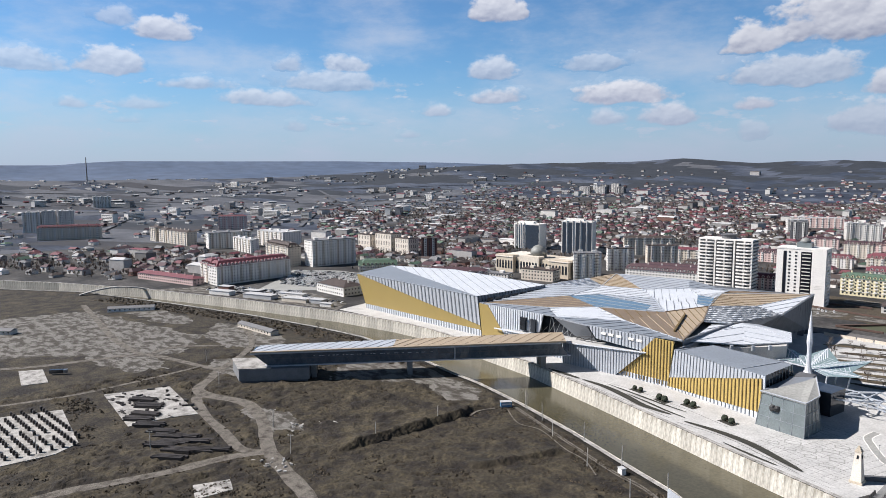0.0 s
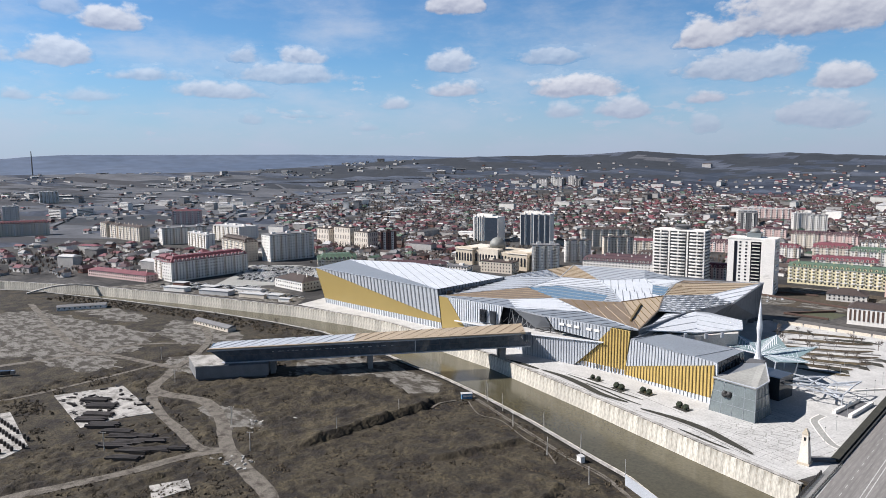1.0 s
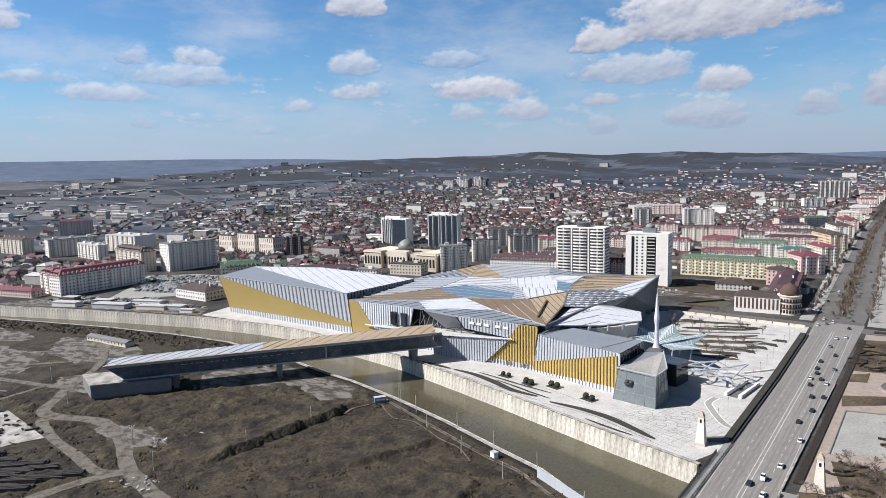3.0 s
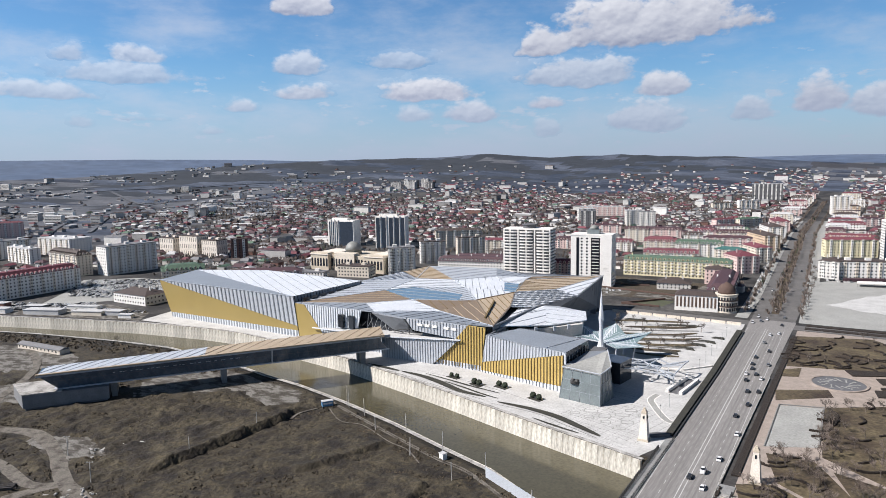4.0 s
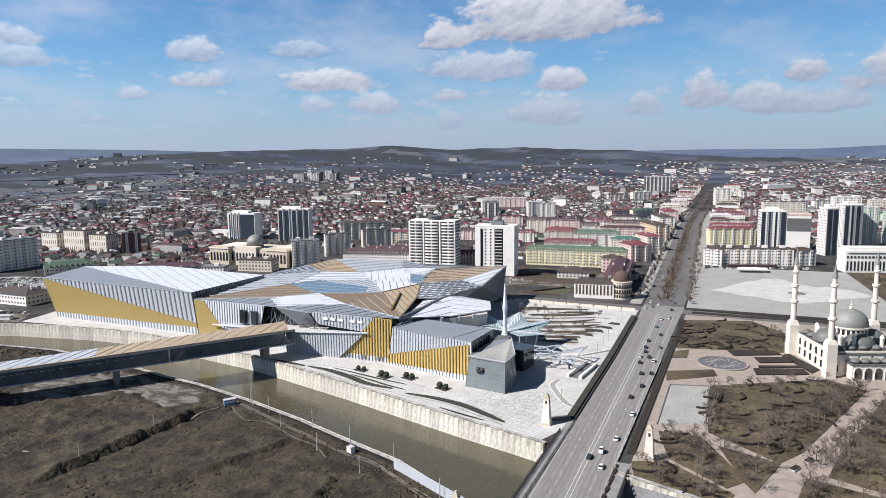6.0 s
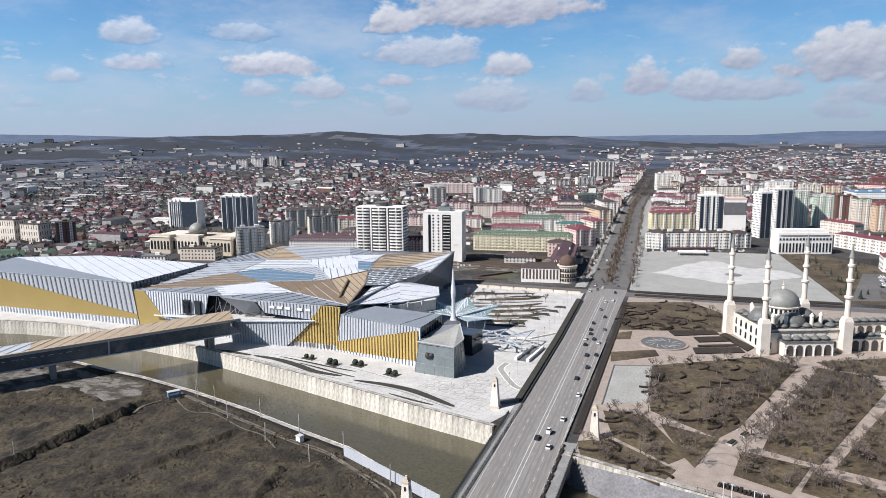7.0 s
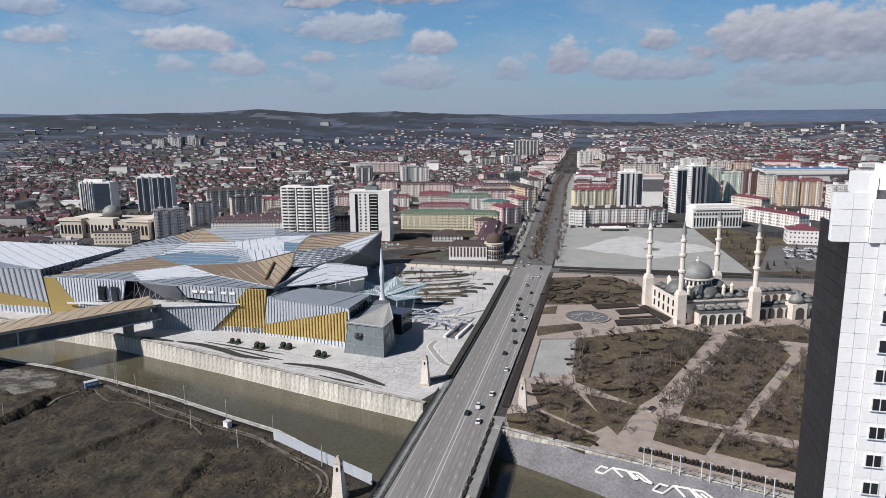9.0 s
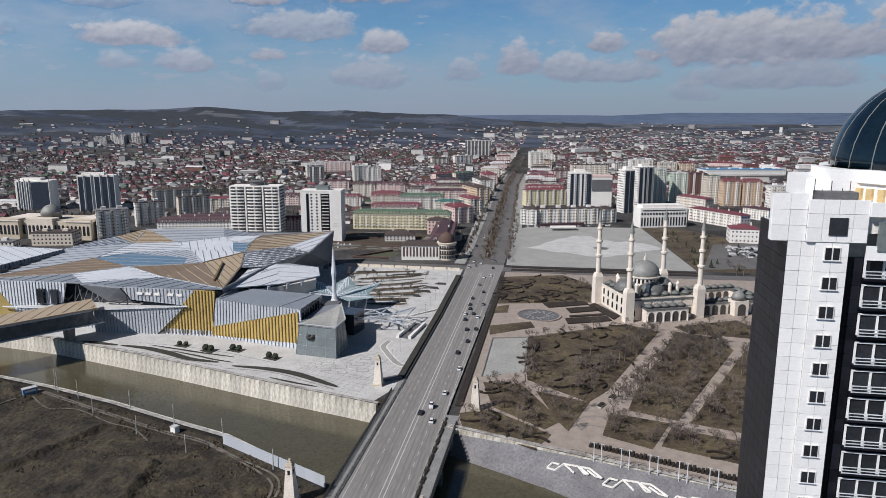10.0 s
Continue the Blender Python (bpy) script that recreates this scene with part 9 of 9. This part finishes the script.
# ---- cars ----
def car(colour, van=False):
    root = thing("car", {"car_white": "white car on the grey avenue", "car_dark": "dark car on the grey avenue", "car_grey": "silver car on the grey avenue"}[colour], "car", "cars on the avenue")
    s = Mesh()
    h = 1.0 if not van else 1.9
    prof = [(-2.2, 0.3), (2.2, 0.3), (2.25, 0.75), (1.2, h - 0.05), (-2.1, h), (-2.25, 0.7)]
    n = len(prof)
    s.solid([(-0.88, y, z) for y, z in prof] + [(0.88, y, z) for y, z in prof], [tuple(range(n)), tuple(range(2 * n - 1, n - 1, -1))] + [(n + i, n + (i + 1) % n, (i + 1) % n, i) for i in range(n)])
    part("body", s, colour, root)
    s = Mesh()
    z0, z1 = h - 0.05, h + 0.55
    s.prism([(-0.82, -1.8), (0.82, -1.8), (0.82, 0.95), (-0.82, 0.95)], z0, z1, [(-0.66, -1.3), (0.66, -1.3), (0.66, 0.25), (-0.66, 0.25)])
    part("cabin", s, "glass_dark", root)
    s = Mesh()
    s.prism([(-0.64, -1.28), (0.64, -1.28), (0.64, 0.23), (-0.64, 0.23)], z1, z1 + 0.06)
    part("roof", s, colour, root)
    for x in (-0.86, 0.86):
        for y in (-1.4, 1.4):
            s = Mesh()
            s.bar((x - 0.1, y, 0.33), (x + 0.1, y, 0.33), 0.33, 0.33, 10)
            part("wheel", s, "rubber", root)
    return root


MAKES = {c: car(c) for c in ("car_white", "car_dark", "car_grey")}
van = car("car_white", True)
tagged(van, "white van on the grey avenue", "van")
van.matrix_world = pose(-50.6, 269, 0.17, 0, 0, 0)
lanes = [("car_white", -47.3, 284), ("car_white", -45.4, 315), ("car_dark", -49.7, 338), ("car_dark", -47.0, 357), ("car_dark", -50.3, 378), ("car_dark", -45.2, 380), ("car_dark", -53.9, 398), ("car_white", -55.5, 410), ("car_dark", -50.5, 411),
         ("car_white", -47.0, 404), ("car_dark", -55.3, 432), ("car_grey", -46.9, 434), ("car_dark", -55.7, 448), ("car_dark", -54.0, 422), ("car_dark", -50.2, 466), ("car_grey", -55.6, 487), ("car_white", -54.9, 511)]
lanes += [("car_white", -50.0, 517), ("car_white", -70.8, 545), ("car_grey", -66.0, 552), ("car_white", -62.7, 560), ("car_dark", -51.1, 545), ("car_grey", -51.9, 572), ("car_white", -69.7, 568), ("car_white", -60.7, 598), ("car_dark", -54.1, 262), ("car_white", -48.0, 255),
          ("car_dark", -76, 640), ("car_white", -74, 690), ("car_grey", -50, 700), ("car_white", -86, 780), ("car_dark", -60, 820)]
for i, (c, x, y) in enumerate(lanes):
    m = pose(x, y, 0.17, 0, 0, 180 if x < ROAD_MID else 0)
    if i in (0, 2, 11):
        MAKES[c].matrix_world = m
    else:
        copy_thing(MAKES[c], m)


def parked(label, poly, turn, seed, share=0.7):
    """A full car park, seen from far."""
    r = random.Random(seed)
    m = Mesh()
    xs, ys = [p[0] for p in poly], [p[1] for p in poly]
    c, s_ = math.cos(turn), math.sin(turn)
    for i in range(-60, 60):
        for j in range(-40, 40):
            x, y = sum(xs) / len(xs) + i * 2.9 * c - j * 6.4 * s_, sum(ys) / len(ys) + i * 2.9 * s_ + j * 6.4 * c
            if not inside(poly, x, y) or r.random() > share:
                continue
            m.slot = paint = r.choices((0, 1, 2), (7, 2, 2))[0]
            a = turn + r.uniform(-0.06, 0.06)
            m.box(x, y, 0.25, 1.75, 4.2, 0.75, a)
            m.slot = 3
            m.box(x, y, 1.0, 1.5, 2.2, 0.38, a)
            m.slot = paint
            m.box(x, y, 1.38, 1.4, 1.7, 0.12, a)
    thing("parked_cars", label, "cars", kind="stuff", mesh=m, mats=("car_white", "car_dark", "car_grey", "glass_dark"))


parked("crowded car park of white and dark cars", [(-735, 425), (-700, 385), (-660, 360), (-605, 380), (-598, 425), (-630, 468), (-690, 455)], 0.5, 3, 0.8)
parked("rows of parked cars by the offices", [(-600, 320), (-560, 318), (-520, 345), (-525, 352), (-580, 345)], 0.2, 4, 0.6)
parked("rows of parked cars in the riverside yard", [(-690, 285), (-640, 296), (-560, 340), (-600, 352), (-680, 315)], 0.35, 14, 0.55)
parked("parked cars behind the mosque", [(150, 625), (182, 628), (190, 685), (160, 680)], 0.3, 5, 0.7)
parked("parked cars before the ministry", [(-36, 762), (60, 788), (60, 798), (-36, 772)], 0.2, 6, 0.5)
parked("parked cars beside the avenue", [(-82, 585), (-76, 585), (-98, 900), (-104, 900)], 0.0, 8, 0.35)
for label, poly, m_ in (("worn asphalt yard beside the river", [(-720, 250), (-640, 285), (-500, 328), (-520, 352), (-590, 356), (-700, 300)], "gravel"), ("worn asphalt car park", [(-745, 425), (-690, 375), (-640, 320), (-590, 380), (-590, 430), (-625, 475), (-700, 462)], "square_stone"), ("grey car park behind the mosque", [(118, 570), (200, 590), (200, 700), (150, 690)], "street")):
    sheet("yard", label, poly, 0.07, m_)
for x, y, w, d, h, m_ in ((-645, 288, 26, 9, 4, "white_wall"), (-600, 306, 34, 10, 4, "light_roof"), (-560, 322, 28, 8, 3.5, "cream_wall"), (-625, 312, 18, 8, 4, "slate_roof"), (-540, 333, 14, 8, 3.5, "light_roof"), (-662, 300, 14, 8, 5, "brick_wall"), (-520, 330, 12, 5, 3, "white_wall"), (-585, 332, 30, 6, 3.5, "white_wall")):
    s = Mesh()
    s.box(0, 0, 0, w, d, h)
    shed = thing("shed", "low flat market shed in the riverside yard", "shed", "yard sheds", mesh=s, mats=(m_,), at=pose(x, y, 0, 0, 0, 22))
    s = Mesh()
    s.box(0, 0, h, w + 0.8, d + 0.8, 0.35)
    part("roof", s, "light_roof", shed)

# cleared lots beside the white tower
for k, poly in enumerate(([(-232, 606), (-205, 596), (-186, 618), (-196, 640), (-228, 640)], [(-180, 606), (-146, 608), (-140, 626), (-176, 634)], [(-138, 606), (-118, 606), (-118, 690), (-134, 690)], [(-205, 676), (-170, 680), (-172, 700), (-210, 700)])):
    sheet("yard", "pale trodden yard on the cleared lot", [(x + 2 * noise.noise((x / 7, y / 7, k)), y + 2 * noise.noise((x / 7, y / 7, k + 5))) for x, y in smooth_line(poly + poly[:1], 5)[:-1]], 0.09 + 0.01 * k, "gravel")
parked("parked cars on the cleared lot", [(-228, 600), (-205, 598), (-196, 632), (-222, 634)], 0.3, 31, 0.35)
for label, poly, m_ in (("bare brown building lot", [(-235, 640), (-205, 600), (-120, 606), (-118, 700), (-228, 708)], "scrub"), ("green lawn of a small garden", [(-172, 572), (-145, 574), (-140, 600), (-165, 602)], "dull_grass")):
    sheet("lot", label, poly, 0.05, m_)
for a, b in (((-232, 640), (-140, 622)), ((-215, 660), (-180, 664)), ((-178, 570), (-150, 604)), ((-178, 570), (-146, 570))):
    s = Mesh()
    s.bar((*a, 1.0), (*b, 1.0), 1.0)
    thing("brick_fence", "brown brick boundary wall round the lot", "wall", "lot walls", mesh=s, mats=("dark_brick",))

# ---- waste ground: fence, poles, huts, stacks ----
fence = thing("sheet_fence", "pale grey corrugated metal fence on the river's edge", "fence")
fp_mesh = Mesh()
fp_mesh.box(0, 0, 0, 2.3, 0.12, 4.2)
fp_mesh.box(1.1, 0.1, 0, 0.15, 0.15, 4.3)
fdata = fp_mesh.data("sheet", ["silver"])
for k in range(23):
    t = k / 22
    part("sheet", fdata, None, fence, at=Matrix.Translation((-121.5 + 46.5 * t, 222.5 - 22.5 * t, 0.2)) @ Matrix.Rotation(-0.451, 4, "Z"))


def pole_thing(x, y, h, arm=False):
    s = Mesh()
    lean = 0.025 * h * math.sin(7 * x + 3 * y)
    s.bar((0, 0, 0), (lean, 0, h), 0.24, 0.15, 6)
    p = thing("utility_pole", "weathered pale utility pole on the waste ground", "pole", "utility poles", mesh=s, mats=("slab",), at=pose(x, y, 0, 0, 0, 35))
    if arm:
        s = Mesh()
        s.bar((lean - 1.1, 0, h - 0.3), (lean + 1.1, 0, h - 0.3), 0.1)
        s.box(lean - 1.1, 0, h - 0.3, 0.5, 0.4, 0.3)
        s.box(lean + 1.1, 0, h - 0.3, 0.5, 0.4, 0.3)
        part("crossarm", s, "slab", p)


for x, y, h, arm in ((-288, 151, 9, True), (-254, 141, 9, True), (-241, 177, 9, False), (-238, 212, 9, False), (-223, 259, 10, False), (-220, 257, 10, False), (-206, 252, 9, False), (-176, 245, 9, False), (-150, 235, 9, False), (-124, 226, 9, False), (-300, 98, 9, True), (-330, 60, 9, False), (-368, 160, 8, True), (-420, 175, 8, False), (-190, 240, 8, False), (-160, 225, 8, False), (-132, 213, 8, False), (-96, 208, 8, False)):
    pole_thing(x, y, h, arm)
hut = thing("site_hut", "blue and white site cabin on the river bank", "cabin", at=pose(-231, 253, 0, 0, 0, 55))
s = Mesh()
s.box(0, 0, 0.3, 5.6, 2.6, 2.6)
part("shell", s, "hut_blue", hut)
s = Mesh()
s.box(0, 0, 2.9, 5.9, 2.9, 0.25)
part("roof", s, "light_roof", hut)
s = Mesh()
s.box(0, -1.32, 1.4, 4.6, 0.1, 0.9)
part("window_band", s, "white_wall", hut)
hut2 = thing("site_hut", "small white site cabin on the river bank", "cabin", at=pose(-146, 229, 0, 0, 0, -20))
s = Mesh()
s.box(0, 0, 0, 2.6, 2.2, 2.6)
part("shell", s, "white_wall", hut2)
s = Mesh()
s.box(0, 0, 2.6, 2.9, 2.5, 0.2)
part("roof", s, "light_roof", hut2)
for x, y, w, turn, wall, label in ((-477, 240, 46, 5, "cream_wall", "long low barrack with a grey ridge roof"), (-625, 195, 38, 61, "white_wall", "long white store shed with a flat roof"), (-600, 96, 12, 40, "grey_wall", "grey cabin at the site's edge")):
    b = thing("barrack", label, "shed", "site sheds", at=pose(x, y, 0, 0, 0, turn))
    s = Mesh()
    s.box(0, 0, 0, w, 7, 3.2)
    part("shell", s, wall, b)
    s = Mesh()
    s.solid([(-w / 2 - 0.4, -4, 3.1), (w / 2 + 0.4, -4, 3.1), (w / 2 + 0.4, 4, 3.1), (-w / 2 - 0.4, 4, 3.1), (-w / 2 - 0.4, 0, 4.6), (w / 2 + 0.4, 0, 4.6)], [(0, 1, 5, 4), (2, 3, 4, 5), (1, 2, 5), (3, 0, 4), (0, 3, 2, 1)])
    part("roof", s, "slate_roof", b)
    for k in range(int(w // 4)):
        s = Mesh()
        s.box(-w / 2 + 2 + 4 * k, -3.5, 1.2, 1.2, 0.15, 1.1)
        part("window", s, "glass_dark", b)
# stacks of dark piles, rows of stub columns
rnd = random.Random(14)
log = Mesh()
log.box(0, 0, 0, 14, 0.85, 0.75)
log_data = log.data("beam", ["rust"])
for x, y, n, turn in ((-370, 119, 9, 39), (-358, 117, 10, 41), (-347, 112, 9, 38), (-342, 107, 9, 40), (-330, 108, 10, 42), (-318, 110, 8, 39), (-309, 110, 9, 40), (-301, 109, 8, 38), (-302, 103, 9, 41), (-305, 115, 8, 40), (-296, 116, 8, 43), (-290, 107, 9, 38), (-285, 113, 8, 40), (-286, 101, 8, 39), (-281, 119, 7, 44)):
    st = thing("pile_stack", "stack of dark concrete piles on waste ground", "pile stack", "pile stacks", at=pose(x, y, 0.3, 0, 0, turn))
    for k in range(n):
        part("beam", log_data, None, st, at=Matrix.Translation((rnd.uniform(-1, 1), (k % 5 - 2) * 1.15, 0.76 * (k // 5))) @ Matrix.Rotation(rnd.uniform(-0.04, 0.04), 4, "Z"))
col = Mesh()
col.box(0, 0, 0, 1.3, 1.1, 2.0)
col_data = col.data("stub_column", ["rust"])
for i in range(16):
    for j in range(8):
        if rnd.random() < 0.85:
            ob = new("stub_column", col_data)
            ob.matrix_world = pose(-393 + 4.1 * i + 0.3 * j, 44 + 4.4 * j + 0.3 * i, 0.35)
            tagged(ob, "dark stub column standing on the slab", "column", "stub columns")
s = Mesh()
for k in range(60):
    x, y = rnd.uniform(-390, -335), rnd.uniform(104, 136)
    s.box(x, y, 0.35, rnd.uniform(1, 4), rnd.uniform(0.5, 1.5), rnd.uniform(0.2, 0.9), rnd.uniform(0, 3))
thing("rubble", "scattered blocks and boards on the white slab", "rubble", kind="stuff", mesh=s, mats=("rust",))
s = Mesh()
for x, y in scatter([(-292, 160), (-270, 150), (-255, 175), (-285, 185)], 50, 3) + scatter([(-262, 120), (-240, 130), (-236, 142), (-258, 136)], 20, 9):
    s.box(x, y, 0, rnd.uniform(0.5, 2.2), rnd.uniform(0.4, 1.2), rnd.uniform(0.2, 0.8), rnd.uniform(0, 3))
thing("rubble", "pale broken rubble strewn in the scrub", "rubble", kind="stuff", mesh=s, mats=("slab",))
truck = thing("truck", "dark truck parked on a small slab", "truck", at=pose(-456, 97, 0.35, 0, 0, 55))
s = Mesh()
s.box(0, 0, 0.6, 8, 2.4, 2.2)
part("body", s, "car_dark", truck)
s = Mesh()
s.box(5, 0, 0.5, 2, 2.3, 2.2)
part("cab", s, "car_grey", truck)


def tufts(label, spots, size, seed):
    """Dry grass and scrub: ragged tufts."""
    r = random.Random(seed)
    m = Mesh()
    for x, y in spots:
        h, w = r.uniform(0.35, 1.0) * size, r.uniform(0.5, 1.3) * size
        for k in range(2):
            a = r.uniform(0, 6.28)
            b = a + r.uniform(1.7, 2.5)
            c = b + r.uniform(1.7, 2.3)
            o = (x + r.uniform(-0.5, 0.5), y + r.uniform(-0.5, 0.5))
            m.solid([(o[0] + w * math.cos(q), o[1] + w * math.sin(q), -0.05) for q in (a, b, c)] + [(o[0] + r.uniform(-0.4, 0.4), o[1] + r.uniform(-0.4, 0.4), h)], [(0, 1, 3), (1, 2, 3), (2, 0, 3)])
    return thing("scrub", label, "scrub", kind="stuff", mesh=m, mats=("scrub",))


LINES = [(smooth_line(line, 4), w) for line, w in TRACKS]


def near_track(x, y):
    return any(min((x - p[0]) ** 2 + (y - p[1]) ** 2 for p in pts) < (w * 0.62 + 0.5) ** 2 for pts, w in LINES)


r3 = random.Random(61)
spots = []
while len(spots) < 13000:
    x, y = r3.uniform(-420, -70), r3.uniform(40, 275)
    if y > bank(SOUTH_BANK, x) - 4 or noise.noise((x / 14, y / 14, 0)) < -0.12 + 0.25 * r3.random() or -396 < x < -322 and 98 < y < 140 or x > -82 or x < -325 and y < 82 or near_track(x, y) or any(inside(poly, x, y) for poly in PALE):
        continue
    if -375 < x < -240 and 1.36 * (x + 357) + 170 < y < 1.36 * (x + 357) + 215:
        continue
    spots.append((x, y))
tufts("dry brown scrub and grass tufts on waste ground", spots, 0.95, 5)
tufts("dark scrub along the far river bank", [(x, bank(SOUTH_BANK, x) - r3.uniform(4, 24)) for x in np.linspace(-700, -330, 900)], 1.4, 8)
# footbridge over the canal far upstream
fb = thing("footbridge", "pale arched footbridge over the far canal", "footbridge", at=pose(-731, 213, 0, 0, 0, 78))
for k in range(10):
    s = Mesh()
    t0, t1 = k / 10, (k + 1) / 10
    s.solid([(-32 + 64 * t0, -2, 5 * math.sin(math.pi * t0)), (-32 + 64 * t1, -2, 5 * math.sin(math.pi * t1)), (-32 + 64 * t1, 2, 5 * math.sin(math.pi * t1)), (-32 + 64 * t0, 2, 5 * math.sin(math.pi * t0)),
             (-32 + 64 * t0, -2, 5 * math.sin(math.pi * t0) + 1.2), (-32 + 64 * t1, -2, 5 * math.sin(math.pi * t1) + 1.2), (-32 + 64 * t1, 2, 5 * math.sin(math.pi * t1) + 1.2), (-32 + 64 * t0, 2, 5 * math.sin(math.pi * t0) + 1.2)],
            [(0, 3, 2, 1), (4, 5, 6, 7), (0, 1, 5, 4), (1, 2, 6, 5), (2, 3, 7, 6), (3, 0, 4, 7)])
    part("span", s, "slab", fb)
mast = Mesh()
mast.bar((-3322, 880, terrain(-3322, 880)), (-3322, 880, 186), 3.2, 1.8, 8)
thing("chimney_mast", "tall thin far chimney on the plain", "chimney", mesh=mast, mats=("concrete_grey",))
